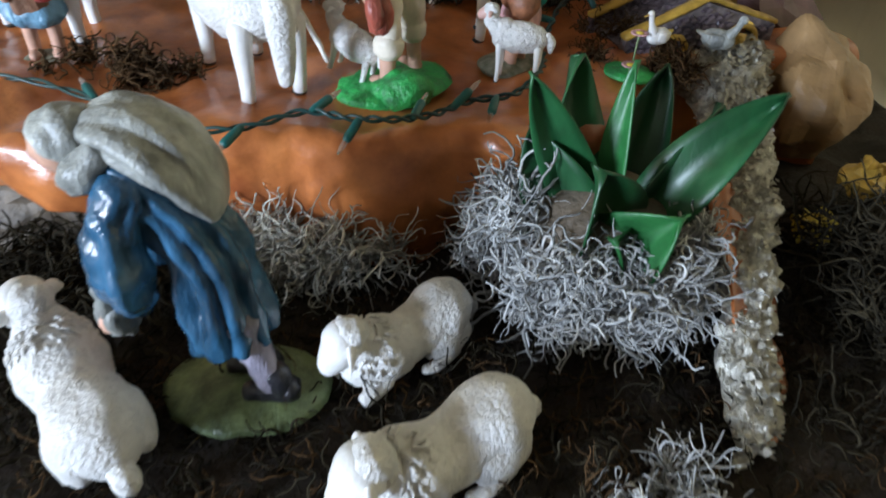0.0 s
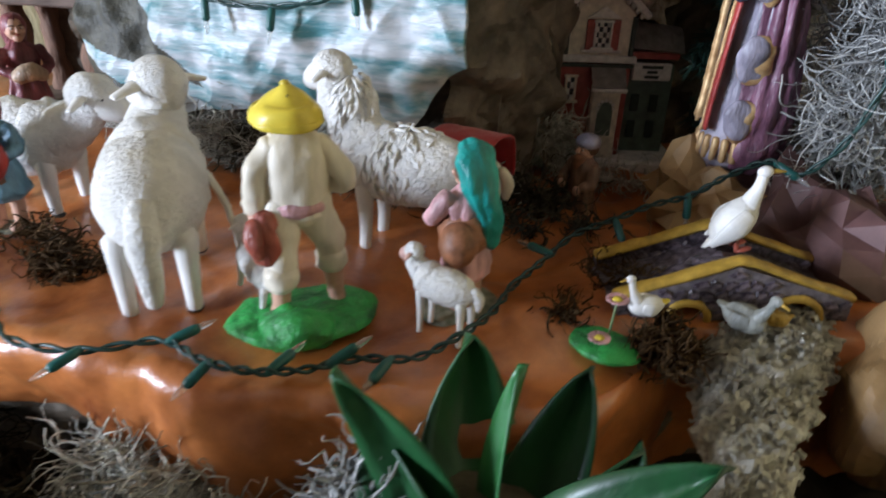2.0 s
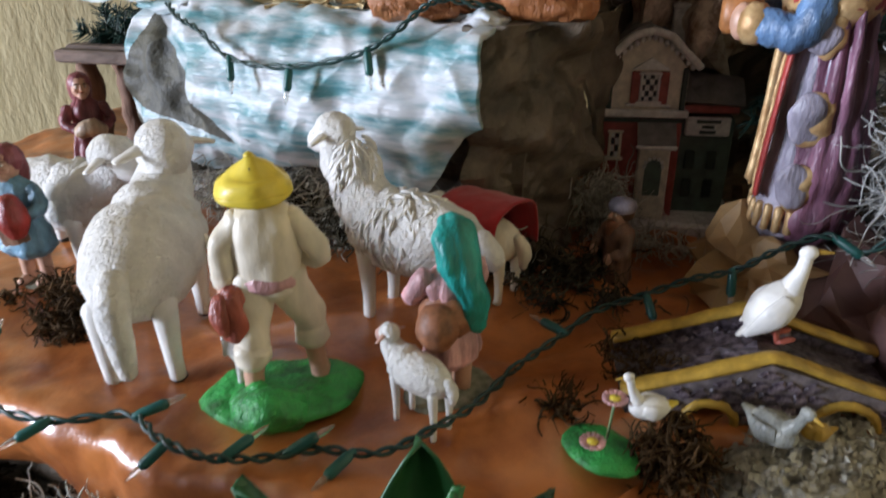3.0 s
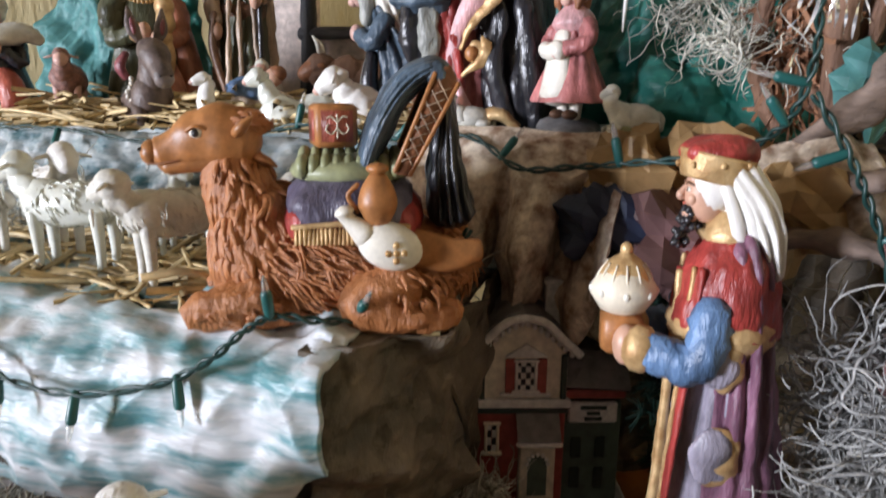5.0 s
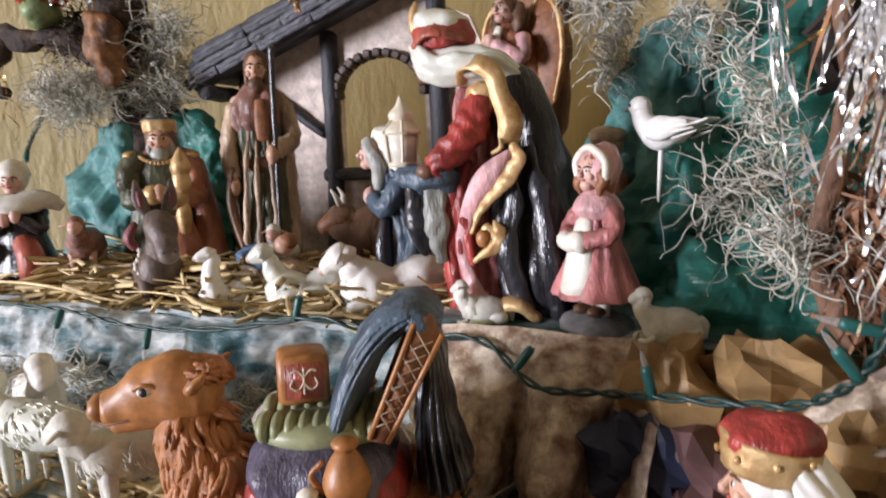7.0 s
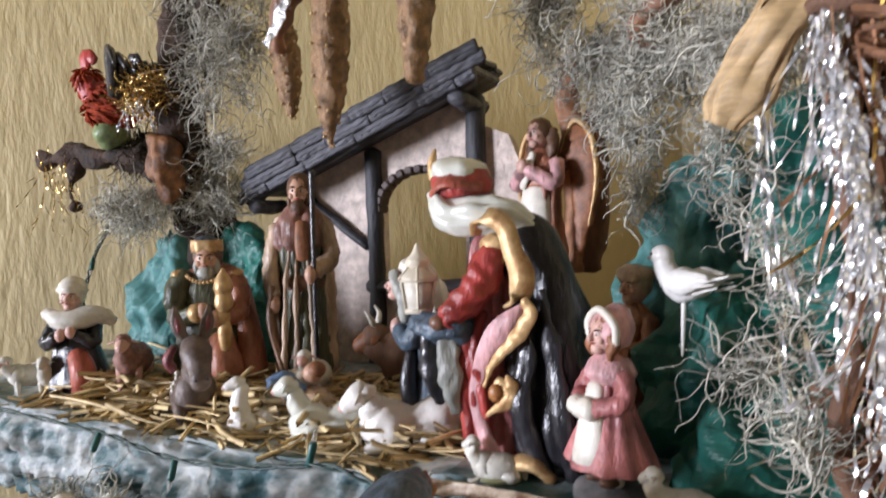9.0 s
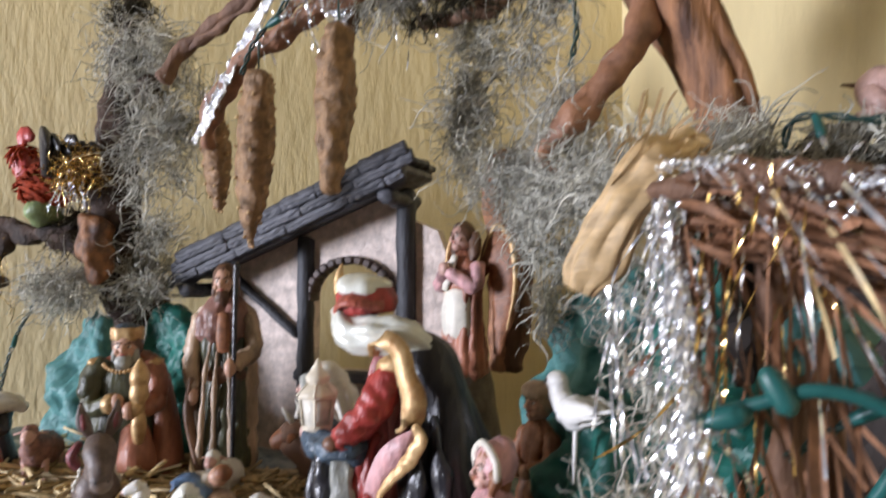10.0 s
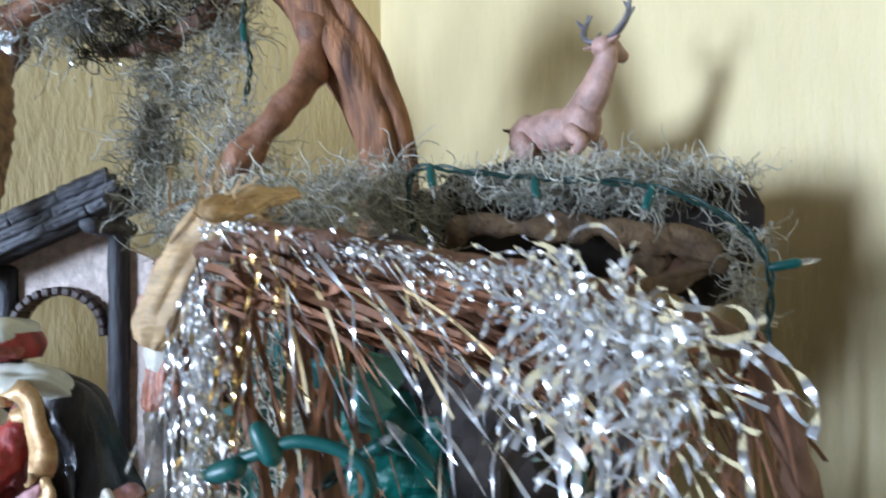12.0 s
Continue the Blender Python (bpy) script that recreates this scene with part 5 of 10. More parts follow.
s.tube([(0, 0, 0.126), (0, 0.001, 0.140), (0, 0.001, 0.158), (0, 0, 0.172)], [(0.033, 0.028), (0.033, 0.027), (0.028, 0.021), (0.012, 0.011)], red, n=60, res=8, pleat=(8, 0.05), rough=(110, 0.003))
s.tube([(0, 0, 0.123), (0, 0, 0.129)], [(0.0345, 0.029), (0.0345, 0.029)], gold, n=40, res=2, rough=(300, 0.003))
s.tube([(0, 0, 0.168), (0, 0, 0.173)], [(0.0185, 0.0165), (0.016, 0.015)], gold, n=24, res=2, rough=(300, 0.002))
head(s, (0, -0.014, 0.188), 0.0132, skin, white_gloss)
curl = random.Random(4)
for _ in range(70):
    q = curl.random()
    s.ball((curl.gauss(0, 0.0042 * (1.1 - 0.5 * q)), -0.0225 - 0.004 * q + curl.gauss(0, 0.0022), 0.181 - 0.018 * q), 0.0019, charcoal, n=7, m=5, rough=(400, 0.001))
s.tube([(0, -0.004, 0.198), (0, 0.007, 0.184), (0, 0.015, 0.168), (0.002, 0.021, 0.150)], [(0.0150, 0.011), (0.0175, 0.0125), (0.0195, 0.0115), (0.0165, 0.006)], white_gloss, n=72, res=9, pleat=(11, 0.16), rough=(80, 0.002))
for x in (-1, 1):
    for k in range(3):
        s.tube([(x * 0.0135, -0.008 + 0.006 * k, 0.192), (x * 0.0160, -0.002 + 0.008 * k, 0.178), (x * 0.0150, 0.002 + 0.009 * k, 0.165 - 0.003 * k), (x * 0.0125, 0.005 + 0.009 * k, 0.152)], [(0.0022, 0.003), (0.0026, 0.0036), (0.0026, 0.0034), (0.0018, 0.0022)], white_gloss, n=12, res=6)
s.tube([(0, -0.012, 0.193), (0, -0.011, 0.199), (0, -0.010, 0.205)], [(0.0160, 0.0172), (0.0172, 0.0190), (0.0178, 0.0198)], gold, n=40, res=4, rough=(260, 0.0012), cap=False)
s.ball((0, -0.010, 0.206), (0.0174, 0.0194, 0.0080), red, n=34, m=14, rough=(90, 0.003))
for k in range(8):
    a = k * math.pi / 4
    s.ball((0.0176 * math.cos(a), -0.011 + 0.0194 * math.sin(a), 0.201), 0.0016, gold, n=7, m=6)
arm(s, [(0.026, -0.010, 0.138), (0.031, -0.018, 0.114), (0.020, -0.044, 0.116)], 0.0105, mid_blue, skin, gold)
arm(s, [(-0.026, -0.010, 0.138), (-0.030, -0.020, 0.116), (-0.014, -0.046, 0.118)], 0.0105, mid_blue, skin, gold)
s.box((0, -0.054, 0.119), (0.023, 0.023, 0.020), terracotta, bevel=0.003)
for k in range(12):
    a = k * math.pi / 6
    s.tube([(0.0152 * math.cos(a), -0.054 + 0.0152 * math.sin(a), 0.142), (0.0144 * math.cos(a), -0.054 + 0.0144 * math.sin(a), 0.147), (0.0104 * math.cos(a), -0.054 + 0.0104 * math.sin(a), 0.153)], [0.0008, 0.0008, 0.0006], cream, n=6, res=4)
s.tube([(0, -0.054, 0.1375), (0, -0.054, 0.1415)], [0.0182, 0.0186], cream, n=28, res=2, rough=(200, 0.001))
s.tube([(0, -0.054, 0.128), (0, -0.054, 0.133), (0, -0.054, 0.138)], [0.0095, 0.0105, 0.0135], terracotta, n=24, res=4, pleat=(8, 0.05))
s.tube([(0, -0.054, 0.141), (0, -0.054, 0.147), (0, -0.054, 0.153), (0, -0.054, 0.1565)], [0.0148, 0.0140, 0.0100, 0.0045], gold, n=28, res=5, pleat=(8, 0.05), rough=(220, 0.001))
s.ball((0, -0.054, 0.1595), 0.0036, gold, n=10, m=8)
for k in range(8):
    a = k * math.pi / 4
    s.ball((0.0175 * math.cos(a), -0.054 + 0.0175 * math.sin(a), 0.140), 0.0022, ivory, n=6, m=5)
s.v = [(x * 0.82, y * 0.86, z * 1.01) for x, y, z in s.v]
s.make("king_figurine", (0.185, 0.638, 0.886), -80, label="tall king figurine in a plum cape offering a gilded casket", category="figurine")


# ---- the middle ledge: camel and goats ----
M = 1.001
s = Sculpt()
FUR = dict(rough=(160, 0.002), seed=1.0)
locks(s, (0, 0.004, 0.030), (0.034, 0.067, 0.034), 1100, (0, 0.75, -0.65), camel_fur, 0.0165, 0.00105, 1, lambda p: p.z < 0.022)
locks(s, (0, -0.046, 0.036), (0.0275, 0.0305, 0.0405), 460, (0, 0.25, -1), camel_fur, 0.0150, 0.0024, 2, sink=0.80, jitter=0.14)
for x in (-1, 1):
    locks(s, (x * 0.031, 0.030, 0.019), (0.0150, 0.024, 0.0165), 200, (0, 0.5, -0.8), camel_fur, 0.009, 0.0015, 8, sink=0.75, jitter=0.12)
    locks(s, (x * 0.026, -0.060, 0.011), (0.0115, 0.026, 0.0105), 150, (0, 0.8, -0.4), camel_fur, 0.008, 0.0015, 9, sink=0.75, jitter=0.12)
locks(s, (0, -0.058, 0.068), (0.0170, 0.0188, 0.028), 280, (0, 0.15, -1), camel_fur, 0.0140, 0.0022, 3, sink=0.80, jitter=0.14)
s.ball((0, 0.004, 0.030), (0.033, 0.066, 0.033), camel_fur, n=40, m=30, **FUR)
s.ball((0, -0.046, 0.036), (0.027, 0.030, 0.040), camel_fur, n=40, m=30, **FUR)
s.tube([(0, -0.048, 0.050), (0, -0.060, 0.070), (0, -0.064, 0.088)], [(0.021, 0.024), (0.0165, 0.018), (0.013, 0.014)], camel_fur, n=30, res=10, rough=(160, 0.002))
s.tube([(0, -0.052, 0.098), (0, -0.064, 0.1005), (0, -0.077, 0.0990), (0, -0.088, 0.0945), (0, -0.098, 0.0905)], [(0.0120, 0.0140), (0.0145, 0.0180), (0.0132, 0.0162), (0.0104, 0.0124), (0.0094, 0.0108)], terracotta, n=30, res=9, rough=(90, 0.0016))
s.tube([(0, -0.064, 0.090), (0, -0.080, 0.0885), (0, -0.096, 0.0850)], [(0.0098, 0.0080), (0.0092, 0.0070), (0.0080, 0.0052)], terracotta, n=20, res=7)
s.ball((0, -0.1035, 0.0925), (0.0088, 0.0064, 0.0072), terracotta, n=16, m=10)
for x in (-1, 1):
    s.ball((x * 0.0052, -0.1085, 0.0945), (0.0020, 0.0014, 0.0012), hoof_black, n=8, m=5)
    s.tube([(x * 0.0074, -0.1045, 0.0868), (x * 0.0094, -0.096, 0.0876), (x * 0.0098, -0.087, 0.0892)], 0.0005, hair_auburn, n=6, res=4)
s.ball((0, -0.056, 0.109), (0.0105, 0.014, 0.0075), camel_fur, n=22, m=12, rough=(140, 0.003))
locks(s, (0, -0.056, 0.108), (0.0110, 0.0145, 0.0085), 110, (0, 0.9, -0.2), camel_fur, 0.007, 0.0012, 6, sink=0.6, jitter=0.1)
for x in (-1, 1):
    s.tube([(x * 0.0120, -0.056, 0.104), (x * 0.0170, -0.052, 0.107), (x * 0.0180, -0.047, 0.112)], [(0.0034, 0.0028), (0.0046, 0.0030), (0.0016, 0.0012)], terracotta, n=12, res=5)
    s.ball((x * 0.0180, -0.0530, 0.1075), (0.0010, 0.0024, 0.0030), hair_auburn, n=8, m=6)
    s.ball((x * 0.0116, -0.0765, 0.1035), (0.0026, 0.0044, 0.0032), ivory, n=12, m=8)
    s.ball((x * 0.0134, -0.0770, 0.1035), (0.0014, 0.0022, 0.0022), hoof_black, n=9, m=7)
    s.tube([(x * 0.0120, -0.0820, 0.1045), (x * 0.0140, -0.0770, 0.1072), (x * 0.0125, -0.0715, 0.1055)], 0.0011, terracotta, n=7, res=5)
    s.tube([(x * 0.024, -0.046, 0.016), (x * 0.028, -0.078, 0.010), (x * 0.024, -0.050, 0.006), (x * 0.020, -0.030, 0.007)], [0.012, 0.0095, 0.008, 0.007], camel_fur, n=34, res=14, rough=(230, 0.0028), comb=(1, 0.5, 1))
    s.tube([(x * 0.028, 0.030, 0.026), (x * 0.036, 0.010, 0.014), (x * 0.035, 0.044, 0.007), (x * 0.026, 0.060, 0.007)], [0.016, 0.013, 0.009, 0.007], camel_fur, n=34, res=14, rough=(230, 0.0028), comb=(1, 0.5, 1))
# its load
s.tube([(0, -0.024, 0.055), (0, 0.004, 0.062), (0, 0.034, 0.056)], [(0.0345, 0.016), (0.0365, 0.018), (0.0345, 0.016)], red, n=60, res=6, pleat=(7, 0.05), rough=(120, 0.002))
s.tube([(0, -0.022, 0.063), (0, 0.004, 0.066), (0, 0.028, 0.063)], [(0.0362, 0.0185), (0.0382, 0.020), (0.0362, 0.0185)], violet_grey, n=60, res=6, pleat=(6, 0.05), rough=(100, 0.002))
for x in (-1, 1):
    for k in range(26):
        y = -0.024 + k * 0.0022
        s.tube([(x * (0.0352 + 0.001 * math.sin(k)), y, 0.056), (x * 0.0375, y, 0.0485)], [0.0013, 0.0011], gold, n=5, res=1)
    s.tube([(x * 0.0355, -0.026, 0.057), (x * 0.0365, 0.004, 0.059), (x * 0.0355, 0.034, 0.057)], 0.0016, gold, n=6, res=4)
for k in range(9):
    for j in (-1, 0, 1):
        s.ball((j * 0.0145, -0.022 + k * 0.0062, 0.0895 - abs(j) * 0.0035), (0.0098, 0.0042, 0.0070), sage, n=12, m=9)
s.ball((0, 0.003, 0.083), (0.029, 0.034, 0.010), sage, n=24, m=10)
s.box((0.004, -0.006, 0.1075), (0.023, 0.023, 0.023), terracotta, rot=(0, 0, 15), bevel=0.002)
for y in (-1, 1):
    s.box((0.004 + 0.011 * math.sin(radians(15)) * y * -1, -0.006 + y * 0.0112 * math.cos(radians(15)), 0.1075), (0.017, 0.001, 0.0165), brick_red, rot=(0, 0, 15))
for x in (-1, 1):
    s.box((0.004 + x * 0.0112 * math.cos(radians(15)), -0.006 + x * 0.0112 * math.sin(radians(15)), 0.1075), (0.0016, 0.017, 0.0165), brick_red, rot=(0, 0, 15))
    for pts in (((0, -0.006), (0, 0.0), (0, 0.006)), ((0, -0.001), (0.003, -0.004), (0.006, -0.002), (0.005, 0.001)), ((0, -0.001), (-0.003, -0.004), (-0.006, -0.002), (-0.005, 0.001)),
                ((0, 0.002), (0.003, 0.005), (0.0055, 0.0045)), ((0, 0.002), (-0.003, 0.005), (-0.0055, 0.0045))):
        s.tube([(0.004 + x * 0.0122 * math.cos(radians(15)) - d * math.sin(radians(15)), -0.006 + x * 0.0122 * math.sin(radians(15)) + d * math.cos(radians(15)), 0.1075 + h) for d, h in pts], 0.0005, cream, n=5, res=4)
# high blue saddle back with a brown lacing
extrude_back = [(0.027, 0.084), (0.035, 0.082), (0.060, 0.130), (0.056, 0.139), (0.048, 0.137)]
for x in (-1, 1):
    n5 = len(extrude_back)
    s.add([(x * 0.0255, y, z) for y, z in extrude_back] + [(x * 0.0285, y, z) for y, z in extrude_back], [tuple(range(n5)), tuple(reversed(range(n5, 2 * n5)))] + [(i, i + n5, (i + 1) % n5 + n5, (i + 1) % n5) for i in range(n5)], hair_auburn)
    for k in range(7):
        q = 0.06 + k * 0.125
        y0, z0 = 0.027 + 0.024 * q, 0.087 + 0.046 * q
        s.tube([(x * 0.0292, y0, z0), (x * 0.0294, y0 + 0.0095, z0 + 0.0035)], 0.00035, robe_tan, n=5, res=1)
        s.tube([(x * 0.0292, y0 + 0.0085, z0 - 0.003), (x * 0.0294, y0 + 0.0030, z0 + 0.008)], 0.00035, robe_tan, n=5, res=1)
    for a0, b0 in (((0.027, 0.085), (0.048, 0.135)), ((0.035, 0.083), (0.060, 0.130))):
        s.tube([(x * 0.0285, *a0), (x * 0.0285, *b0)], 0.0013, terracotta, n=7, res=3)
s.tube([(0, 0.012, 0.088), (0, 0.018, 0.104), (0, 0.027, 0.121), (0, 0.038, 0.133), (0, 0.050, 0.138), (0, 0.058, 0.132)], [(0.0275, 0.006), (0.0285, 0.008), (0.0285, 0.008), (0.0280, 0.008), (0.0275, 0.006), (0.026, 0.004)], slate_blue, n=90, res=9, pleat=(17, 0.05), rough=(90, 0.0015))
s.tube([(-0.0255, 0.050, 0.1345), (0, 0.051, 0.1365), (0.0255, 0.050, 0.1345)], [(0.0075, 0.0062)] * 3, slate_blue, n=40, res=8, pleat=(6, 0.10), rough=(120, 0.002))
# rear drape in charcoal, not blue: its shadow is put into the colour
s.tube([(0, 0.054, 0.132), (0, 0.055, 0.108), (0, 0.056, 0.082), (0, 0.060, 0.058)], [(0.026, 0.005), (0.027, 0.007), (0.028, 0.010), (0.028, 0.013)], charcoal, n=80, res=9, pleat=(13, 0.12), rough=(80, 0.003))
for x in (-1, 1):
    s.tube([(x * 0.040, 0.018, 0.062), (x * 0.040, 0.018, 0.070), (x * 0.040, 0.018, 0.078), (x * 0.040, 0.018, 0.084)], [0.007, 0.0102, 0.0085, 0.005], terracotta, n=18, res=4)
    s.ball((x * 0.040, 0.018, 0.088), (0.006, 0.006, 0.003), terracotta, n=12, m=6)
    s.tube([(x * 0.040, 0.008, 0.080), (x * 0.040, 0.003, 0.074), (x * 0.040, 0.008, 0.066)], 0.0014, terracotta, n=6, res=5)
    s.ball((x * 0.041, 0.024, 0.048), (0.009, 0.0175, 0.0125), ivory, n=22, m=14, rot=(-20, 0, 0))
    s.tube([(x * 0.041, 0.012, 0.054), (x * 0.041, 0.003, 0.062), (x * 0.041, 0.001, 0.066)], [0.0075, 0.004, 0.0055], ivory, n=12, res=4)
    for dy, dz in ((0, 0), (0.004, 0), (-0.004, 0), (0, 0.004), (0, -0.004)):
        s.ball((x * 0.0496, 0.027 + dy, 0.046 + dz), (0.0012, 0.002, 0.002), gold, n=6, m=5)
    s.tube([(x * 0.034, 0.036, 0.046), (x * 0.036, 0.056, 0.042), (x * 0.034, 0.072, 0.044)], [(0.003, 0.010), (0.003, 0.009), (0.003, 0.006)], terracotta, n=12, res=4, pleat=(5, 0.1))
s.make("camel_figurine", (-0.008, 0.628, M - 0.001), -66, scale=0.95, label="kneeling reddish brown camel figurine with saddle cloths, cushion, chest and jars", category="figurine")


def goat(s, L, coat, seed, horns=False, look_yaw=0.0, head_up=0.36):
    sheep(s, L, coat, coat, head_up=head_up, leg_h=0.55, seed=seed, look_yaw=look_yaw, ridged=False, tail=0.08, leg_mat=coat, fat=0.78, detail=22)
    zb = L * 0.55 + L * 0.27 * 0.78 * 0.72
    locks(s, (0, 0, zb), (L * 0.215, L * 0.50, L * 0.22), 240, (0, 0.5, -1), coat, L * 0.09, L * 0.012, int(abs(seed)) + 31)
    s.tube([(0, -L * 0.72, L * (0.62 + head_up) - 0.1 * L), (0, -L * 0.72, L * (0.62 + head_up) - 0.24 * L)], [L * 0.02, L * 0.008], coat, n=6, res=2)
    if horns:
        for x in (-1, 1):
            s.tube([(x * L * 0.05, -L * 0.52, L * (0.80 + head_up)), (x * L * 0.08, -L * 0.42, L * (0.92 + head_up)), (x * L * 0.09, -L * 0.30, L * (0.90 + head_up))], [L * 0.022, L * 0.016, L * 0.006], coat, n=7, res=4)


for loc, rz, L, m, yaw, up, label in (((-0.122, 0.632, M), -30, 0.066, terrier_white, -50, 0.28, "white goat with a black hoof standing in straw"), ((-0.205, 0.632, M), -80, 0.066, glass_white, 0, 0.34, "milky white glass goat standing in straw"),
                                      ((-0.255, 0.665, M), 60, 0.070, white_gloss, 0, 0.34, "white goat behind another goat"), ((-0.195, 0.685, M), 95, 0.052, glass_white, 0, 0.5, "small milky white goat with its head raised"),
                                      ((-0.30, 0.63, M), -70, 0.062, terrier_white, 0, 0.3, "white goat grazing by the ledge's end")):
    s = Sculpt()
    goat(s, L, m, rz, look_yaw=yaw, head_up=up)
    s.make("goat_figurine", loc, rz, label=label, category="goat", group="white goats on the middle ledge")
sheep_thing(0.07, (-0.035, 0.695, M), -60, "greyish white sheep half hidden behind the camel", wool=terrier_white, face=terrier_white, seed=12, head_up=0.32, leg_h=0.3, look_yaw=20, group="sheep of the upper ledges")

# ---- the upper ledge ----
H = 1.091
sheep_thing(0.057, (-0.400, 0.826, H + 0.002), 38, "reddish brown woolly ram standing in straw", wool=wool_brown, face=skin_pink, seed=13, head_up=0.34, leg_h=0.36, leg_mat=skin_pink, group="sheep of the upper ledges")
LEDGE = dict(group="sheep of the upper ledges", eye=False, patch=skin_pink)
lying_sheep(0.040, (-0.207, 0.793, H - 0.007), -40, "small white lamb sitting up by the straw", seed=14, crown=(-0.22, 1.08), muzzle=(-0.52, 0.98), wool=white_gloss, neck=1.15, curls=False, **LEDGE)
lying_sheep(0.060, (-0.139, 0.804, H - 0.007), -60, "cream white sheep lying at the ledge's edge", seed=15, crown=(-0.46, 0.74), muzzle=(-0.66, 0.66), wool=glass_white, face=glass_white, neck=0.9, curls=False, **LEDGE)
lying_sheep(0.074, (-0.070, 0.814, H - 0.006), -52, "white woolly sheep lying at the ledge's edge", seed=16, crown=(-0.44, 0.60), muzzle=(-0.66, 0.44), yaw=-12, wool=white_gloss, curls=False, **LEDGE)
for lx, ly, lz, L, words in ((0.018, 0.772, H + 0.001, 0.030, "small pale lamb on a bright green base"), (0.131, 0.752, H + 0.004, 0.032, "small pale lamb standing on tan paper")):
    s = Sculpt()
    sheep(s, L, terrier_white, terrier_white, legs="lie", at=(0, -0.50 * L, 0.74 * L), seed=17 + lx, ears=True, detail=24, fat=1.1, look_yaw=-20)
    s.ball((0, 0, 0.001), (L * 0.36, L * 0.5, L * 0.16), sage, n=20, m=8, rough=(160, 0.002))
    s.make("sheep_figurine", (lx, ly, lz), -66, label=words, category="sheep", group="sheep of the upper ledges")
sheep_thing(0.046, (-0.205, 0.866, H + 0.003), 20, "pinkish white lamb beside the cradle", seed=19, head_up=0.42, leg_h=0.3, wool=terrier_white, face=skin_pink, group="sheep of the upper ledges", detail=22)
sheep_thing(0.040, (-0.490, 0.796, H - 0.007), 40, "white sheep beside the seated shepherd", seed=20, head_up=0.40, leg_h=0.36, wool=terrier_white, face=terrier_white, group="sheep of the upper ledges", detail=22)
sheep_thing(0.042, (-0.520, 0.792, H - 0.007), -20, "white sheep at the far end of the ledge", seed=21, head_up=0.36, leg_h=0.3, wool=terrier_white, face=skin_pink, group="sheep of the upper ledges", detail=22)

# lying donkey
s = Sculpt()
s.ball((0, 0.022, 0.024), (0.025, 0.046, 0.025), donkey_grey, n=30, m=20, rough=(70, 0.002))
s.ball((0, -0.012, 0.032), (0.024, 0.020, 0.030), donkey_grey, n=24, m=16)
s.tube([(0, -0.006, 0.040), (0, -0.016, 0.062), (0, -0.022, 0.080)], [(0.017, 0.022), (0.0145, 0.019), (0.0135, 0.016)], donkey_grey, n=18, rough=(90, 0.0015))
s.tube([(0, -0.014, 0.088), (0, -0.030, 0.081), (0, -0.046, 0.067), (0, -0.058, 0.056)], [0.0145, 0.0175, 0.0135, 0.0115], donkey_face, n=20, res=7, rough=(90, 0.0015))
s.ball((0, -0.058, 0.055), (0.0115, 0.0090, 0.0105), donkey_muzzle, n=16, m=10)
s.tube([(0, -0.012, 0.098), (0, 0.000, 0.086), (0, 0.008, 0.066), (0, 0.012, 0.052)], [0.003, 0.0045, 0.0045, 0.002], hoof_black, n=8, res=5, rough=(120, 0.003))
for x in (-1, 1):
    s.tube([(x * 0.009, -0.014, 0.096), (x * 0.016, -0.012, 0.112), (x * 0.019, -0.010, 0.134)], [0.0045, 0.0078, 0.0015], donkey_face, n=12, res=6, flat=0.5)
    s.ball((x * 0.0165, -0.0165, 0.113), (0.0030, 0.0012, 0.0095), maroon, rot=(0, x * 8, 0), n=10, m=8)
    s.ball((x * 0.0135, -0.031, 0.086), 0.0024, hoof_black, n=8, m=6)
    s.ball((x * 0.006, -0.065, 0.058), 0.0016, hoof_black, n=7, m=5)
    s.tube([(x * 0.017, -0.006, 0.024), (x * 0.018, -0.028, 0.010), (x * 0.015, -0.010, 0.007)], [0.010, 0.007, 0.006], donkey_grey, n=12, res=5)
    for k in range(6):
        s.ball((x * (0.020 + 0.003 * math.sin(k)), 0.004 - 0.003 * math.cos(k * 2), 0.030 + 0.005 * k), 0.0030, ivory, n=8, m=6)
s.tube([(-0.020, 0.020, 0.058), (-0.026, 0.016, 0.070), (-0.018, 0.016, 0.084)], [(0.005, 0.010), (0.006, 0.012), (0.004, 0.008)], maroon, n=12, res=4)
s.make("donkey_figurine", (-0.284, 0.800, H - 0.006), 58, scale=0.74, label="dark grey donkey figurine lying down with a flower collar", category="figurine")

# kneeling crowned king
s = Sculpt()
s.tube([(0, 0.008, 0), (0, 0.010, 0.020), (0, 0.004, 0.055), (0, 0.0, 0.084), (0, 0, 0.096)], [(0.032, 0.030), (0.033, 0.029), (0.025, 0.018), (0.022, 0.014), (0.010, 0.008)], king_olive, n=40, res=5, pleat=(8, 0.06))
s.tube([(0.012, -0.012, 0.0), (0.014, -0.020, 0.022), (0.010, -0.012, 0.042)], [(0.017, 0.013), (0.014, 0.013), (0.010, 0.008)], rust, n=22, res=4, pleat=(6, 0.07))
s.tube([(-0.018, 0.010, 0.090), (0.0, 0.016, 0.096), (0.020, 0.008, 0.088), (0.030, 0.002, 0.050), (0.034, -0.006, 0.008)], [(0.007, 0.006), (0.009, 0.006), (0.010, 0.007), (0.012, 0.009), (0.016, 0.012)], rust, n=22, res=8, pleat=(6, 0.10))
head(s, (0, -0.003, 0.106), 0.0125, skin, hair_brown, beard=grey_cloth)
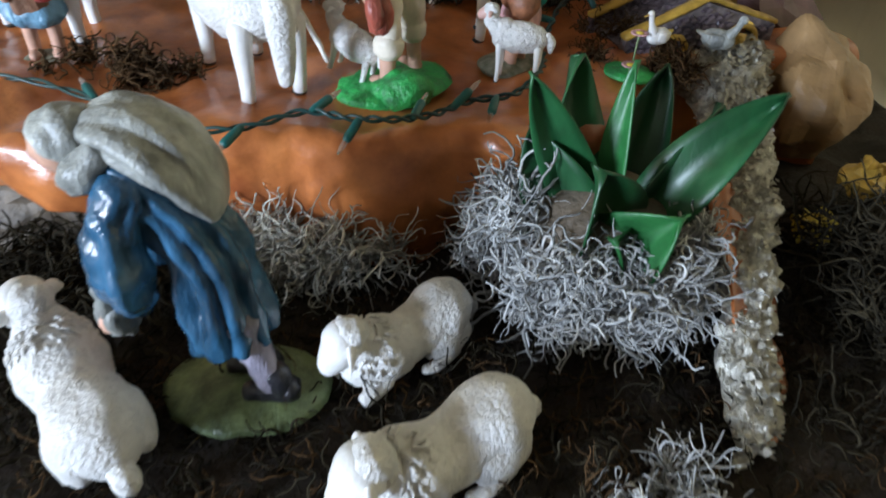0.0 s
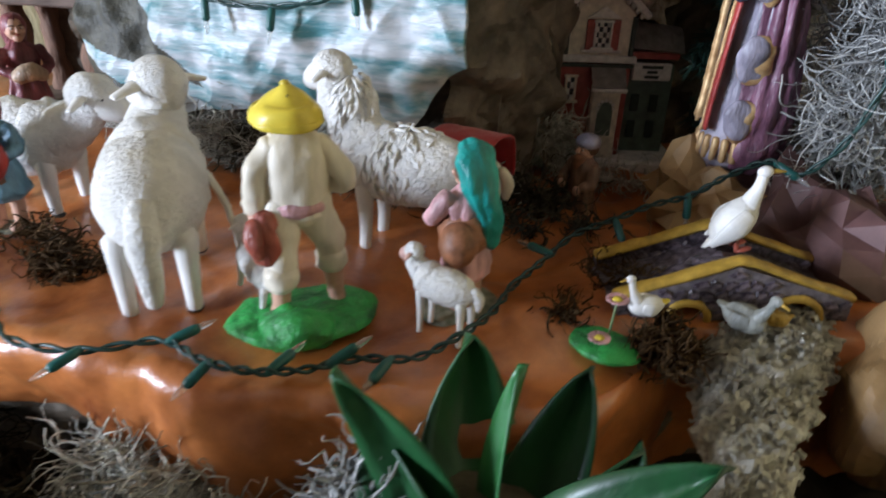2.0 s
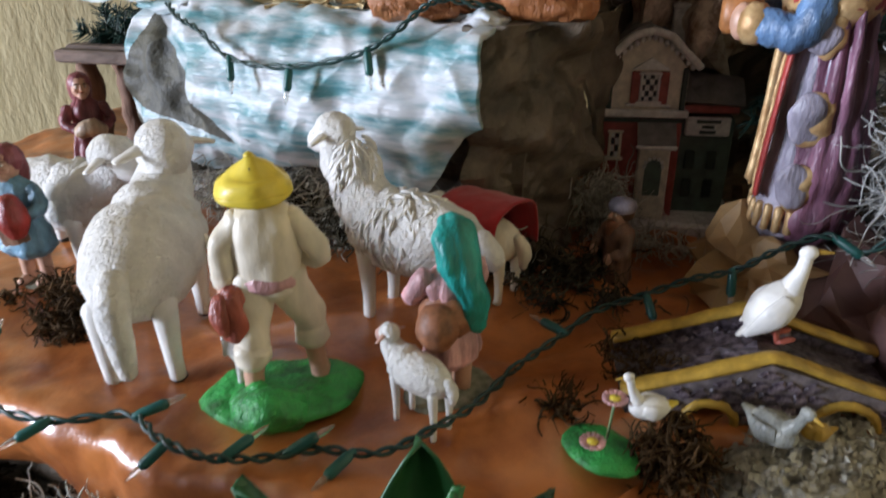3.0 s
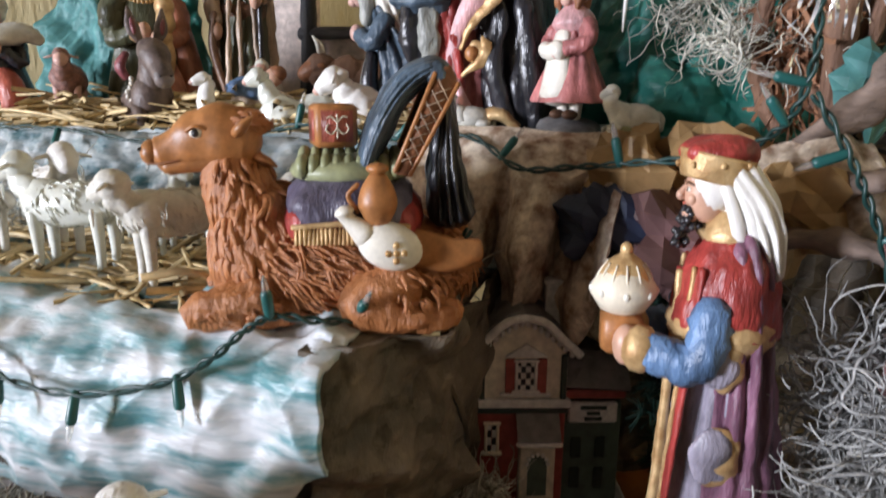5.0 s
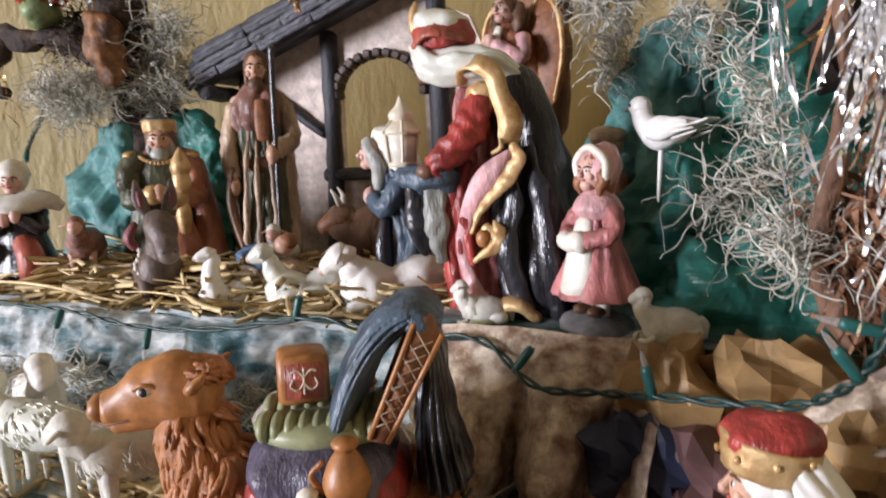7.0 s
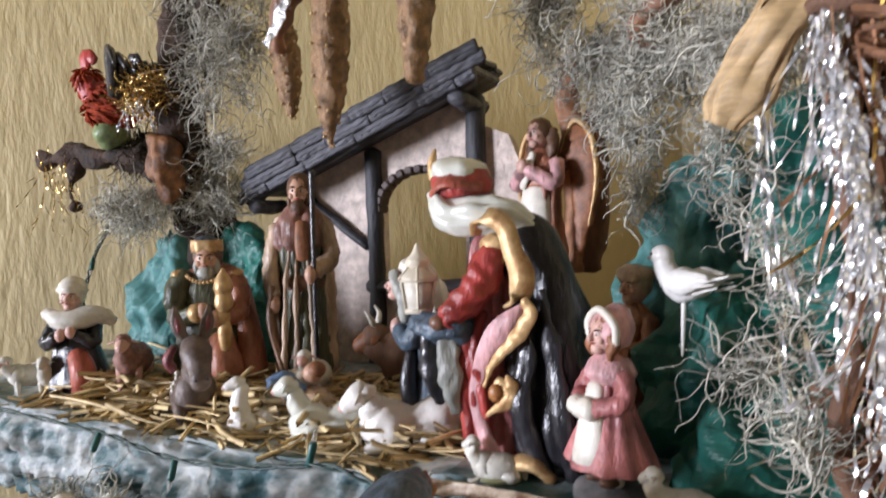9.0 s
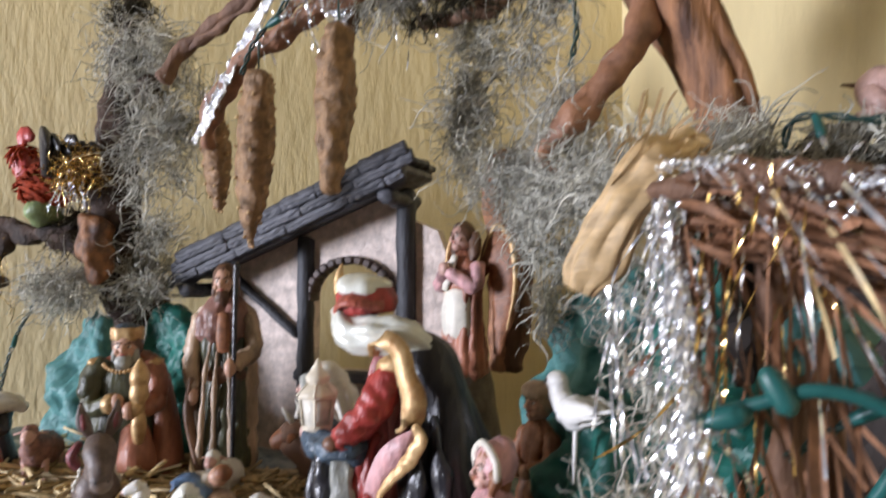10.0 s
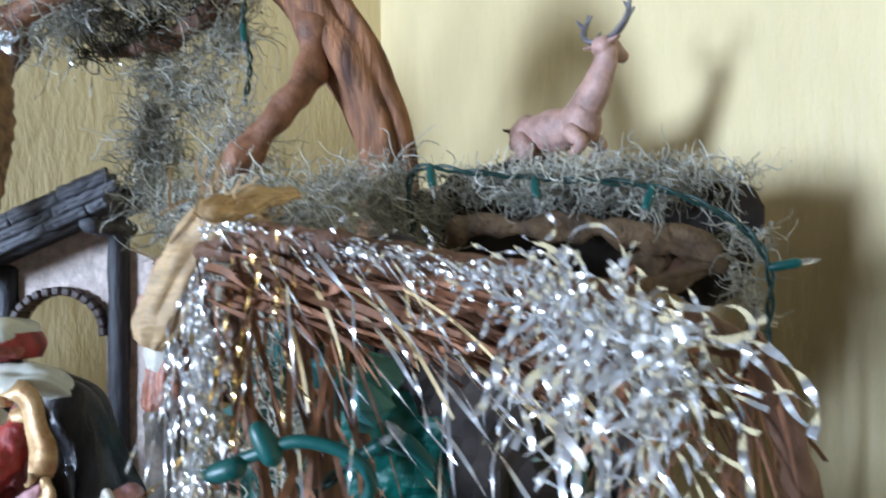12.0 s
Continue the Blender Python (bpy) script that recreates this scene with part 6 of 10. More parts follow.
s.tube([(0, 0.0, 0.112), (0, 0.0, 0.117), (0, 0.0, 0.122)], [0.0122, 0.0126, 0.0122], gold, n=30, res=3, pleat=(8, 0.10), cap=False)
s.ball((0, 0.0, 0.117), (0.0118, 0.0118, 0.0085), slate_blue, n=16, m=8, rough=(150, 0.002))
for k in range(15):
    a = radians(200 + k * 10)
    s.ball((0.017 * math.cos(a), -0.004 + 0.015 * math.sin(a), 0.088 + 0.007 * math.cos(a) ** 2), 0.0017, gold, n=6, m=5)
for x in (-1, 1):
    s.tube([(x * 0.017, -0.004, 0.092), (x * 0.025, -0.006, 0.082), (x * 0.026, -0.010, 0.068)], [0.009, 0.009, 0.008], king_olive if x < 0 else rust, n=14, res=5, rough=(200, 0.002), pleat=(5, 0.08))
    s.ball((x * 0.022, -0.004, 0.094), (0.007, 0.008, 0.004), gold, n=14, m=8, rough=(300, 0.002))
arm(s, [(-0.022, -0.004, 0.082), (-0.024, -0.014, 0.060), (-0.006, -0.024, 0.064)], 0.0075, king_olive, skin, gold)
arm(s, [(0.022, -0.004, 0.082), (0.026, -0.014, 0.062), (0.014, -0.024, 0.060)], 0.0075, rust, skin, gold)
s.tube([(0.016, -0.026, 0.034), (0.016, -0.026, 0.048), (0.016, -0.026, 0.062), (0.016, -0.026, 0.070), (0.016, -0.026, 0.082)], [0.004, 0.006, 0.0035, 0.0075, 0.006], gold, n=14, res=4)
s.tube([(0.016, -0.026, 0.078), (0.016, -0.026, 0.084), (0.016, -0.026, 0.091), (0.016, -0.026, 0.099)], [0.0062, 0.0078, 0.0060, 0.0012], gold, n=14, res=4)
s.make("king_figurine", (-0.346, 0.874, H + 0.001), 38, scale=1.19, label="kneeling bearded king figurine with a gold crown and chalice", category="figurine")

# standing bearded man with a staff
s = Sculpt()
robe(s, 0.150, (0.030, 0.024), (0.024, 0.018), (0.026, 0.017), king_olive, 12, 0.07)
s.tube([(0, 0.008, 0.002), (0, 0.010, 0.05), (0, 0.007, 0.11), (0, 0.003, 0.150), (0, 0, 0.158)], [(0.034, 0.020), (0.034, 0.018), (0.031, 0.016), (0.028, 0.015), (0.012, 0.010)], robe_tan, n=80, res=10, pleat=(11, 0.12), rough=(90, 0.004))
s.tube([(0, 0.001, 0.128), (0, 0.001, 0.142), (0, 0.001, 0.153), (0, 0, 0.163)], [(0.031, 0.022), (0.029, 0.021), (0.024, 0.018), (0.014, 0.013)], russet, n=60, res=8, pleat=(9, 0.14), rough=(90, 0.003))
for k, x in enumerate((-0.016, -0.004, 0.013)):
    s.tube([(x * 0.6, -0.016, 0.125), (x * 0.9, -0.021, 0.09), (x * 1.05, -0.022, 0.05), (x * 1.2, -0.023, 0.004)], [(0.0012, 0.001), (0.0022, 0.0018), (0.0026, 0.002), (0.004, 0.003)], robe_tan, n=10, res=8, rough=(90, 0.002), seed=k)
s.tube([(0.004, -0.018, 0.148), (0.005, -0.022, 0.128), (0.005, -0.021, 0.115)], [(0.006, 0.004), (0.0075, 0.004), (0.006, 0.003)], hair_auburn, n=12, res=4, pleat=(4, 0.1))
s.tube([(0, 0, 0.090), (0, 0, 0.096)], [(0.0262, 0.0205), (0.026, 0.020)], hair_brown, n=24, res=2)
head(s, (0, -0.002, 0.176), 0.0150, skin, hair_brown, beard=hair_brown, style="long")
arm(s, [(-0.026, 0, 0.143), (-0.034, -0.004, 0.110), (-0.030, -0.012, 0.082)], 0.0092, robe_tan, skin)
arm(s, [(0.026, 0, 0.143), (0.034, -0.008, 0.116), (0.020, -0.024, 0.105)], 0.0092, robe_tan, skin)
s.tube([(-0.030, -0.012, 0.090), (-0.034, -0.012, 0.060), (-0.026, -0.016, 0.030), (-0.016, -0.022, 0.006)], [(0.004, 0.008), (0.005, 0.010), (0.004, 0.009), (0.004, 0.006)], robe_brown, n=12, res=5)
s.tube([(0.018, -0.028, 0.002), (0.019, -0.029, 0.10), (0.020, -0.030, 0.178), (0.021, -0.030, 0.192)], [0.0022, 0.0025, 0.003, 0.0042], charcoal, n=8, res=4)
s.v = [(x * 0.84, y * 0.95, z) for x, y, z in s.v]
s.make("bearded_man_figurine", (-0.266, 0.922, H + 0.003), 30, scale=1.06, label="standing bearded man figurine in tan and brown with a dark staff", category="figurine")

# cradle with the infant
s = Sculpt()
s.tube([(-0.030, 0, 0.012), (-0.012, 0, 0.010), (0.012, 0, 0.010), (0.030, 0, 0.012)], [(0.010, 0.008), (0.017, 0.013), (0.017, 0.013), (0.010, 0.008)], robe_tan, n=20, res=4, rough=(140, 0.004))
s.tube([(-0.024, -0.008, 0.024), (-0.008, -0.012, 0.026), (0.010, -0.012, 0.020)], [(0.010, 0.007), (0.014, 0.008), (0.010, 0.006)], mid_blue, n=18, res=4, pleat=(6, 0.09))
s.tube([(-0.016, 0, 0.026), (0.004, 0, 0.028)], [(0.008, 0.007), (0.009, 0.007)], ivory, n=14, res=3)
s.ball((0.014, 0, 0.034), (0.008, 0.008, 0.008), skin, n=12, m=10)
s.ball((0.017, 0.002, 0.037), (0.008, 0.008, 0.007), hair_auburn, n=12, m=8)
s.make("cradle_figurine", (-0.190, 0.832, H + 0.003), -12, label="small cradle figurine with a swaddled infant and a blue cloth", category="figurine")

# brown ox
s = Sculpt()
sheep(s, 0.085, bark, hair_auburn, legs="lie", head_up=0.20, seed=22, ridged=False, tail=0, detail=22, fat=1.1)
for x in (-1, 1):
    s.tube([(x * 0.009, -0.045, 0.052), (x * 0.017, -0.046, 0.058), (x * 0.018, -0.050, 0.064)], [0.0028, 0.0022, 0.0008], ivory, n=7, res=3)
s.make("ox_figurine", (-0.140, 0.955, H + 0.003), -66, scale=1.15, label="reddish brown ox figurine lying by the stable", category="figurine")

# kneeling woman with the white veil
s = Sculpt()
s.tube([(0, 0.010, 0), (0, 0.012, 0.018), (0, 0.006, 0.050), (0, -0.008, 0.076), (0, -0.018, 0.093)], [(0.026, 0.030), (0.026, 0.030), (0.022, 0.020), (0.020, 0.016), (0.011, 0.010)], slate_blue, n=80, res=10, pleat=(9, 0.15), rough=(90, 0.004))
s.tube([(0.012, -0.018, 0.002), (0.014, -0.022, 0.03), (0.010, -0.020, 0.055)], [(0.008, 0.007), (0.009, 0.007), (0.006, 0.005)], charcoal, n=16, res=6, pleat=(5, 0.14))
s.tube([(-0.008, -0.024, 0.0), (-0.010, -0.028, 0.03), (-0.006, -0.022, 0.06)], [(0.010, 0.006), (0.010, 0.006), (0.006, 0.004)], grey_cloth, n=18, res=6, pleat=(5, 0.15))
head(s, (0, -0.030, 0.106), 0.0118, skin_pink, None)
s.tube([(0, -0.027, 0.1215), (0, -0.018, 0.117), (0, -0.010, 0.104), (0, -0.002, 0.088), (0, 0.004, 0.072)], [(0.008, 0.006), (0.0145, 0.0105), (0.0165, 0.0130), (0.018, 0.012), (0.020, 0.007)], ivory, n=44, res=8, pleat=(8, 0.10), rough=(120, 0.002))
for x in (-1, 1):
    s.tube([(x * 0.007, -0.034, 0.117), (x * 0.0125, -0.030, 0.108), (x * 0.0125, -0.024, 0.094), (x * 0.010, -0.024, 0.080)], [(0.002, 0.004), (0.003, 0.005), (0.004, 0.006), (0.005, 0.005)], grey_cloth, n=12, res=6, rough=(120, 0.002))
s.tube([(0, 0.006, 0.086), (0, 0.016, 0.066), (0, 0.022, 0.036), (0, 0.024, 0.006)], [(0.018, 0.010), (0.022, 0.012), (0.025, 0.013), (0.027, 0.013)], slate_blue, n=60, res=8, pleat=(9, 0.14), rough=(90, 0.003))
arm(s, [(-0.018, -0.006, 0.082), (-0.020, -0.018, 0.064), (-0.006, -0.030, 0.070)], 0.0078, slate_blue, skin_pink)
arm(s, [(0.018, -0.006, 0.082), (0.020, -0.018, 0.064), (0.006, -0.030, 0.070)], 0.0078, slate_blue, skin_pink)
s.make("kneeling_woman_figurine", (-0.078, 0.868, H + 0.002), -74, label="kneeling woman figurine with a white veil and slate blue robe", category="figurine")

# standing dark king with the black cape and turban, turned towards the stable
s = Sculpt()
s.tube([(0.004, 0, 0), (0.002, 0, 0.05), (-0.002, 0, 0.10), (0.0, 0.0, 0.135), (0.002, 0, 0.152)], [(0.024, 0.024), (0.020, 0.021), (0.018, 0.018), (0.018, 0.017), (0.010, 0.010)], rose, n=84, res=10, pleat=(9, 0.16), rough=(90, 0.003), seed=3.0)
for x, y, m in ((-0.016, -0.014, red), (-0.008, -0.022, rose), (-0.022, -0.004, red)):
    s.tube([(x + 0.006, y * 0.7, 0.092), (x, y, 0.06), (x - 0.002, y * 1.1, 0.03), (x + 0.002, y, 0.001)], [(0.004, 0.004), (0.006, 0.005), (0.0055, 0.005), (0.007, 0.006)], m, n=16, res=8, pleat=(4, 0.12), rough=(120, 0.002))
# cape, falling wide at his back
s.tube([(0.034, 0.004, 0.0), (0.036, 0.004, 0.016), (0.034, 0.004, 0.05), (0.031, 0.003, 0.085), (0.024, 0.002, 0.115), (0.015, 0.0, 0.142), (0.006, 0.0, 0.160)], [(0.027, 0.030), (0.029, 0.031), (0.030, 0.029), (0.027, 0.025), (0.023, 0.022), (0.021, 0.020), (0.010, 0.010)], charcoal, n=110, res=10, pleat=(5, 0.13), rough=(34, 0.006), seed=5.0)
for k, (x, w) in enumerate(((0.034, 0.0065), (0.052, 0.006))):
    s.tube([(x - 0.014, -0.022, 0.112), (x - 0.006, -0.027, 0.075), (x - 0.008 + 0.006 * (k % 2), -0.030, 0.04), (x + 0.004, -0.026, 0.003)], [(0.002, 0.003), (w, 0.004), (w * 1.1, 0.004), (w, 0.004)], charcoal, n=14, res=8, rough=(80, 0.003), seed=k)
s.ribbon([(-0.006, -0.022, 0.146), (-0.001, -0.027, 0.154), (0.008, -0.029, 0.157), (0.018, -0.029, 0.150), (0.023, -0.030, 0.136), (0.029, -0.031, 0.123), (0.027, -0.031, 0.110), (0.017, -0.030, 0.103)], [0.006, 0.010, 0.012, 0.012, 0.012, 0.015, 0.013, 0.004], 0.0022, gold, across=(0.7, 0.25, 0.5), res=10)
s.ribbon([(0.029, -0.031, 0.104), (0.023, -0.032, 0.095), (0.014, -0.032, 0.085), (0.005, -0.032, 0.073), (-0.001, -0.031, 0.060), (-0.004, -0.031, 0.046), (-0.001, -0.031, 0.030), (0.006, -0.031, 0.014), (0.014, -0.030, 0.004)], [0.004, 0.015, 0.019, 0.014, 0.010, 0.008, 0.008, 0.010, 0.012], 0.0020, pink, across=(0.9, 0.2, 0.25), res=10)
s.tube([(0.031, -0.032, 0.108), (0.034, -0.033, 0.098), (0.027, -0.034, 0.087), (0.017, -0.034, 0.077), (0.008, -0.034, 0.066), (0.003, -0.033, 0.054)], [(0.0024, 0.0016), (0.0048, 0.002), (0.0050, 0.002), (0.0036, 0.0018), (0.0024, 0.0016), (0.0014, 0.001)], gold, n=18, res=9, rough=(150, 0.0015))
s.tube([(0.019, -0.0335, 0.062), (0.022, -0.034, 0.055), (0.019, -0.034, 0.046), (0.011, -0.033, 0.041), (0.004, -0.032, 0.036)], [(0.002, 0.0016), (0.0038, 0.002), (0.0040, 0.002), (0.003, 0.0018), (0.0014, 0.001)], gold, n=16, res=8, rough=(150, 0.0015))
for k, (x0, x1) in enumerate(((-0.010, -0.006), (-0.014, -0.012), (-0.006, 0.000))):
    s.tube([(x0 + 0.004, -0.024, 0.098), (x0, -0.028, 0.074), (x1, -0.028, 0.045), (x1 + 0.002, -0.027, 0.016)], [(0.0030, 0.003), (0.0044, 0.004), (0.0042, 0.004), (0.0036, 0.003)], red, n=16, res=9, rough=(120, 0.002), seed=k)
s.ball((0.014, -0.031, 0.052), (0.0068, 0.003, 0.0082), gold, n=18, m=12, rough=(120, 0.002))
s.ball((0.011, -0.0345, 0.051), (0.0045, 0.003, 0.0055), terracotta, n=12, m=8)
s.tube([(0.012, -0.028, 0.004), (0.030, -0.031, 0.010), (0.044, -0.028, 0.001)], [(0.004, 0.004), (0.006, 0.005), (0.003, 0.003)], gold, n=14, res=6, rough=(150, 0.002))
# shoulder piece, sleeve and drooping cuff
s.ball((0.008, -0.024, 0.140), (0.010, 0.006, 0.007), gold, n=18, m=10, rough=(300, 0.0015))
for k in range(7):
    s.tube([(0.0 + k * 0.0026, -0.027, 0.137), (-0.001 + k * 0.0027, -0.028, 0.129)], [0.0013, 0.0011], gold, n=6, res=2)
s.tube([(0.008, -0.024, 0.134), (0.002, -0.031, 0.118), (-0.006, -0.036, 0.106), (-0.018, -0.040, 0.096)], [0.010, 0.0105, 0.0098, 0.0075], red, n=26, res=9, rough=(140, 0.004), pleat=(5, 0.06))
s.ball((-0.023, -0.042, 0.093), (0.006, 0.005, 0.005), skin_dark, n=12, m=8)
s.tube([(-0.010, -0.030, 0.090), (-0.028, -0.032, 0.088), (-0.046, -0.026, 0.090)], [(0.009, 0.009), (0.012, 0.009), (0.009, 0.008)], slate_blue, n=24, res=8, pleat=(6, 0.14), rough=(120, 0.003))
s.tube([(-0.036, -0.030, 0.084), (-0.034, -0.032, 0.062), (-0.030, -0.030, 0.040)], [(0.007, 0.006), (0.009, 0.006), (0.004, 0.003)], charcoal, n=20, res=8, pleat=(5, 0.16), rough=(120, 0.003))
s.tube([(-0.022, -0.032, 0.084), (-0.020, -0.034, 0.060), (-0.018, -0.032, 0.036)], [(0.006, 0.006), (0.008, 0.006), (0.004, 0.003)], grey_cloth, n=20, res=8, pleat=(5, 0.16), rough=(120, 0.003))
# head, turban and trailing cloth
head(s, (-0.032, -0.004, 0.163), 0.0125, skin_dark, charcoal, yaw=-80)
s.tube([(-0.024, -0.002, 0.170), (-0.025, -0.002, 0.178), (-0.026, -0.002, 0.186)], [(0.0180, 0.0180), (0.0205, 0.0205), (0.0188, 0.0188)], red, n=30, res=5, rough=(90, 0.002), cap=False)
s.tube([(-0.044, -0.012, 0.172), (-0.026, -0.024, 0.180), (-0.006, -0.012, 0.176)], [(0.002, 0.004), (0.002, 0.005), (0.002, 0.004)], brick_red, n=10, res=6)
s.ball((-0.026, -0.002, 0.187), (0.0192, 0.0192, 0.0105), glass_white, n=26, m=12, rough=(90, 0.003))
s.tube([(-0.040, -0.008, 0.172), (-0.026, -0.018, 0.160), (-0.006, -0.016, 0.158), (0.012, -0.010, 0.156), (0.030, -0.006, 0.146)], [(0.007, 0.008), (0.012, 0.009), (0.0125, 0.011), (0.011, 0.011), (0.005, 0.005)], glass_white, n=36, res=9, pleat=(6, 0.14), rough=(80, 0.003), seed=8.0)
s.tube([(-0.043, -0.006, 0.184), (-0.045, -0.006, 0.194), (-0.043, -0.006, 0.203)], [0.005, 0.0035, 0.001], gold, n=10, res=4)
# six-sided lantern in his arms
LX, LY, LZ, K = -0.048, -0.024, 0.096, 0.80
s.tube([(LX, LY, LZ), (LX, LY, LZ + 0.004 * K)], [0.013 * K, 0.0135 * K], cream, n=6, res=1, cap=False)
s.tube([(LX, LY, LZ + 0.004 * K), (LX, LY, LZ + 0.026 * K)], [0.0118 * K, 0.0150 * K], ivory, n=6, res=1, cap=False)
for k in range(6):
    ca, sa = math.cos(k * math.pi / 3), math.sin(k * math.pi / 3)
    s.tube([(LX + 0.0122 * K * ca, LY + 0.0122 * K * sa, LZ + 0.004 * K), (LX + 0.0154 * K * ca, LY + 0.0154 * K * sa, LZ + 0.026 * K)], 0.0011, cream, n=6, res=1)
    s.tube([(LX + 0.0172 * K * ca, LY + 0.0172 * K * sa, LZ + 0.028 * K), (LX + 0.0085 * K * ca, LY + 0.0085 * K * sa, LZ + 0.037 * K)], 0.0012, cream, n=6, res=1)
s.tube([(LX, LY, LZ + 0.026 * K), (LX, LY, LZ + 0.030 * K), (LX, LY, LZ + 0.038 * K)], [0.0178 * K, 0.0168 * K, 0.0085 * K], cream, n=6, res=1, cap=False)
s.tube([(LX, LY, LZ + 0.038 * K), (LX, LY, LZ + 0.043 * K), (LX, LY, LZ + 0.049 * K), (LX, LY, LZ + 0.056 * K)], [0.009 * K, 0.0096 * K, 0.0045 * K, 0.0012], cream, n=12, res=4, pleat=(6, 0.08))
s.make("king_figurine", (0.006, 0.808, H + 0.002), 0, label="king figurine in a black cape and white turban carrying a lantern", category="figurine")

# girl in the pink dress
s = Sculpt()
s.ball((0, 0, 0.004), (0.024, 0.020, 0.011), grey_stone, n=24, m=10, rough=(70, 0.004))
for x in (-0.006, 0.006):
    s.tube([(x, -0.001, 0.014), (x, 0, 0.028)], [0.004, 0.0045], ivory, n=8, res=2)
    s.ball((x, -0.005, 0.016), (0.0045, 0.008, 0.0035), hair_brown, n=8, m=6)
s.tube([(0, 0, 0.024), (0, 0, 0.028), (0, 0, 0.054), (0, 0, 0.068), (0, 0, 0.084)], [(0.0265, 0.023), (0.0255, 0.022), (0.0150, 0.0125), (0.0110, 0.0095), (0.0075, 0.0065)], rose, n=80, res=8, pleat=(10, 0.10), cap=False)
s.ball((0, 0, 0.027), (0.022, 0.019, 0.003), ivory, n=20, m=6)
s.tube([(0, -0.012, 0.028), (0, -0.012, 0.05), (0, -0.009, 0.068)], [(0.014, 0.011), (0.010, 0.006), (0.006, 0.004)], ivory, n=20, res=4, pleat=(6, 0.06))
s.tube([(0, 0, 0.074), (0, 0, 0.080), (0, 0, 0.085)], [(0.0165, 0.013), (0.013, 0.011), (0.007, 0.007)], pink, n=26, res=3, pleat=(9, 0.06))
head(s, (0, -0.002, 0.0955), 0.0100, skin_pink, hair_auburn, style="long")
for x in (-1, 1):
    s.tube([(x * 0.0088, -0.003, 0.098), (x * 0.0098, -0.004, 0.090), (x * 0.0085, -0.005, 0.083)], [0.0030, 0.0034, 0.0016], hair_auburn, n=10, res=5, rough=(220, 0.002))
s.tube([(0, 0.000, 0.093), (0, 0.004, 0.102), (0, 0.007, 0.108)], [(0.0128, 0.0110), (0.0122, 0.0110), (0.0075, 0.0066)], pink, n=26, res=4, pleat=(10, 0.03))
s.tube([(-0.0118, -0.004, 0.092), (-0.0122, -0.005, 0.102), (0, -0.006, 0.1095), (0.0122, -0.005, 0.102), (0.0118, -0.004, 0.092)], 0.0022, ivory, n=8, res=5)
arm(s, [(-0.013, 0, 0.074), (-0.018, -0.005, 0.062), (-0.008, -0.015, 0.058)], 0.0056, rose, skin_pink)
arm(s, [(0.013, 0, 0.074), (0.018, -0.005, 0.062), (0.008, -0.015, 0.058)], 0.0056, rose, skin_pink)
s.tube([(-0.007, -0.017, 0.057), (0.007, -0.017, 0.057)], [0.006, 0.006], ivory, n=14, res=3, rough=(160, 0.002))
s.make("girl_figurine", (0.087, 0.775, H - 0.003), -38, label="girl figurine in a rose dress and bonnet on grey stone", category="figurine")

# praying angel
s = Sculpt()
s.tube([(0, 0.01, -0.10), (0, 0.01, -0.05), (0, 0, 0.0)], [(0.035, 0.03), (0.032, 0.028), (0.026, 0.024)], rock_dark, n=20, res=3, rough=(60, 0.008))
robe(s, 0.118, (0.026, 0.022), (0.020, 0.016), (0.021, 0.014), rust, 10, 0.08)
s.tube([(0, -0.006, 0.040), (0, -0.008, 0.060), (0, -0.006, 0.082)], [(0.018, 0.014), (0.018, 0.014), (0.015, 0.012)], ivory, n=26, res=4, pleat=(7, 0.10))
s.tube([(0, 0, 0.086), (0, 0, 0.104), (0, 0, 0.120)], [(0.023, 0.016), (0.022, 0.015), (0.010, 0.009)], rust, n=40, res=6, pleat=(6, 0.10))
s.tube([(0.004, -0.016, 0.118), (-0.002, -0.020, 0.100), (-0.010, -0.018, 0.084)], [(0.004, 0.003), (0.007, 0.003), (0.004, 0.002)], ivory, n=12, res=5)
head(s, (0, -0.003, 0.138), 0.0132, skin_pink, hair_brown, style="long")
for x in (-1, 1):
    s.tube([(x * 0.012, 0.004, 0.140), (x * 0.014, 0.002, 0.124), (x * 0.011, -0.002, 0.110)], [0.006, 0.0065, 0.003], hair_brown, n=10, res=4, rough=(180, 0.003))
    arm(s, [(x * 0.021, 0, 0.108), (x * 0.026, -0.010, 0.088), (x * 0.004, -0.024, 0.102)], 0.0075, pink, skin_pink)
    s.tube([(x * 0.008, 0.016, 0.100), (x * 0.024, 0.022, 0.134), (x * 0.037, 0.022, 0.116), (x * 0.039, 0.020, 0.070), (x * 0.030, 0.018, 0.020)], [(0.008, 0.003), (0.014, 0.004), (0.017, 0.004), (0.013, 0.003), (0.004, 0.002)], hair_auburn, n=18, res=7, pleat=(9, 0.14), rough=(160, 0.003))
    s.tube([(x * 0.010, 0.018, 0.116), (x * 0.024, 0.021, 0.149), (x * 0.046, 0.021, 0.134), (x * 0.053, 0.020, 0.090), (x * 0.044, 0.018, 0.045)], [0.002, 0.0026, 0.003, 0.0024, 0.001], gold, n=9, res=7, rough=(200, 0.001))
s.make("angel_figurine", (-0.040, 0.995, 1.200), -22, scale=0.90, label="praying angel figurine in rose and white with brown wings", category="figurine")

# carved brown bracket standing behind the angel
s = Sculpt()
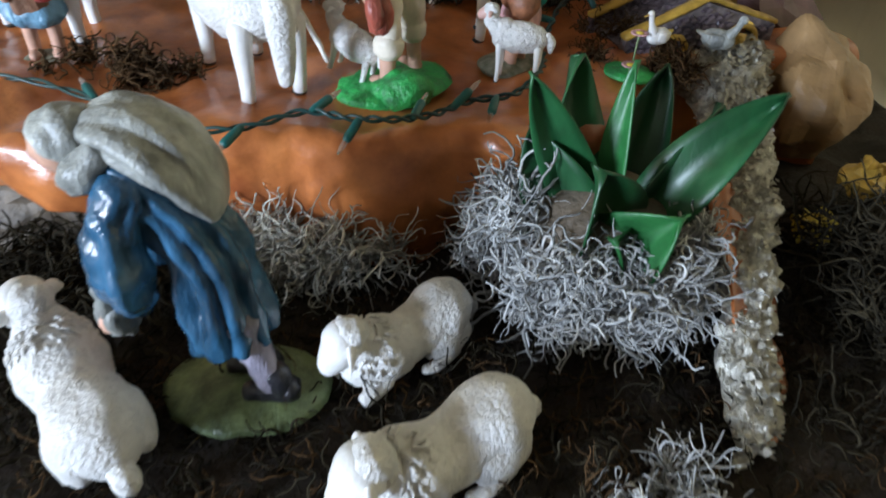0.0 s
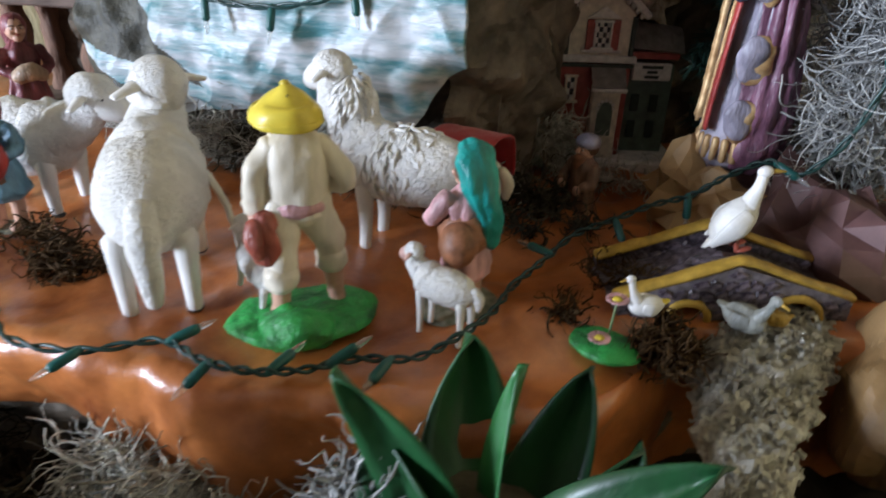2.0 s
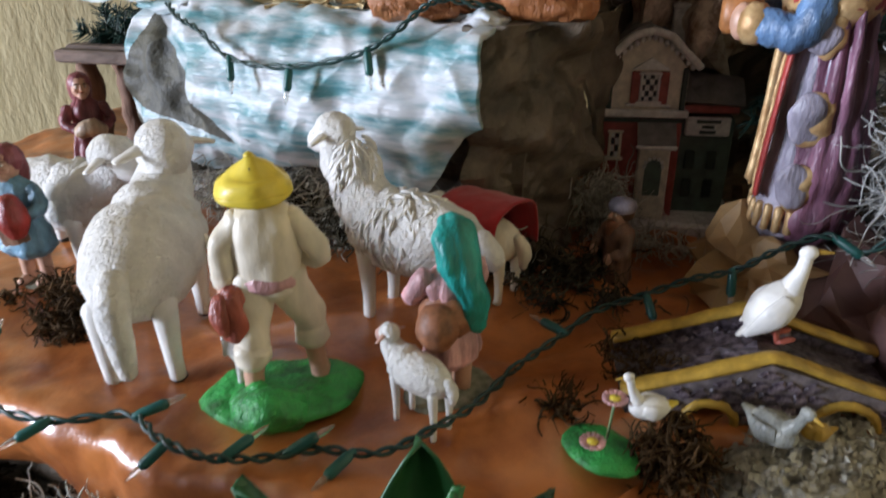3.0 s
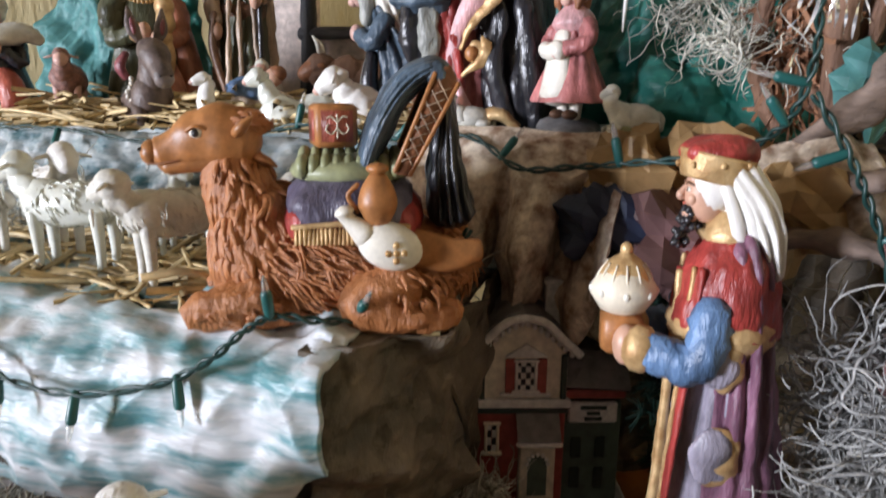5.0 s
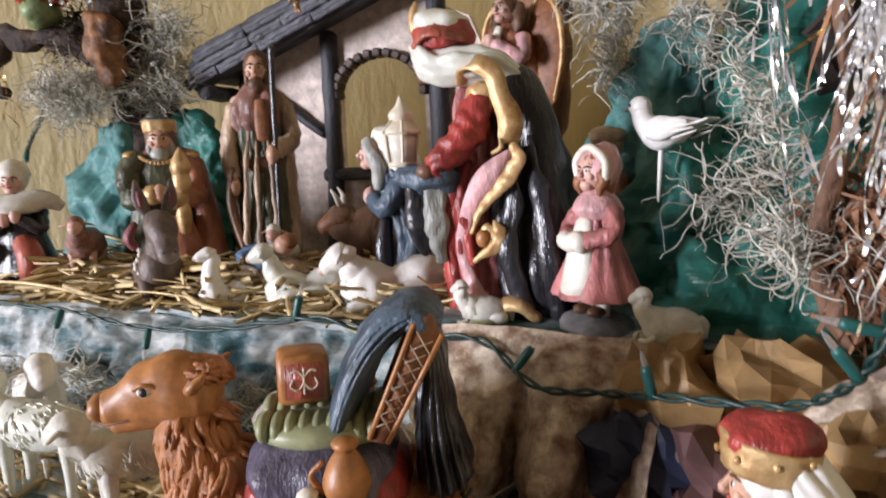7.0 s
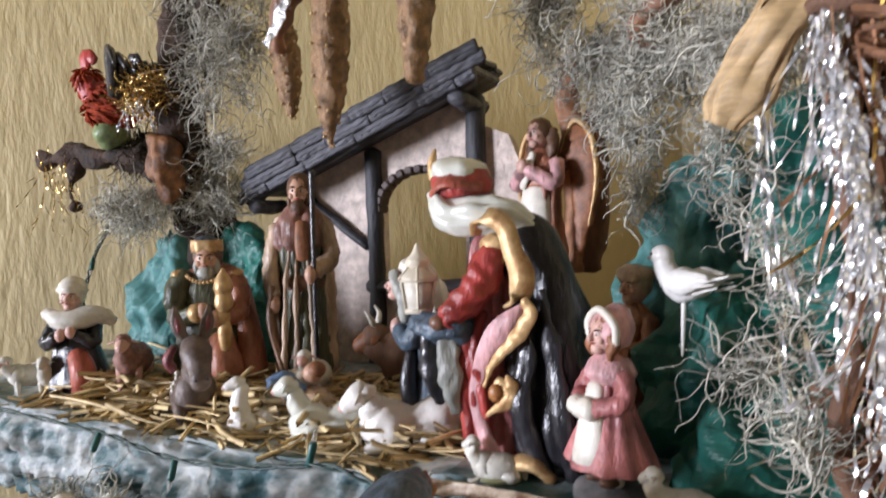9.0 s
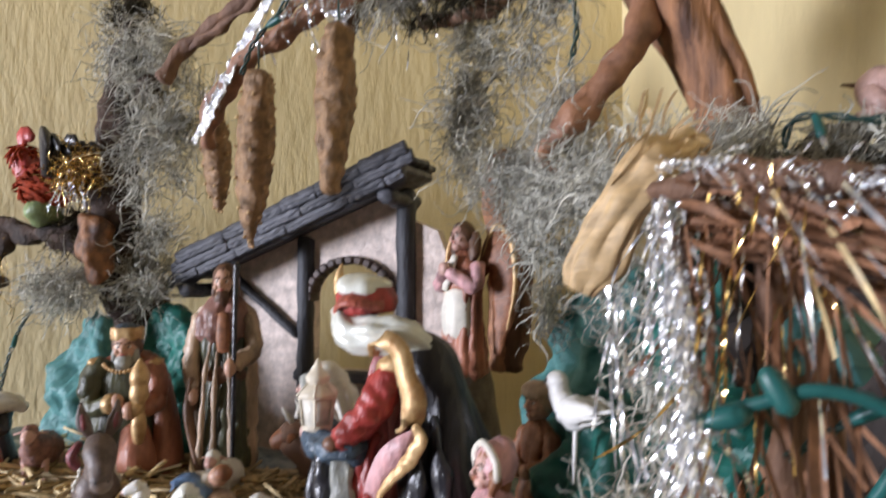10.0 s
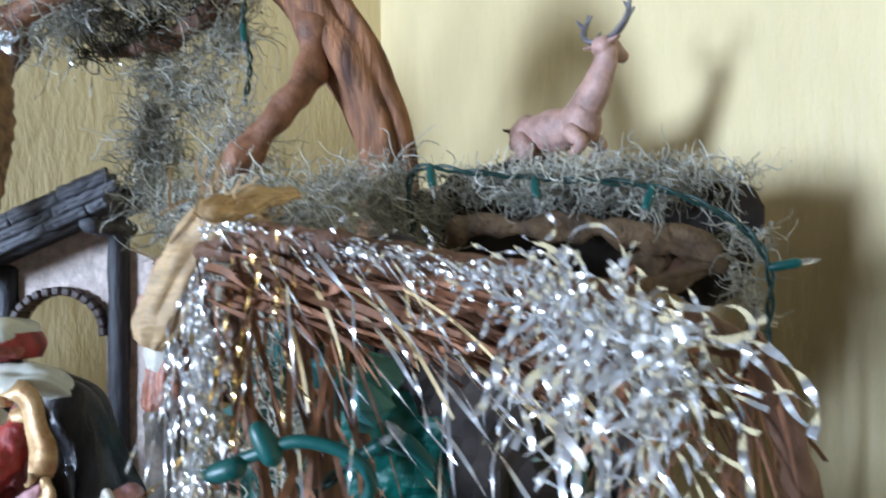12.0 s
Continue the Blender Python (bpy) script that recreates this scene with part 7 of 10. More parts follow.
s.tube([(-0.026, 1.050, 1.200), (-0.026, 1.048, 1.290), (-0.030, 1.045, 1.345), (-0.032, 1.042, 1.385), (-0.018, 1.040, 1.402), (0.002, 1.040, 1.394), (0.009, 1.040, 1.378), (0.002, 1.040, 1.368)], [(0.012, 0.010), (0.011, 0.009), (0.010, 0.009), (0.011, 0.009), (0.010, 0.009), (0.009, 0.008), (0.008, 0.007), (0.005, 0.005)], bark_strip, n=24, res=9, rough=(60, 0.004), pleat=(4, 0.10))
s.tube([(-0.020, 1.052, 1.200), (-0.010, 1.050, 1.260), (-0.006, 1.046, 1.330), (0.004, 1.044, 1.362)], [(0.016, 0.010), (0.015, 0.010), (0.012, 0.009), (0.006, 0.006)], bark, n=24, res=9, rough=(60, 0.005), pleat=(4, 0.12))
s.make("wooden_scroll", label="curled brown wooden scroll standing behind the angel", category="wood carving")

# boy behind the girl
s = Sculpt()
s.tube([(0, 0, -0.022), (0, 0, 0.004)], [(0.022, 0.020), (0.018, 0.016)], grey_stone, n=16, res=3, rough=(90, 0.003))
robe(s, 0.070, (0.018, 0.016), (0.014, 0.012), (0.016, 0.011), hair_auburn, 8, 0.07)
head(s, (0, 0, 0.084), 0.0115, skin, robe_tan)
s.ball((0, 0.002, 0.092), (0.014, 0.014, 0.008), robe_tan, n=16, m=8, rough=(140, 0.003))
arm(s, [(0.014, 0, 0.062), (0.018, -0.006, 0.046), (0.008, -0.014, 0.040)], 0.006, hair_auburn, skin)
arm(s, [(-0.014, 0, 0.062), (-0.018, -0.006, 0.046), (-0.008, -0.014, 0.040)], 0.006, hair_auburn, skin)
s.make("boy_figurine", (0.068, 0.900, H + 0.022), -30, label="small boy figurine in brown with a fur cap", category="figurine")

# seated shepherd at the ledge's end
s = Sculpt()
s.tube([(0, 0.004, 0), (0, 0.006, 0.020), (0, 0.002, 0.050), (0, 0, 0.072), (0, 0, 0.080)], [(0.026, 0.022), (0.026, 0.022), (0.019, 0.015), (0.018, 0.013), (0.008, 0.007)], charcoal, n=34, res=5, pleat=(7, 0.07))
s.tube([(0.012, -0.014, 0.0), (0.014, -0.018, 0.026), (0.006, -0.010, 0.040)], [0.010, 0.011, 0.009], brick_red, n=14, res=4)
head(s, (0, -0.002, 0.092), 0.0115, skin_pink, ivory)
s.tube([(0, 0.0, 0.098), (0, 0.001, 0.104)], [(0.0135, 0.013), (0.012, 0.012)], ivory, n=18, res=3, rough=(200, 0.002))
s.tube([(-0.020, -0.006, 0.078), (0.0, -0.016, 0.072), (0.026, -0.010, 0.076), (0.038, -0.008, 0.070)], [0.006, 0.0095, 0.0085, 0.005], terrier_white, n=12, res=4, rough=(180, 0.003))
arm(s, [(-0.017, 0, 0.068), (-0.021, -0.010, 0.052), (-0.008, -0.018, 0.058)], 0.0065, charcoal, skin_pink)
arm(s, [(0.017, 0, 0.068), (0.021, -0.010, 0.052), (0.010, -0.018, 0.060)], 0.0065, charcoal, skin_pink)
s.make("shepherd_figurine", (-0.464, 0.806, H - 0.006), 34, scale=1.08, label="seated shepherd figurine in dark clothes with a lamb over his arms", category="figurine")

# white bird on a pin
s = Sculpt()
s.tube([(0, -0.012, 0.001), (0, -0.002, 0.000), (0, 0.012, 0.002), (0, 0.022, 0.005)], [(0.0085, 0.0095), (0.0115, 0.0120), (0.0095, 0.0085), (0.005, 0.003)], white_gloss, n=28, res=8, rough=(160, 0.0012))
s.tube([(0, -0.011, 0.003), (0, -0.0165, 0.010), (0, -0.0185, 0.017)], [0.0090, 0.0076, 0.0070], white_gloss, n=20, res=6)
s.ball((0, -0.0195, 0.0195), (0.0074, 0.0084, 0.0074), white_gloss, n=20, m=14)
for x in (-1, 1):
    s.ball((x * 0.0062, -0.0235, 0.0205), 0.0015, hoof_black, n=8, m=6)
    s.tube([(x * 0.0105, -0.006, 0.003), (x * 0.0128, 0.006, 0.003), (x * 0.0088, 0.022, 0.006)], [(0.0028, 0.0065), (0.0030, 0.0085), (0.0014, 0.003)], white_gloss, n=14, res=6, rough=(220, 0.001))
    for k in range(4):
        s.tube([(x * (0.0150 - 0.001 * k), 0.002 + 0.004 * k, 0.006 - 0.0034 * k), (x * (0.0112 - 0.0006 * k), 0.024 + 0.002 * k, 0.007 - 0.0022 * k)], [0.0011, 0.0006], white_gloss, n=6, res=3)
s.tube([(0, -0.027, 0.0190), (0, -0.032, 0.0172)], [0.0024, 0.0008], grey_cloth, n=8, res=2)
for k in (-1, 0, 1):
    s.tube([(k * 0.003, 0.020, 0.004), (k * 0.006, 0.037, 0.008)], [(0.003, 0.0014), (0.0034, 0.0010)], white_gloss, n=8, res=2)
s.tube([(0, -0.002, -0.010), (0, -0.003, -0.030), (0, -0.004, -0.048)], [0.0019, 0.0016, 0.0008], white_gloss, n=10, res=3)
s.make("bird_ornament", (0.116, 0.837, 1.205), -116, scale=0.9, label="white bird ornament on a thin pin stuck in the moss", category="bird")

# ---- stag on the high ledge ----
s = Sculpt()
s.ball((0, 0.010, 0.030), (0.0165, 0.040, 0.0185), deer_pink, n=30, m=18, rough=(70, 0.002))
s.ball((0, 0.036, 0.029), (0.0165, 0.017, 0.0195), deer_pink, n=24, m=14, rough=(70, 0.002))
s.ball((0, -0.020, 0.033), (0.0155, 0.018, 0.0205), deer_pink, n=24, m=14, rough=(70, 0.002))
s.tube([(0, -0.022, 0.040), (0, -0.036, 0.058), (0, -0.044, 0.074), (0, -0.048, 0.086)], [(0.0135, 0.016), (0.0105, 0.013), (0.0085, 0.010), (0.0075, 0.009)], deer_pink, n=22, res=6, rough=(90, 0.0015))
s.tube([(0, 0.050, 0.036), (0, 0.066, 0.041)], [0.003, 0.001], bark, n=7, res=2)


def head_at(side, ahead, z):
    """A place on the stag's head, which looks back over its shoulder."""
    c, d = math.cos(radians(82)), math.sin(radians(82))
    return (side * c + ahead * d, -0.046 + side * d - ahead * c, z)


s.tube([head_at(0, -0.006, 0.088), head_at(0, 0.005, 0.089), head_at(0, 0.014, 0.086), head_at(0, 0.021, 0.083)], [0.0085, 0.0088, 0.0064, 0.005], deer_pink, n=16, res=5, rough=(90, 0.001))
for x in (-1, 1):
    s.tube([head_at(x * 0.006, -0.002, 0.090), head_at(x * 0.018, -0.005, 0.091)], [(0.0045, 0.002), (0.0025, 0.001)], deer_pink, n=8, res=3)
    s.tube([head_at(x * 0.004, 0.001, 0.095), head_at(x * 0.014, -0.002, 0.096), head_at(x * 0.022, -0.001, 0.103), head_at(x * 0.023, 0.002, 0.112), head_at(x * 0.017, 0.004, 0.120)], [(0.0032, 0.0022), (0.0036, 0.0022), (0.0032, 0.002), (0.0026, 0.0018), 0.0009], antler_grey, n=9, res=6)
    for q, tip in (((0.022, 0, 0.104), (0.028, 0.003, 0.112)), ((0.023, 0.001, 0.109), (0.029, -0.002, 0.119)), ((0.021, 0.003, 0.115), (0.023, 0.006, 0.123)), ((0.010, 0.0, 0.096), (0.009, 0.005, 0.104))):
        s.tube([head_at(x * q[0], q[1], q[2]), head_at(x * tip[0], tip[1], tip[2])], [0.0022, 0.0008], antler_grey, n=7, res=2)
    s.tube([(x * 0.011, -0.018, 0.024), (x * 0.014, -0.030, 0.012), (x * 0.013, -0.020, 0.004)], [0.0085, 0.0055, 0.0036], deer_pink, n=12, res=5)
    s.tube([(x * 0.012, 0.036, 0.024), (x * 0.017, 0.024, 0.012), (x * 0.015, 0.046, 0.006), (x * 0.014, 0.034, 0.002)], [0.0105, 0.0075, 0.0045, 0.0036], deer_pink, n=12, res=5)
s.make("stag_figurine", (0.316, 0.985, 1.396), 56, scale=0.92, label="unpainted pinkish stag figurine with grey antlers lying on moss", category="stag")


# ---- built ornaments: bridge, house, stable, plant, foil ----
def part(name, s, parent, label="", loc=(0, 0, 0), rz=0.0, smooth=False, rx=0.0, ry=0.0):
    return s.make(name, loc, rz, parent=parent, label=label, smooth=smooth, rx=rx, ry=ry)


def extrude(s, outline, y0, y1, material):
    """A flat shape given in x and z, given depth from y0 to y1."""
    n = len(outline)
    verts = [(x, y0, z) for x, z in outline] + [(x, y1, z) for x, z in outline]
    faces = [tuple(range(n)), tuple(reversed(range(n, 2 * n)))]
    faces += [(i, i + n, (i + 1) % n + n, (i + 1) % n) for i in range(n)]
    s.add(verts, faces, material)


def arc(cx, cz, r, a0, a1, k):
    return [(cx + r * math.cos(radians(a0 + (a1 - a0) * i / k)), cz + r * math.sin(radians(a0 + (a1 - a0) * i / k))) for i in range(k + 1)]


# bridge
bridge = group_root("bridge_model", (0.186, 0.514, 0.838), 22, "purple-grey carved stone bridge ornament with mustard yellow edges", "bridge")
ARCHES = ((-0.026, 0.011), (0.034, 0.014))
HALF = 0.066
side_outline = [(-HALF, 0), (-HALF, 0.013), (-0.002, 0.034), (HALF, 0.013), (HALF, 0)]
for cx, r in reversed(ARCHES):
    side_outline += arc(cx, 0.0, r, 0, 180, 12)
shared = []
for k in range(5):
    st = Sculpt()
    n = 6
    rr = [(0.0044 + 0.0012 * math.sin(k * 3 + j * 2.1)) for j in range(n)]
    ring = [(rr[j] * math.cos(j * math.pi / 3 + k) * 1.1, rr[j] * math.sin(j * math.pi / 3 + k) * 0.72) for j in range(n)]
    verts = [(x, 0, z) for x, z in ring] + [(x * 0.72, -0.0016, z * 0.72) for x, z in ring]
    faces = [(j, (j + 1) % n, n + (j + 1) % n, n + j) for j in range(n)] + [tuple(range(n, 2 * n))]
    st.add(verts, faces, bridge_stone)
    me = bpy.data.meshes.new("stone")
    me.from_pydata(st.v, [], st.f)
    me.materials.append(bridge_stone)
    shared.append(me)
for y0, y1, tag in ((-0.026, -0.019, "front"), (0.019, 0.026, "back")):
    s = Sculpt()
    extrude(s, side_outline, y0, y1, bridge_joint if tag == "front" else bridge_stone)
    side = part("side_wall", s, bridge)
    for face_y in ((y0 - 0.0002,) if tag == "front" else (y0 - 0.0002,)):
        for row in range(5):
            for col in range(18):
                x = -HALF + 0.004 + col * 0.0075 + (row % 2) * 0.0036
                z = 0.0042 + row * 0.0062
                top = 0.034 - 0.021 * abs(x) / HALF
                if z > top - 0.004 or abs(x) > HALF - 0.004 or any(math.hypot(x - cx, z) < r + 0.005 for cx, r in ARCHES):
                    continue
                ob = new("stone", shared[(row * 7 + col * 3) % 5])
                ob.parent = side
                ob.matrix_basis = pose(x, face_y, z, 0, (row * 37 + col * 53) % 40 - 20, 0)
    s = Sculpt()
    yc = (y0 + y1) / 2
    s.tube([(-HALF, yc, 0.0145), (-HALF * 0.5, yc, 0.0255), (-0.008, yc, 0.0345), (0.0, yc, 0.0365), (0.008, yc, 0.0345), (HALF * 0.5, yc, 0.0255), (HALF, yc, 0.0145)], [(0.0048, 0.0024)] * 7, mustard, n=10, res=3, rough=(240, 0.0012))
    part("coping", s, bridge, "mustard yellow painted coping", smooth=True)
    if tag == "front":
        for cx, r in ARCHES:
            s = Sculpt()
            s.tube([(cx + (r + 0.0012) * math.cos(radians(a)), y0 - 0.001, (r + 0.0012) * math.sin(radians(a))) for a in range(0, 181, 20)], [(0.0024, 0.0020)] * 10, mustard, n=8, res=2, rough=(260, 0.0008))
            part("arch_trim", s, bridge, "mustard yellow arch trim", smooth=True)
s = Sculpt()
s.sheet(lambda u, v: (-HALF + 2 * HALF * u, -0.019 + 0.038 * v, 0.027 - 0.020 * abs(2 * u - 1)), 24, 10, bridge_stone, 0.004, (180, 0.002), 2.0)
part("deck", s, bridge, "dark worn bridge deck")


def bird(s, L, body, beak, neck=0.0, tail=None, lean=0.0):
    s.ball((0, 0, L * 0.42), (L * 0.24, L * 0.42, L * 0.26), body, n=20, m=14, rot=(lean, 0, 0))
    s.tube([(0, -L * 0.22, L * 0.52), (0, -L * (0.36 + neck * 0.1), L * (0.72 + neck * 0.5)), (0, -L * (0.42 + neck * 0.15), L * (0.86 + neck))], [L * 0.16, L * 0.085, L * 0.085], body, n=12)
    s.ball((0, -L * (0.45 + neck * 0.15), L * (0.90 + neck)), (L * 0.09, L * 0.12, L * 0.10), body, n=12, m=9)
    s.tube([(0, -L * (0.54 + neck * 0.15), L * (0.89 + neck)), (0, -L * (0.70 + neck * 0.15), L * (0.85 + neck))], [L * 0.04, L * 0.015], beak, n=7, res=2)
    s.tube([(0, L * 0.30, L * 0.46), (0, L * 0.55, L * 0.52)], [(L * 0.16, L * 0.08), (L * 0.06, L * 0.03)], tail or body, n=12, res=3)
    for x in (-1, 1):
        s.tube([(x * L * 0.20, -L * 0.16, L * 0.46), (x * L * 0.25, L * 0.06, L * 0.44), (x * L * 0.14, L * 0.36, L * 0.50)], [(L * 0.05, L * 0.13), (L * 0.06, L * 0.17), (L * 0.02, L * 0.05)], body, n=12, res=4)


s = Sculpt()
s.ball((0, 0.002, 0.020), (0.0105, 0.0185, 0.0115), white_gloss, n=24, m=16, rot=(-42, 0, 0), rough=(200, 0.001))
s.tube([(0, -0.008, 0.030), (0, -0.014, 0.040), (0, -0.017, 0.048)], [0.0068, 0.0040, 0.0034], white_gloss, n=14, res=6)
s.ball((0, -0.018, 0.050), (0.0038, 0.0050, 0.0040), white_gloss, n=12, m=9)
s.tube([(0, -0.022, 0.050), (0, -0.030, 0.048)], [0.0018, 0.0007], mustard, n=7, res=2)
s.tube([(0, 0.012, 0.012), (0, 0.022, 0.004)], [(0.005, 0.003), (0.002, 0.001)], white_gloss, n=10, res=3)
for x in (-1, 1):
    s.tube([(x * 0.008, -0.006, 0.026), (x * 0.0108, 0.004, 0.019), (x * 0.006, 0.018, 0.008)], [(0.003, 0.006), (0.003, 0.0075), (0.0012, 0.002)], white_gloss, n=12, res=5)
for x in (-0.005, 0.005):
    s.tube([(x, 0.002, 0.012), (x, 0.002, 0.0)], [0.002, 0.0016], brick_red, n=7, res=2)
    s.ball((x, -0.002, 0.001), (0.0032, 0.006, 0.0014), brick_red, n=8, m=5)
s.make("goose_figurine", (0.194, 0.530, 0.864), 108, scale=0.9, rx=-14, label="white glazed goose figurine with red feet on the bridge", category="goose")
s = Sculpt()
bird(s, 0.022, white_gloss, mustard, neck=0.25, tail=yellow)
s.make("swan_figurine", (0.150, 0.447, 0.853), -60, label="tiny white swan figurine with a yellow tail", category="swan")
s = Sculpt()
bird(s, 0.028, grey_cloth, mustard, neck=0.1)
s.make("dove_figurine", (0.199, 0.469, 0.842), 60, label="small silvery grey dove figurine on the foil", category="dove", rx=0)
s = Sculpt()
bird(s, 0.016, mustard, brick_red, neck=0.0)
s.make("duckling_figurine", (0.216, 0.478, 0.845), -60, label="tiny yellow duckling figurine beside the bridge arch", category="duckling")

# lily pad with flowers
pad = group_root("flower_ornament", (0.133, 0.436, 0.838), 0, "green leaf-shaped ornament with two pale pink flowers", "ornament")
s = Sculpt()
s.ball((0, 0, 0.002), (0.021, 0.014, 0.004), green_paint, n=24, m=8, rough=(90, 0.002), rot=(0, 0, -25))
part("leaf_base", s, pad, smooth=True)
for x, y, z in ((-0.002, -0.006, 0.009), (0.003, 0.006, 0.026)):
    s = Sculpt()
    s.tube([(x * 0.5, y * 0.5, 0.002), (x, y, z)], 0.0007, olive_paint, n=6, res=2)
    for k in range(14):
        a = k * 2 * math.pi / 14
        s.tube([(x, y, z), (x + 0.0055 * math.cos(a), y + 0.0055 * math.sin(a), z + 0.0015)], [(0.0008, 0.0006), (0.0014, 0.0006)], pink, n=6, res=2)
    s.ball((x, y, z + 0.0012), (0.0028, 0.0028, 0.0014), yellow, n=8, m=5)
    part("flower", s, pad, "pale pink flower", smooth=True)

# Victorian house
house = group_root("house_model", (0.070, 0.716, 0.843), 20, "small porcelain house with a cream gable and red ground floor", "house", scale=0.93)
hw, hd = 0.030, 0.026
s = Sculpt()
s.box((0, 0, 0.046), (2 * hw, 2 * hd, 0.092), house_red, bevel=0.001)
part("ground_floor_wall", s, house, "red porcelain wall")
s = Sculpt()
gable = [(-hw, 0.092), (hw, 0.092), (hw, 0.125), (0.014, 0.143), (0.0, 0.149), (-0.014, 0.143), (-hw, 0.125)]
extrude(s, gable, -hd, hd, house_cream)
part("upper_wall", s, house, "cream porcelain gable wall")
for k in (-1, 1):
    s = Sculpt()
    s.sheet(lambda u, v: (k * (0.0355 * u ** 0.8), -hd - 0.005 + (2 * hd + 0.008) * v, 0.156 - 0.026 * u ** 1.35), 10, 8, house_roof, 0.003, (160, 0.001), k)
    part("roof_slope", s, house, "grey snowy roof")
    s = Sculpt()
    s.tube([(0, -hd - 0.006, 0.154), (k * 0.013, -hd - 0.006, 0.1505), (k * 0.024, -hd - 0.006, 0.140), (k * 0.037, -hd - 0.006, 0.128)], [(0.0022, 0.003)] * 4, house_trim, n=8, res=4)
    part("barge_board", s, house, "snowy white gable edge", smooth=True)
    for j in range(8):
        s = Sculpt()
        u = (j + 0.5) / 8
        x = k * 0.034 * u
        s.ball((x, -hd - 0.0035, 0.150 - 0.024 * (abs(x) / 0.034) ** 1.35), (0.0019, 0.002, 0.0026), house_trim, n=8, m=6)
        part("scallop", s, house, smooth=True)
    s = Sculpt()
    s.box((k * (hw - 0.0025), -hd - 0.001, 0.110), (0.004, 0.003, 0.034), house_dark, bevel=0.0008)
    part("corner_post", s, house, "dark green worn corner post")
s = Sculpt()
s.box((0, -hd - 0.0012, 0.092), (2 * hw + 0.006, 0.006, 0.006), house_trim, bevel=0.001)
part("cornice", s, house, "snowy white cornice")
s = Sculpt()
s.box((0, -hd - 0.0016, 0.0865), (2 * hw + 0.003, 0.004, 0.003), house_dark, bevel=0.0006)
part("cornice_band", s, house, "dark green band")


def house_window(x, z, w, h, arched=False, frame_m=house_trim):
    s = Sculpt()
    for c, size in (((x, -hd - 0.0015, z + h / 2), (w + 0.004, 0.003, 0.002)), ((x, -hd - 0.002, z - h / 2), (w + 0.006, 0.004, 0.0022)), ((x - w / 2, -hd - 0.0015, z), (0.002, 0.003, h)), ((x + w / 2, -hd - 0.0015, z), (0.002, 0.003, h))):
        s.box(c, size, frame_m, bevel=0.0005)
    win_ob = part("window", s, house)
    nx, nz = (4, 5) if not arched else (2, 4)
    for i in range(nx):
        for j in range(nz):
            s = Sculpt()
            s.box((x - w / 2 + w * (i + 0.5) / nx, -hd - 0.0006, z - h / 2 + h * (j + 0.5) / nz), (w / nx * 0.9, 0.001, h / nz * 0.9), house_trim if (i + j) % 2 else charcoal)
            s.make("pane", parent=win_ob, smooth=False)
    return win_ob


house_window(0.002, 0.1115, 0.013, 0.022)
for k in (-1, 1):
    s = Sculpt()
    s.box((0.002 + k * 0.0105, -hd - 0.0012, 0.1115), (0.0068, 0.0024, 0.025), house_red, bevel=0.0006)
    part("shutter", s, house, "red shutter")
s = Sculpt()
extrude(s, [(-0.012, 0.1255), (0.016, 0.1255), (0.002, 0.1345)], -hd - 0.003, -hd, house_trim)
part("window_pediment", s, house, "snowy white carved pediment")
s = Sculpt()
s.box((0.002, -hd - 0.002, 0.0985), (0.034, 0.004, 0.002), house_trim, bevel=0.0006)
part("balcony_sill", s, house)
house_window(-0.020, 0.066, 0.008, 0.022, True, house_cream)
s = Sculpt()
s.box((0.0105, -hd - 0.005, 0.036), (0.024, 0.010, 0.072), house_cream, bevel=0.001)
part("porch", s, house, "cream porch with an arched door")
s = Sculpt()
s.sheet(lambda u, v: (-0.004 + 0.029 * u, -hd - 0.016 * v, 0.086 - 0.016 * v), 8, 6, house_roof, 0.002, (300, 0.001), 4.0)
part("awning", s, house, "grey awning with a snowy edge")
s = Sculpt()
s.tube([(-0.004, -hd - 0.0165, 0.069), (0.025, -hd - 0.0165, 0.069)], 0.0018, house_trim, n=8, res=4, rough=(400, 0.001))
part("awning_edge", s, house, smooth=True)
s = Sculpt()
extrude(s, [(0.004, 0.028), (0.017, 0.028)] + arc(0.0105, 0.052, 0.0065, 0, 180, 8), -hd - 0.0112, -hd - 0.0102, house_green)
part("porch_window", s, house, "green glazed arched window")
for a in range(0, 181, 30):
    s = Sculpt()
    s.box((0.0105 + 0.007 * math.cos(radians(a)), -hd - 0.0112, 0.052 + 0.007 * math.sin(radians(a))), (0.0028, 0.002, 0.0024), house_trim, rot=(0, -a, 0), bevel=0.0005)
    part("arch_block", s, house)
s = Sculpt()
s.box((0.024, 0.008, 0.150), (0.011, 0.010, 0.034), house_trim, bevel=0.001)
s.box((0.024, 0.008, 0.168), (0.014, 0.012, 0.004), house_trim, bevel=0.001)
part("chimney", s, house, "snow-topped white chimney")
# annex with a shop board
s = Sculpt()
s.box((0.051, 0.006, 0.043), (0.042, 0.040, 0.086), house_green, bevel=0.001)
part("annex_wall", s, house, "dull green annex wall")
s = Sculpt()
s.sheet(lambda u, v: (0.030 + 0.046 * u, -0.020 + 0.046 * v, 0.101 + 0.018 * math.sin(math.pi * v) - 0.004 * u), 10, 10, house_roof, 0.003, (160, 0.0015), 6.0)
part("annex_roof", s, house, "snowy grey annex roof")
s = Sculpt()
s.box((0.051, -0.0165, 0.094), (0.044, 0.006, 0.006), house_red, bevel=0.001)
part("annex_fascia", s, house, "dark red fascia")
s = Sculpt()
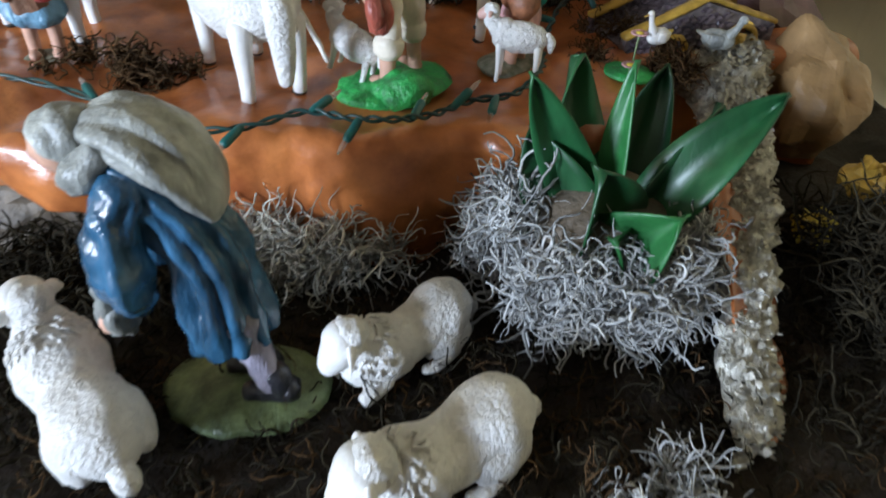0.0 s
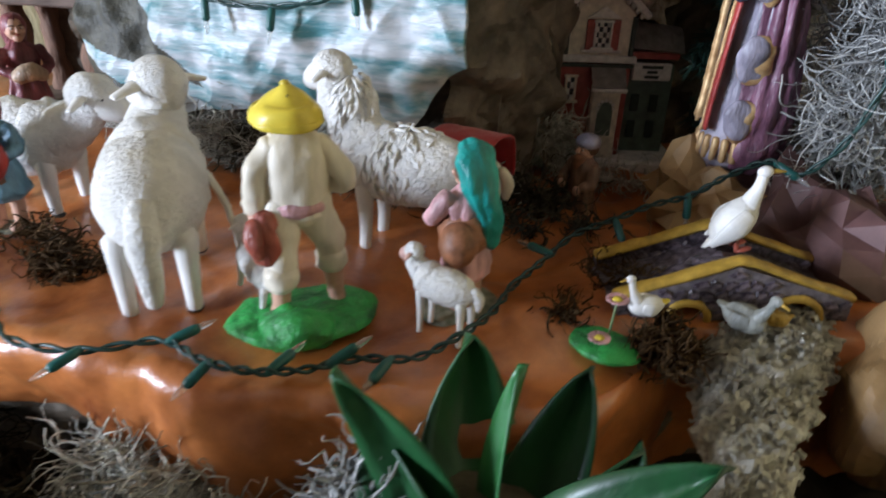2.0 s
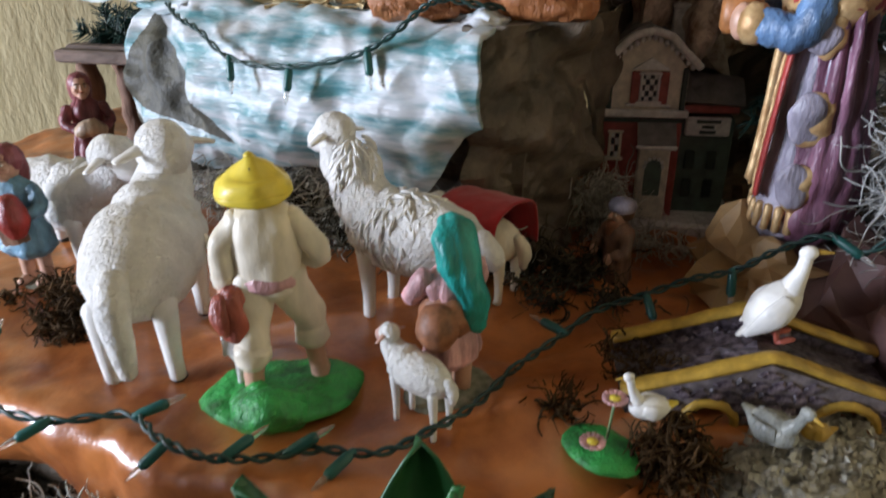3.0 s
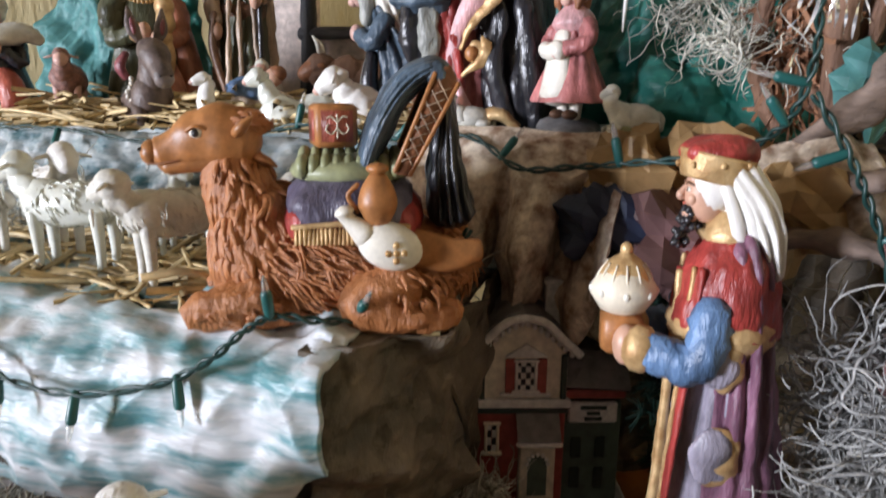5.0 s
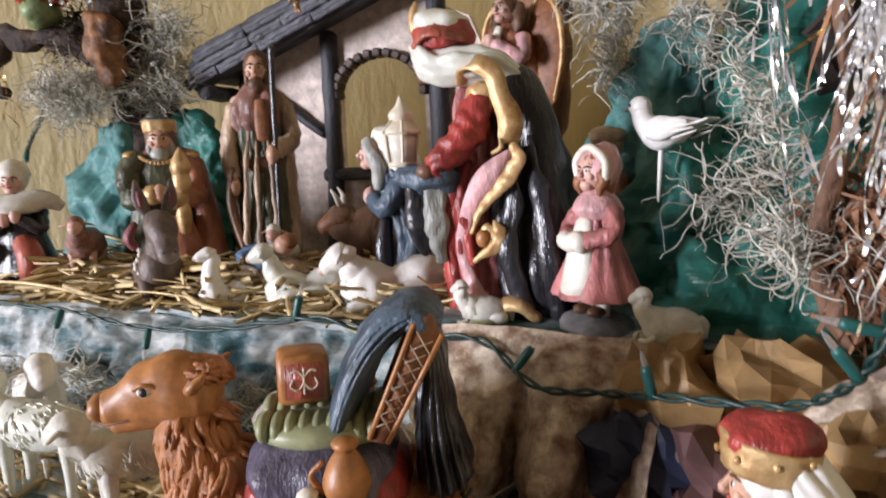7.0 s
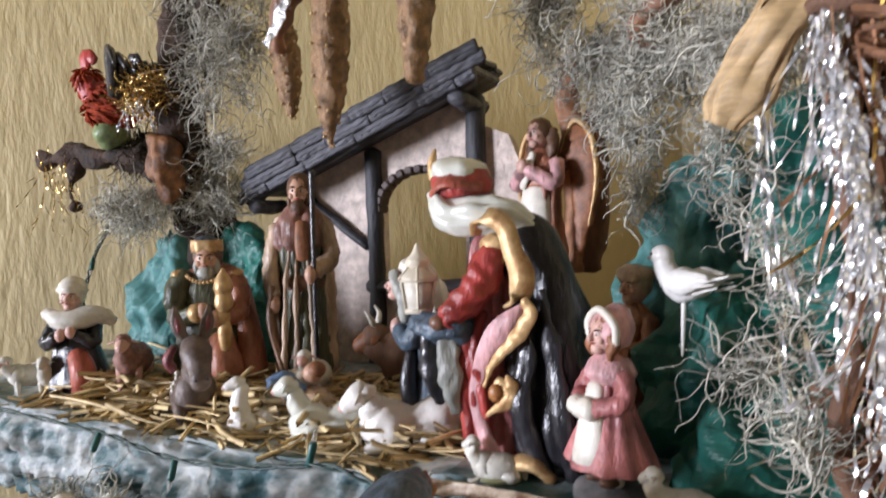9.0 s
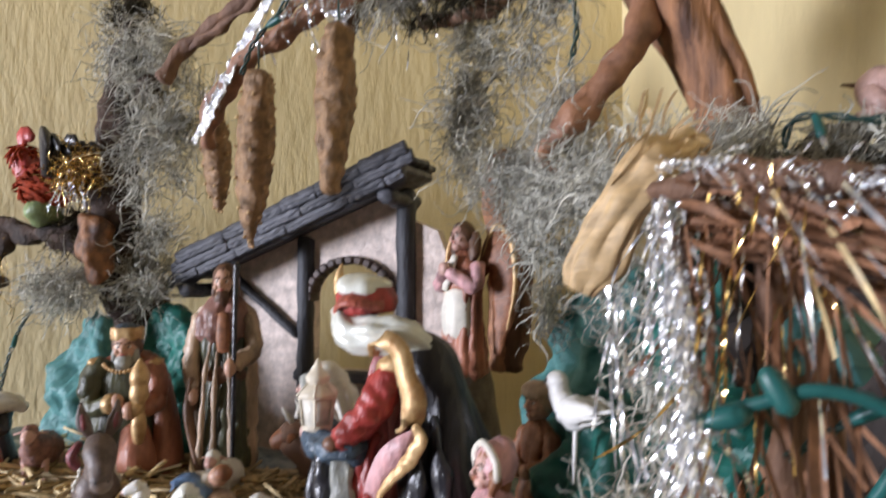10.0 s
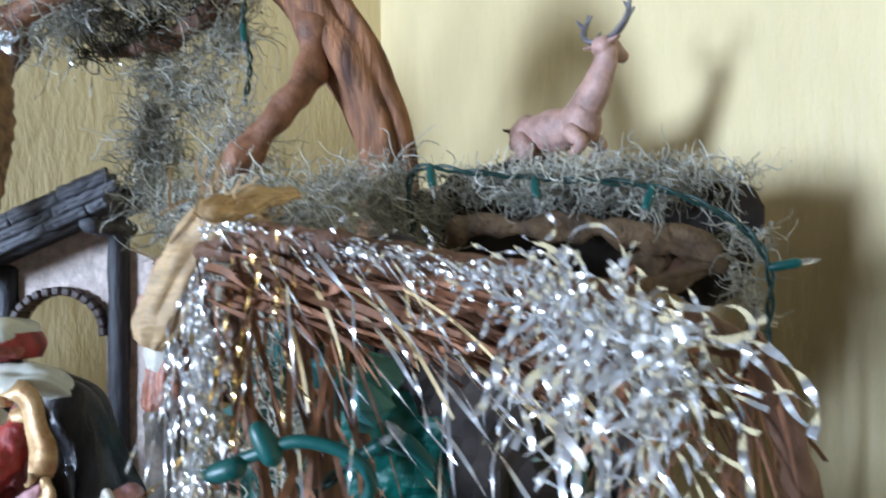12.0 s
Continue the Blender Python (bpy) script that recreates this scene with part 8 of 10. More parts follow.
s.box((0.051, -0.0165, 0.080), (0.034, 0.005, 0.015), house_trim, bevel=0.001)
board = part("shop_sign", s, house, "white shop sign with small dark lettering")
for k, w in ((0, 0.018), (1, 0.009), (2, 0.012)):
    s = Sculpt()
    s.box((0.051, -0.0195, 0.0845 - k * 0.0042), (w, 0.0012, 0.0024), house_dark)
    s.make("lettering", parent=board, smooth=False)
for x in (0.041, 0.058):
    for z in (0.028, 0.052):
        s = Sculpt()
        s.box((x, -0.0148, z), (0.0075, 0.002, 0.016), house_dark, bevel=0.0008)
        part("annex_window", s, house)
s = Sculpt()
s.box((0.02, -0.006, -0.001), (0.125, 0.075, 0.016), house_trim, bevel=0.003)
part("snowy_base", s, house, "dirty white snowy base")

# stable
SPIN = 6.5
stable_pivot = Vector((-0.38, 0.96, 0))
stable = group_root("stable_model", tuple(stable_pivot - Euler((0, 0, radians(SPIN))).to_matrix() @ stable_pivot), SPIN, "stable model with a charcoal plank roof, dark timbers and pinkish stucco", "stable")
YS = 1.022


def roof_z(x):
    return 1.284 + (x + 0.39) * 0.385


for name, x, w in (("post", -0.247, 0.018), ("post", -0.124, 0.020), ("post", -0.350, 0.018)):
    s = Sculpt()
    top = roof_z(x)
    s.tube([(x - 0.002, YS - 0.008, 1.09), (x + 0.001, YS - 0.008, 1.18), (x, YS - 0.008, top - 0.012)], [(w * 0.56, 0.011), (w * 0.5, 0.010), (w * 0.52, 0.010)], stable_post, n=14, res=8, pleat=(7, 0.07), rough=(130, 0.002))
    part(name, s, stable, "charcoal carved post", smooth=True)
s = Sculpt()
s.tube([(-0.340, YS - 0.009, 1.284), (-0.256, YS - 0.009, 1.222)], [(0.0065, 0.005), (0.0065, 0.005)], stable_post, n=10, res=8, rough=(150, 0.002))
part("brace", s, stable, "charcoal diagonal brace", smooth=True)
s = Sculpt()
s.tube([(-0.255, YS - 0.009, 1.178), (-0.13, YS - 0.009, 1.180)], [(0.008, 0.007), (0.008, 0.007)], stable_timber, n=10, res=8, rough=(150, 0.002))
part("sill_beam", s, stable, "charcoal sill beam", smooth=True)


def stucco_panel(outline, seed):
    s = Sculpt()
    extrude(s, outline, YS - 0.004, YS + 0.012, stucco)
    return part("stucco_panel", s, stable, "rough pinkish white stucco")


stucco_panel([(-0.365, 1.09), (-0.25, 1.09), (-0.25, roof_z(-0.25)), (-0.365, roof_z(-0.365))], 1)
arch_pts = [(x, z) for x, z in arc(-0.190, 1.264, 0.050, 180, 0, 14)]
arch_pts = [(x, 1.264 + (z - 1.264) * 0.78) for x, z in arch_pts]
stucco_panel([(-0.25, roof_z(-0.25)), (-0.25, 1.185)] + [(-0.240, 1.185)] + arch_pts + [(-0.140, 1.185), (-0.13, 1.185), (-0.13, roof_z(-0.13))], 2)
stucco_panel([(-0.25, 1.09), (-0.13, 1.09), (-0.13, 1.185), (-0.25, 1.185)], 3)
stucco_panel([(-0.13, 1.09), (-0.050, 1.09), (-0.052, 1.20), (-0.068, 1.28), (-0.090, 1.335), (-0.13, 1.352)], 4)
for k in range(15):
    a = radians(180 - k * 180 / 14)
    s = Sculpt()
    s.box((-0.190 + 0.0505 * math.cos(a), YS - 0.004, 1.264 + 0.041 * math.sin(a)), (0.0085, 0.020, 0.0095), stone_rim, rot=(0, 180 - math.degrees(a) + (k * 37 % 16) - 8, 0), bevel=0.0016)
    part("arch_stone", s, stable)
# roof of long planks in three courses, ends uneven
slope = math.degrees(math.atan(0.385))
s = Sculpt()
s.box((-0.245, YS - 0.018, roof_z(-0.245) + 0.0015), (0.300, 0.075, 0.010), stable_timber, rot=(0, -slope, 0), bevel=0.002)
part("roof_board", s, stable, "charcoal roof board")
for row in range(5):
    x = -0.388
    k = 0
    while x < -0.118:
        w = 0.045 + 0.022 * ((k * 7 + row * 5) % 4) / 3
        x1 = min(x + w, -0.104)
        xm = (x + x1) / 2
        s = Sculpt()
        L = (x1 - x) / math.cos(radians(slope)) - 0.0012
        lift = 0.011 + 0.0022 * ((k + row) % 3) + 0.003 * (4 - row) * 0.4
        s.box((0, 0, 0), (L, 0.0195, 0.0062), stable_timber, rot=(4 - (k * 5 + row * 3) % 7, 0, ((k * 11 + row * 7) % 5 - 2) * 0.7), bevel=0.0012)
        s.make("roof_plank", (xm, YS - 0.050 + row * 0.017, roof_z(xm) + lift), 0, ry=-slope, parent=stable, smooth=False)
        x, k = x1, k + 1
s = Sculpt()
s.tube([(-0.386, YS - 0.050, roof_z(-0.386) - 0.008), (-0.24, YS - 0.050, roof_z(-0.24) - 0.008), (-0.108, YS - 0.050, roof_z(-0.108) - 0.008)], [(0.0065, 0.006)] * 3, stable_timber, n=12, res=10, rough=(120, 0.003))
part("eave_beam", s, stable, "charcoal carved eave beam", smooth=True)
# short carved planks in three courses along the eave
for row in range(3):
    x, k = -0.392 + 0.008 * row, 0
    while x < -0.112:
        x1 = min(x + 0.040 + 0.034 * ((k * 5 + row * 3) % 4) / 3, -0.104 + 0.006 * ((row * 2) % 3))
        xm = (x + x1) / 2
        s = Sculpt()
        L = (x1 - x) / math.cos(radians(slope)) - 0.0015
        h3 = 0.0105
        for j, (dz, dy) in enumerate(((-0.0032, 0.0), (0.0002, -0.0011), (0.0034, 0.0003))):
            s.tube([(-L / 2, dy, dz), (-L * 0.2, dy - 0.0006, dz), (L * 0.2, dy + 0.0005, dz), (L / 2, dy, dz)], [(0.0026, 0.0042)] * 4, stable_timber, n=8, res=5, rough=(190, 0.0016), seed=k + j * 3.1 + row)
        s.make("eave_plank", (xm, YS - 0.060 - 0.0025 * row + 0.0012 * (k % 2), roof_z(xm) - 0.004 + row * h3), 0, ry=-slope + ((k * 3 + row) % 3 - 1) * 0.8, parent=stable, smooth=True)
        x, k = x1, k + 1
for x in (-0.372, -0.124):
    s = Sculpt()
    s.tube([(x, YS - 0.056, roof_z(x) - 0.020), (x, YS + 0.010, roof_z(x) - 0.020)], [(0.010, 0.008)] * 2, stable_timber, n=10, res=6, rough=(120, 0.003))
    part("rafter_end", s, stable, "charcoal rafter end", smooth=True)

# potted plant with broad leaves
plant = group_root("potted_plant", (0.101, 0.318, 0.746), 0, "green plant with broad waxy leaves in a moss-wrapped pot", "plant", scale=1.10)
s = Sculpt()
s.tube([(0, 0, 0.0), (0, 0, 0.025), (0, 0, 0.048)], [0.036, 0.042, 0.044], rock_dark, n=26, res=4)
part("pot", s, plant, "dark pot hidden in moss", smooth=True)
s = Sculpt()
s.ball((0, 0, 0.052), (0.044, 0.044, 0.004), ground_mat, n=20, m=8, rough=(90, 0.004))
part("soil", s, plant, smooth=True)


def leaf(root, tip, width, bend, twist, material=leaf_green):
    """A broad pointed leaf with a folded middle and real thickness."""
    s = Sculpt()
    a, b = np.array(root, float), np.array(tip, float)
    d = b - a
    side = np.cross(d, (0.1, -0.72, 0.68))
    side /= np.linalg.norm(side) + 1e-9
    c, sn = math.cos(radians(twist)), math.sin(radians(twist))
    up = np.cross(side, d / np.linalg.norm(d))
    side, up = side * c + up * sn, up * c - side * sn
    s.sheet(lambda u, v: a + d * u + up * (bend * math.sin(math.pi * u * 0.9) + 0.22 * width * abs(2 * v - 1)) + side * (v - 0.5) * width * (math.sin(math.pi * min(1, 0.12 + 0.88 * u) ** 0.85) ** 0.75 + 0.02), 14, 6, material, 0.0011)
    return part("leaf", s, plant, smooth=True)


LEAVES = [((0, 0, 0.05), (-0.047, -0.012, 0.158), 0.026, -0.010, 20, 0), ((0, 0.012, 0.05), (-0.018, 0.048, 0.142), 0.042, -0.012, -30, 0), ((0.008, 0.006, 0.05), (0.011, 0.028, 0.150), 0.018, 0.004, 60, 1),
          ((0.012, 0.012, 0.05), (0.030, 0.050, 0.138), 0.030, -0.010, 10, 0), ((0.018, -0.002, 0.05), (0.082, 0.014, 0.136), 0.032, 0.018, 25, 0), ((-0.006, -0.006, 0.05), (-0.020, -0.030, 0.118), 0.044, 0.008, -10, 0),
          ((0.010, -0.010, 0.05), (0.030, -0.046, 0.100), 0.040, 0.012, 10, 1), ((-0.002, -0.014, 0.05), (-0.012, -0.050, 0.082), 0.026, 0.008, 0, 1), ((0.016, 0.002, 0.05), (0.050, 0.030, 0.125), 0.034, 0.012, -20, 0), ((-0.008, 0.004, 0.05), (-0.040, 0.020, 0.110), 0.036, 0.010, 30, 0)]
for root, tip, w, bend, twist, bright in LEAVES:
    root, tip = (root[0], root[1], 0.040), (tip[0], tip[1] * 0.9, 0.048 + (tip[2] - 0.05) * 0.80)
    leaf(root, tip, w * 1.05, bend, twist, leaf_bright if bright else leaf_green)

# crumpled foil falls
FALL = [(0.222, 0.505, 0.842, 0.042), (0.217, 0.478, 0.843, 0.042), (0.214, 0.458, 0.838, 0.034), (0.210, 0.430, 0.828, 0.026), (0.208, 0.395, 0.818, 0.022), (0.200, 0.350, 0.804, 0.020), (0.190, 0.307, 0.790, 0.019), (0.178, 0.255, 0.769, 0.018), (0.176, 0.222, 0.756, 0.015), (0.168, 0.200, 0.748, 0.010)]
fall_path = spline(FALL, 10)


def fall_at(u, v):
    q = fall_path[min(len(fall_path) - 1, int(round(u * (len(fall_path) - 1))))]
    w = 2 * v - 1
    return (q[0] + w * q[3], q[1] + w * q[3] * 0.4, q[2] - q[3] * 0.6 * abs(w) ** 3)


s = Sculpt()
s.sheet(fall_at, 110, 40, foil, 0.002, (80, 0.0075), 40.0)
flake = random.Random(8)
for _ in range(1500):
    u, v = flake.random() ** 1.6, flake.random()
    x, y, z = fall_at(u, v)
    s.box((x + flake.gauss(0, 0.001), y + flake.gauss(0, 0.001), z + flake.uniform(0.0, 0.004)), (flake.uniform(0.002, 0.005), flake.uniform(0.0015, 0.004), 0.0004), foil, rot=(flake.gauss(0, 40), flake.gauss(0, 40), flake.uniform(0, 360)))
s.make("foil_waterfall", smooth=False, label="crumpled silvery mica foil falling like water from the bridge", category="foil")
s = Sculpt()
s.ball((0, 0, 0), (0.042, 0.045, 0.05), tan_paper, n=60, m=44, seed=3.0, paper=(26, 0.018))
s.make("paper_rock", (0.292, 0.500, 0.800), smooth=False, label="creased tan paper behind the foil", category="paper rock")
s = Sculpt()
s.sheet(lambda u, v: (0.172 + 0.040 * u - 0.004 * v, 0.36 - 0.145 * v, 0.806 - 0.066 * v ** 1.2 - 0.03 * u * u), 26, 30, cloth_brown, 0.003, (24, 0.010), 43.0)
s.make("paper_slope", smooth=True, label="brown painted paper slope under the foil", category="paper")
mound("paper_flower", (0.262, 0.375, 0.762), (0.014, 0.012, 0.010), yellow, "crumpled yellow paper flower on the ground", 61.0, freq=90, amp=0.008, category="flower", n=16)
mound("paper_flower", (0.318, 0.42, 0.775), (0.020, 0.016, 0.014), mustard, "crumpled mustard paper flower on the ground", 62.0, freq=80, amp=0.008, category="flower", n=16)


# ---- light strings ----
def light_string(pts, sockets, label, seed):
    """A twisted pair of green wires with a small socket and clear bulb at each given share of its length and way."""
    root = group_root("light_string", (0, 0, 0), 0, label, "string lights", group="fairy light strings")
    path = spline(pts, 14)
    a, b = frames_along(path)
    for phase in (0, math.pi):
        s = Sculpt()
        th = np.arange(len(path)) * 0.55 + phase
        coil = path + (a * np.cos(th)[:, None] + b * np.sin(th)[:, None]) * 0.0014
        s.tube(coil, 0.0011, wire_green, n=6, res=1)
        s.make("wire", parent=root)
    for share, way in sockets:
        q = Vector(path[int(share * (len(path) - 1))])
        d = Vector(way).normalized()
        s = Sculpt()
        s.tube([q - d * 0.001, q + d * 0.003, q + d * 0.0130, q + d * 0.0145], [0.0018, 0.0026, 0.0028, 0.0025], socket_green, n=12, res=1)
        sock = s.make("socket", parent=root)
        s = Sculpt()
        s.tube([q + d * 0.0145, q + d * 0.020, q + d * 0.024], [0.0017, 0.0015, 0.0005], bulb_glass, n=10, res=2)
        s.make("bulb", parent=sock, label="clear pointed bulb")
    return root


light_string([(-0.40, 0.36, 0.843), (-0.30, 0.372, 0.844), (-0.24, 0.376, 0.844), (-0.175, 0.344, 0.846), (-0.14, 0.323, 0.845), (-0.10, 0.328, 0.845), (-0.069, 0.348, 0.846), (-0.043, 0.343, 0.846), (-0.016, 0.344, 0.846), (0.005, 0.355, 0.845), (0.025, 0.371, 0.846), (0.051, 0.381, 0.847), (0.066, 0.40, 0.851), (0.074, 0.43, 0.848), (0.076, 0.47, 0.844)],
             [(0.20, (-0.6, 0.7, 0.2)), (0.27, (-0.7, -0.7, 0.1)), (0.36, (-0.5, -0.9, -0.3)), (0.44, (0.6, 0.8, 0.2)), (0.52, (-0.4, -0.6, -0.5)), (0.60, (0.3, 0.9, 0.2)), (0.68, (0.6, 0.6, 0.4)), (0.76, (-0.2, -0.9, -0.2))], "green twisted wire with clear mini bulbs along the terrace edge", 1)
light_string([(0.076, 0.47, 0.844), (0.086, 0.50, 0.846), (0.098, 0.54, 0.848), (0.119, 0.562, 0.853), (0.142, 0.577, 0.862), (0.165, 0.588, 0.869), (0.184, 0.592, 0.884), (0.207, 0.592, 0.898), (0.226, 0.587, 0.894), (0.25, 0.59, 0.93), (0.262, 0.60, 1.00), (0.255, 0.64, 1.05)],
             [(0.12, (-0.9, 0.2, 0.1)), (0.28, (0.4, -0.4, -0.6)), (0.45, (0.1, -0.2, -0.9)), (0.66, (0.7, -0.3, -0.3)), (0.86, (-0.3, -0.6, 0.6))], "green twisted wire with clear mini bulbs winding past the bridge", 2)
light_string([(-0.245, 0.562, 1.004), (-0.226, 0.553, 0.996), (-0.202, 0.548, 0.989), (-0.168, 0.540, 0.974), (-0.118, 0.538, 0.972), (-0.071, 0.545, 0.981), (-0.045, 0.552, 0.994), (-0.030, 0.562, 1.008), (-0.018, 0.570, 1.014), (0.002, 0.582, 1.010), (0.020, 0.605, 1.008), (0.040, 0.638, 1.018), (0.054, 0.652, 1.046)],
             [(0.25, (0.1, -0.2, -0.9)), (0.34, (0.0, -0.3, -0.9)), (0.45, (0.2, -0.2, -0.9)), (0.66, (0.1, -0.3, 0.9)), (0.80, (0.5, -0.3, 0.7)), (0.94, (0.6, 0.0, 0.7))], "green twisted wire with clear mini bulbs hung over the painted rock", 3)
light_string([(-0.55, 0.735, 1.09), (-0.402, 0.74, 1.086), (-0.313, 0.738, 1.085), (-0.242, 0.737, 1.078), (-0.161, 0.737, 1.083), (-0.086, 0.738, 1.095), (-0.029, 0.738, 1.087), (0.027, 0.738, 1.090), (0.065, 0.720, 1.073), (0.103, 0.712, 1.076), (0.138, 0.702, 1.081), (0.181, 0.686, 1.088), (0.202, 0.678, 1.10), (0.212, 0.676, 1.115), (0.216, 0.67, 1.14), (0.215, 0.668, 1.165), (0.222, 0.668, 1.19)],
             [(0.12, (0.1, -0.5, -0.8)), (0.20, (0.1, -0.4, -0.9)), (0.30, (0.2, 0.1, 0.9)), (0.38, (0.7, 0.1, 0.7)), (0.48, (0.5, 0.2, 0.7)), (0.61, (-0.2, -0.1, 0.9)), (0.78, (-0.5, -0.2, 0.7)), (0.84, (-0.9, -0.1, 0.2)), (0.95, (0.3, -0.2, 0.9))], "green twisted wire with clear mini bulbs along the upper ledge", 4)
light_string([(0.216, 0.66, 1.12), (0.232, 0.655, 1.094), (0.242, 0.655, 1.074), (0.253, 0.655, 1.048), (0.262, 0.65, 1.01)], [(0.25, (-0.8, -0.1, -0.3)), (0.7, (0.8, -0.2, 0.3))], "green twisted wire with clear mini bulbs hanging by the cave", 5)
light_string([(0.232, 0.86, 1.33), (0.235, 0.850, 1.375), (0.275, 0.848, 1.372), (0.320, 0.848, 1.366), (0.375, 0.845, 1.358), (0.415, 0.842, 1.338), (0.432, 0.842, 1.312), (0.430, 0.845, 1.27)], [(0.2, (0.2, -0.4, -0.8)), (0.40, (0.1, -0.5, -0.8)), (0.58, (-0.3, -0.4, -0.8)), (0.86, (0.9, -0.2, 0.15))], "green twisted wire with clear mini bulbs round the mossy ledge", 6)
light_string([(0.235, 0.70, 1.225), (0.262, 0.695, 1.245), (0.285, 0.695, 1.242), (0.292, 0.70, 1.215), (0.30, 0.70, 1.18), (0.33, 0.70, 1.20), (0.345, 0.70, 1.255)], [(0.12, (0.8, -0.2, 0.5)), (0.35, (-0.6, -0.3, 0.7)), (0.62, (0.4, -0.4, -0.7)), (0.95, (-0.2, -0.4, 0.8))], "thick green wire with clear mini bulbs inside the cave", 7)
light_string([(-0.17, 0.842, 1.455), (-0.155, 0.84, 1.478), (-0.13, 0.842, 1.50), (-0.10, 0.845, 1.535), (-0.06, 0.86, 1.56)], [(0.4, (0.9, -0.1, 0.2))], "dark wire on the arched branch", 8)
light_string([(0.088, 0.905, 1.575), (0.094, 0.90, 1.53), (0.092, 0.90, 1.50), (0.097, 0.90, 1.47), (0.092, 0.90, 1.44)], [(0.5, (0.2, -0.3, -0.9))], "dark wire hanging in the moss", 9)

light_string([(-0.535, 0.90, 1.285), (-0.545, 0.90, 1.252), (-0.560, 0.90, 1.235), (-0.571, 0.90, 1.222), (-0.585, 0.90, 1.200), (-0.596, 0.90, 1.174), (-0.605, 0.90, 1.150)], [(0.55, (0.3, -0.4, -0.8))], "dark twisted wire hanging from the stump", 10)


# ---- branches, cave, ledge ----
def wood(name, limbs, material, label, category, rough=(55, 0.006), n=18, pleat=(0, 0)):
    s = Sculpt()
    for k, (pts, r) in enumerate(limbs):
        s.tube(pts, r, material, n=n, res=10, rough=rough, seed=k * 2.7, pleat=pleat)
    return s.make(name, label=label, category=category)


wood("arched_branch", [([(-0.236, 0.868, 1.405), (-0.222, 0.862, 1.435), (-0.175, 0.858, 1.475), (-0.127, 0.862, 1.497), (-0.07, 0.872, 1.520), (-0.014, 0.885, 1.548), (0.05, 0.905, 1.572), (0.10, 0.920, 1.566)], [0.007, 0.009, 0.010, 0.0085, 0.0105, 0.012, 0.014, 0.016]),
                       ([(-0.150, 0.860, 1.488), (-0.135, 0.862, 1.512), (-0.118, 0.866, 1.520)], [0.006, 0.0045, 0.002])], root_wood, "reddish brown arched driftwood branch over the stable", "branch")
wood("root_trunk", [([(0.075, 0.925, 1.580), (0.104, 0.93, 1.558), (0.131, 0.93, 1.528), (0.151, 0.93, 1.498), (0.168, 0.93, 1.467), (0.184, 0.928, 1.434), (0.193, 0.925, 1.404), (0.195, 0.92, 1.37), (0.198, 0.91, 1.30), (0.20, 0.90, 1.10)], [(0.020, 0.018), (0.023, 0.020), (0.024, 0.020), (0.025, 0.020), (0.024, 0.020), (0.021, 0.018), (0.020, 0.018), (0.019, 0.018), (0.02, 0.02), (0.022, 0.022)])], root_bark, "thick grooved orange-brown root rising to the arch", "root", rough=(26, 0.005), pleat=(7, 0.15), n=70)
wood("hooked_branch", [([(0.112, 0.930, 1.535), (0.135, 0.920, 1.508), (0.142, 0.910, 1.470), (0.128, 0.895, 1.435), (0.106, 0.882, 1.402), (0.088, 0.880, 1.388), (0.080, 0.895, 1.372), (0.10, 0.93, 1.36), (0.15, 0.93, 1.35)], [0.009, 0.011, 0.0115, 0.010, 0.010, 0.009, 0.008, 0.008, 0.008])], root_wood, "hooked reddish branch in front of the root", "branch")
wood("back_branch", [([(-0.34, 0.905, 1.49), (-0.31, 0.915, 1.527), (-0.255, 0.918, 1.552), (-0.209, 0.92, 1.571), (-0.166, 0.92, 1.604), (-0.13, 0.922, 1.622), (-0.09, 0.925, 1.64)], [0.007, 0.0075, 0.006, 0.0065, 0.006, 0.006, 0.005]), ([(-0.31, 0.912, 1.518), (-0.24, 0.914, 1.545), (-0.19, 0.914, 1.577), (-0.15, 0.915, 1.603)], [0.005, 0.004, 0.004, 0.003]), ([(-0.187, 0.915, 1.590), (-0.205, 0.91, 1.596), (-0.212, 0.908, 1.590)], [0.003, 0.0025, 0.001])], bark, "thin grey-brown branches behind the arch", "branch")
wood("mossy_twig", [([(-0.03, 0.90, 1.492), (0.01, 0.90, 1.492), (0.05, 0.905, 1.510), (0.078, 0.914, 1.534), (0.102, 0.926, 1.556)], [0.006, 0.008, 0.0075, 0.008, 0.009])], bark, "short broken brown twig under the arch", "branch")
wood("mossy_twig", [([(-0.115, 0.88, 1.455), (-0.105, 0.88, 1.475), (-0.092, 0.878, 1.494), (-0.078, 0.872, 1.516)], [0.004, 0.008, 0.007, 0.007])], bark, "short broken brown twig under the arch", "branch")
stump = group_root("tree_stump", (0, 0, 0), 0, "dark mossy stump with a side branch", "tree stump")
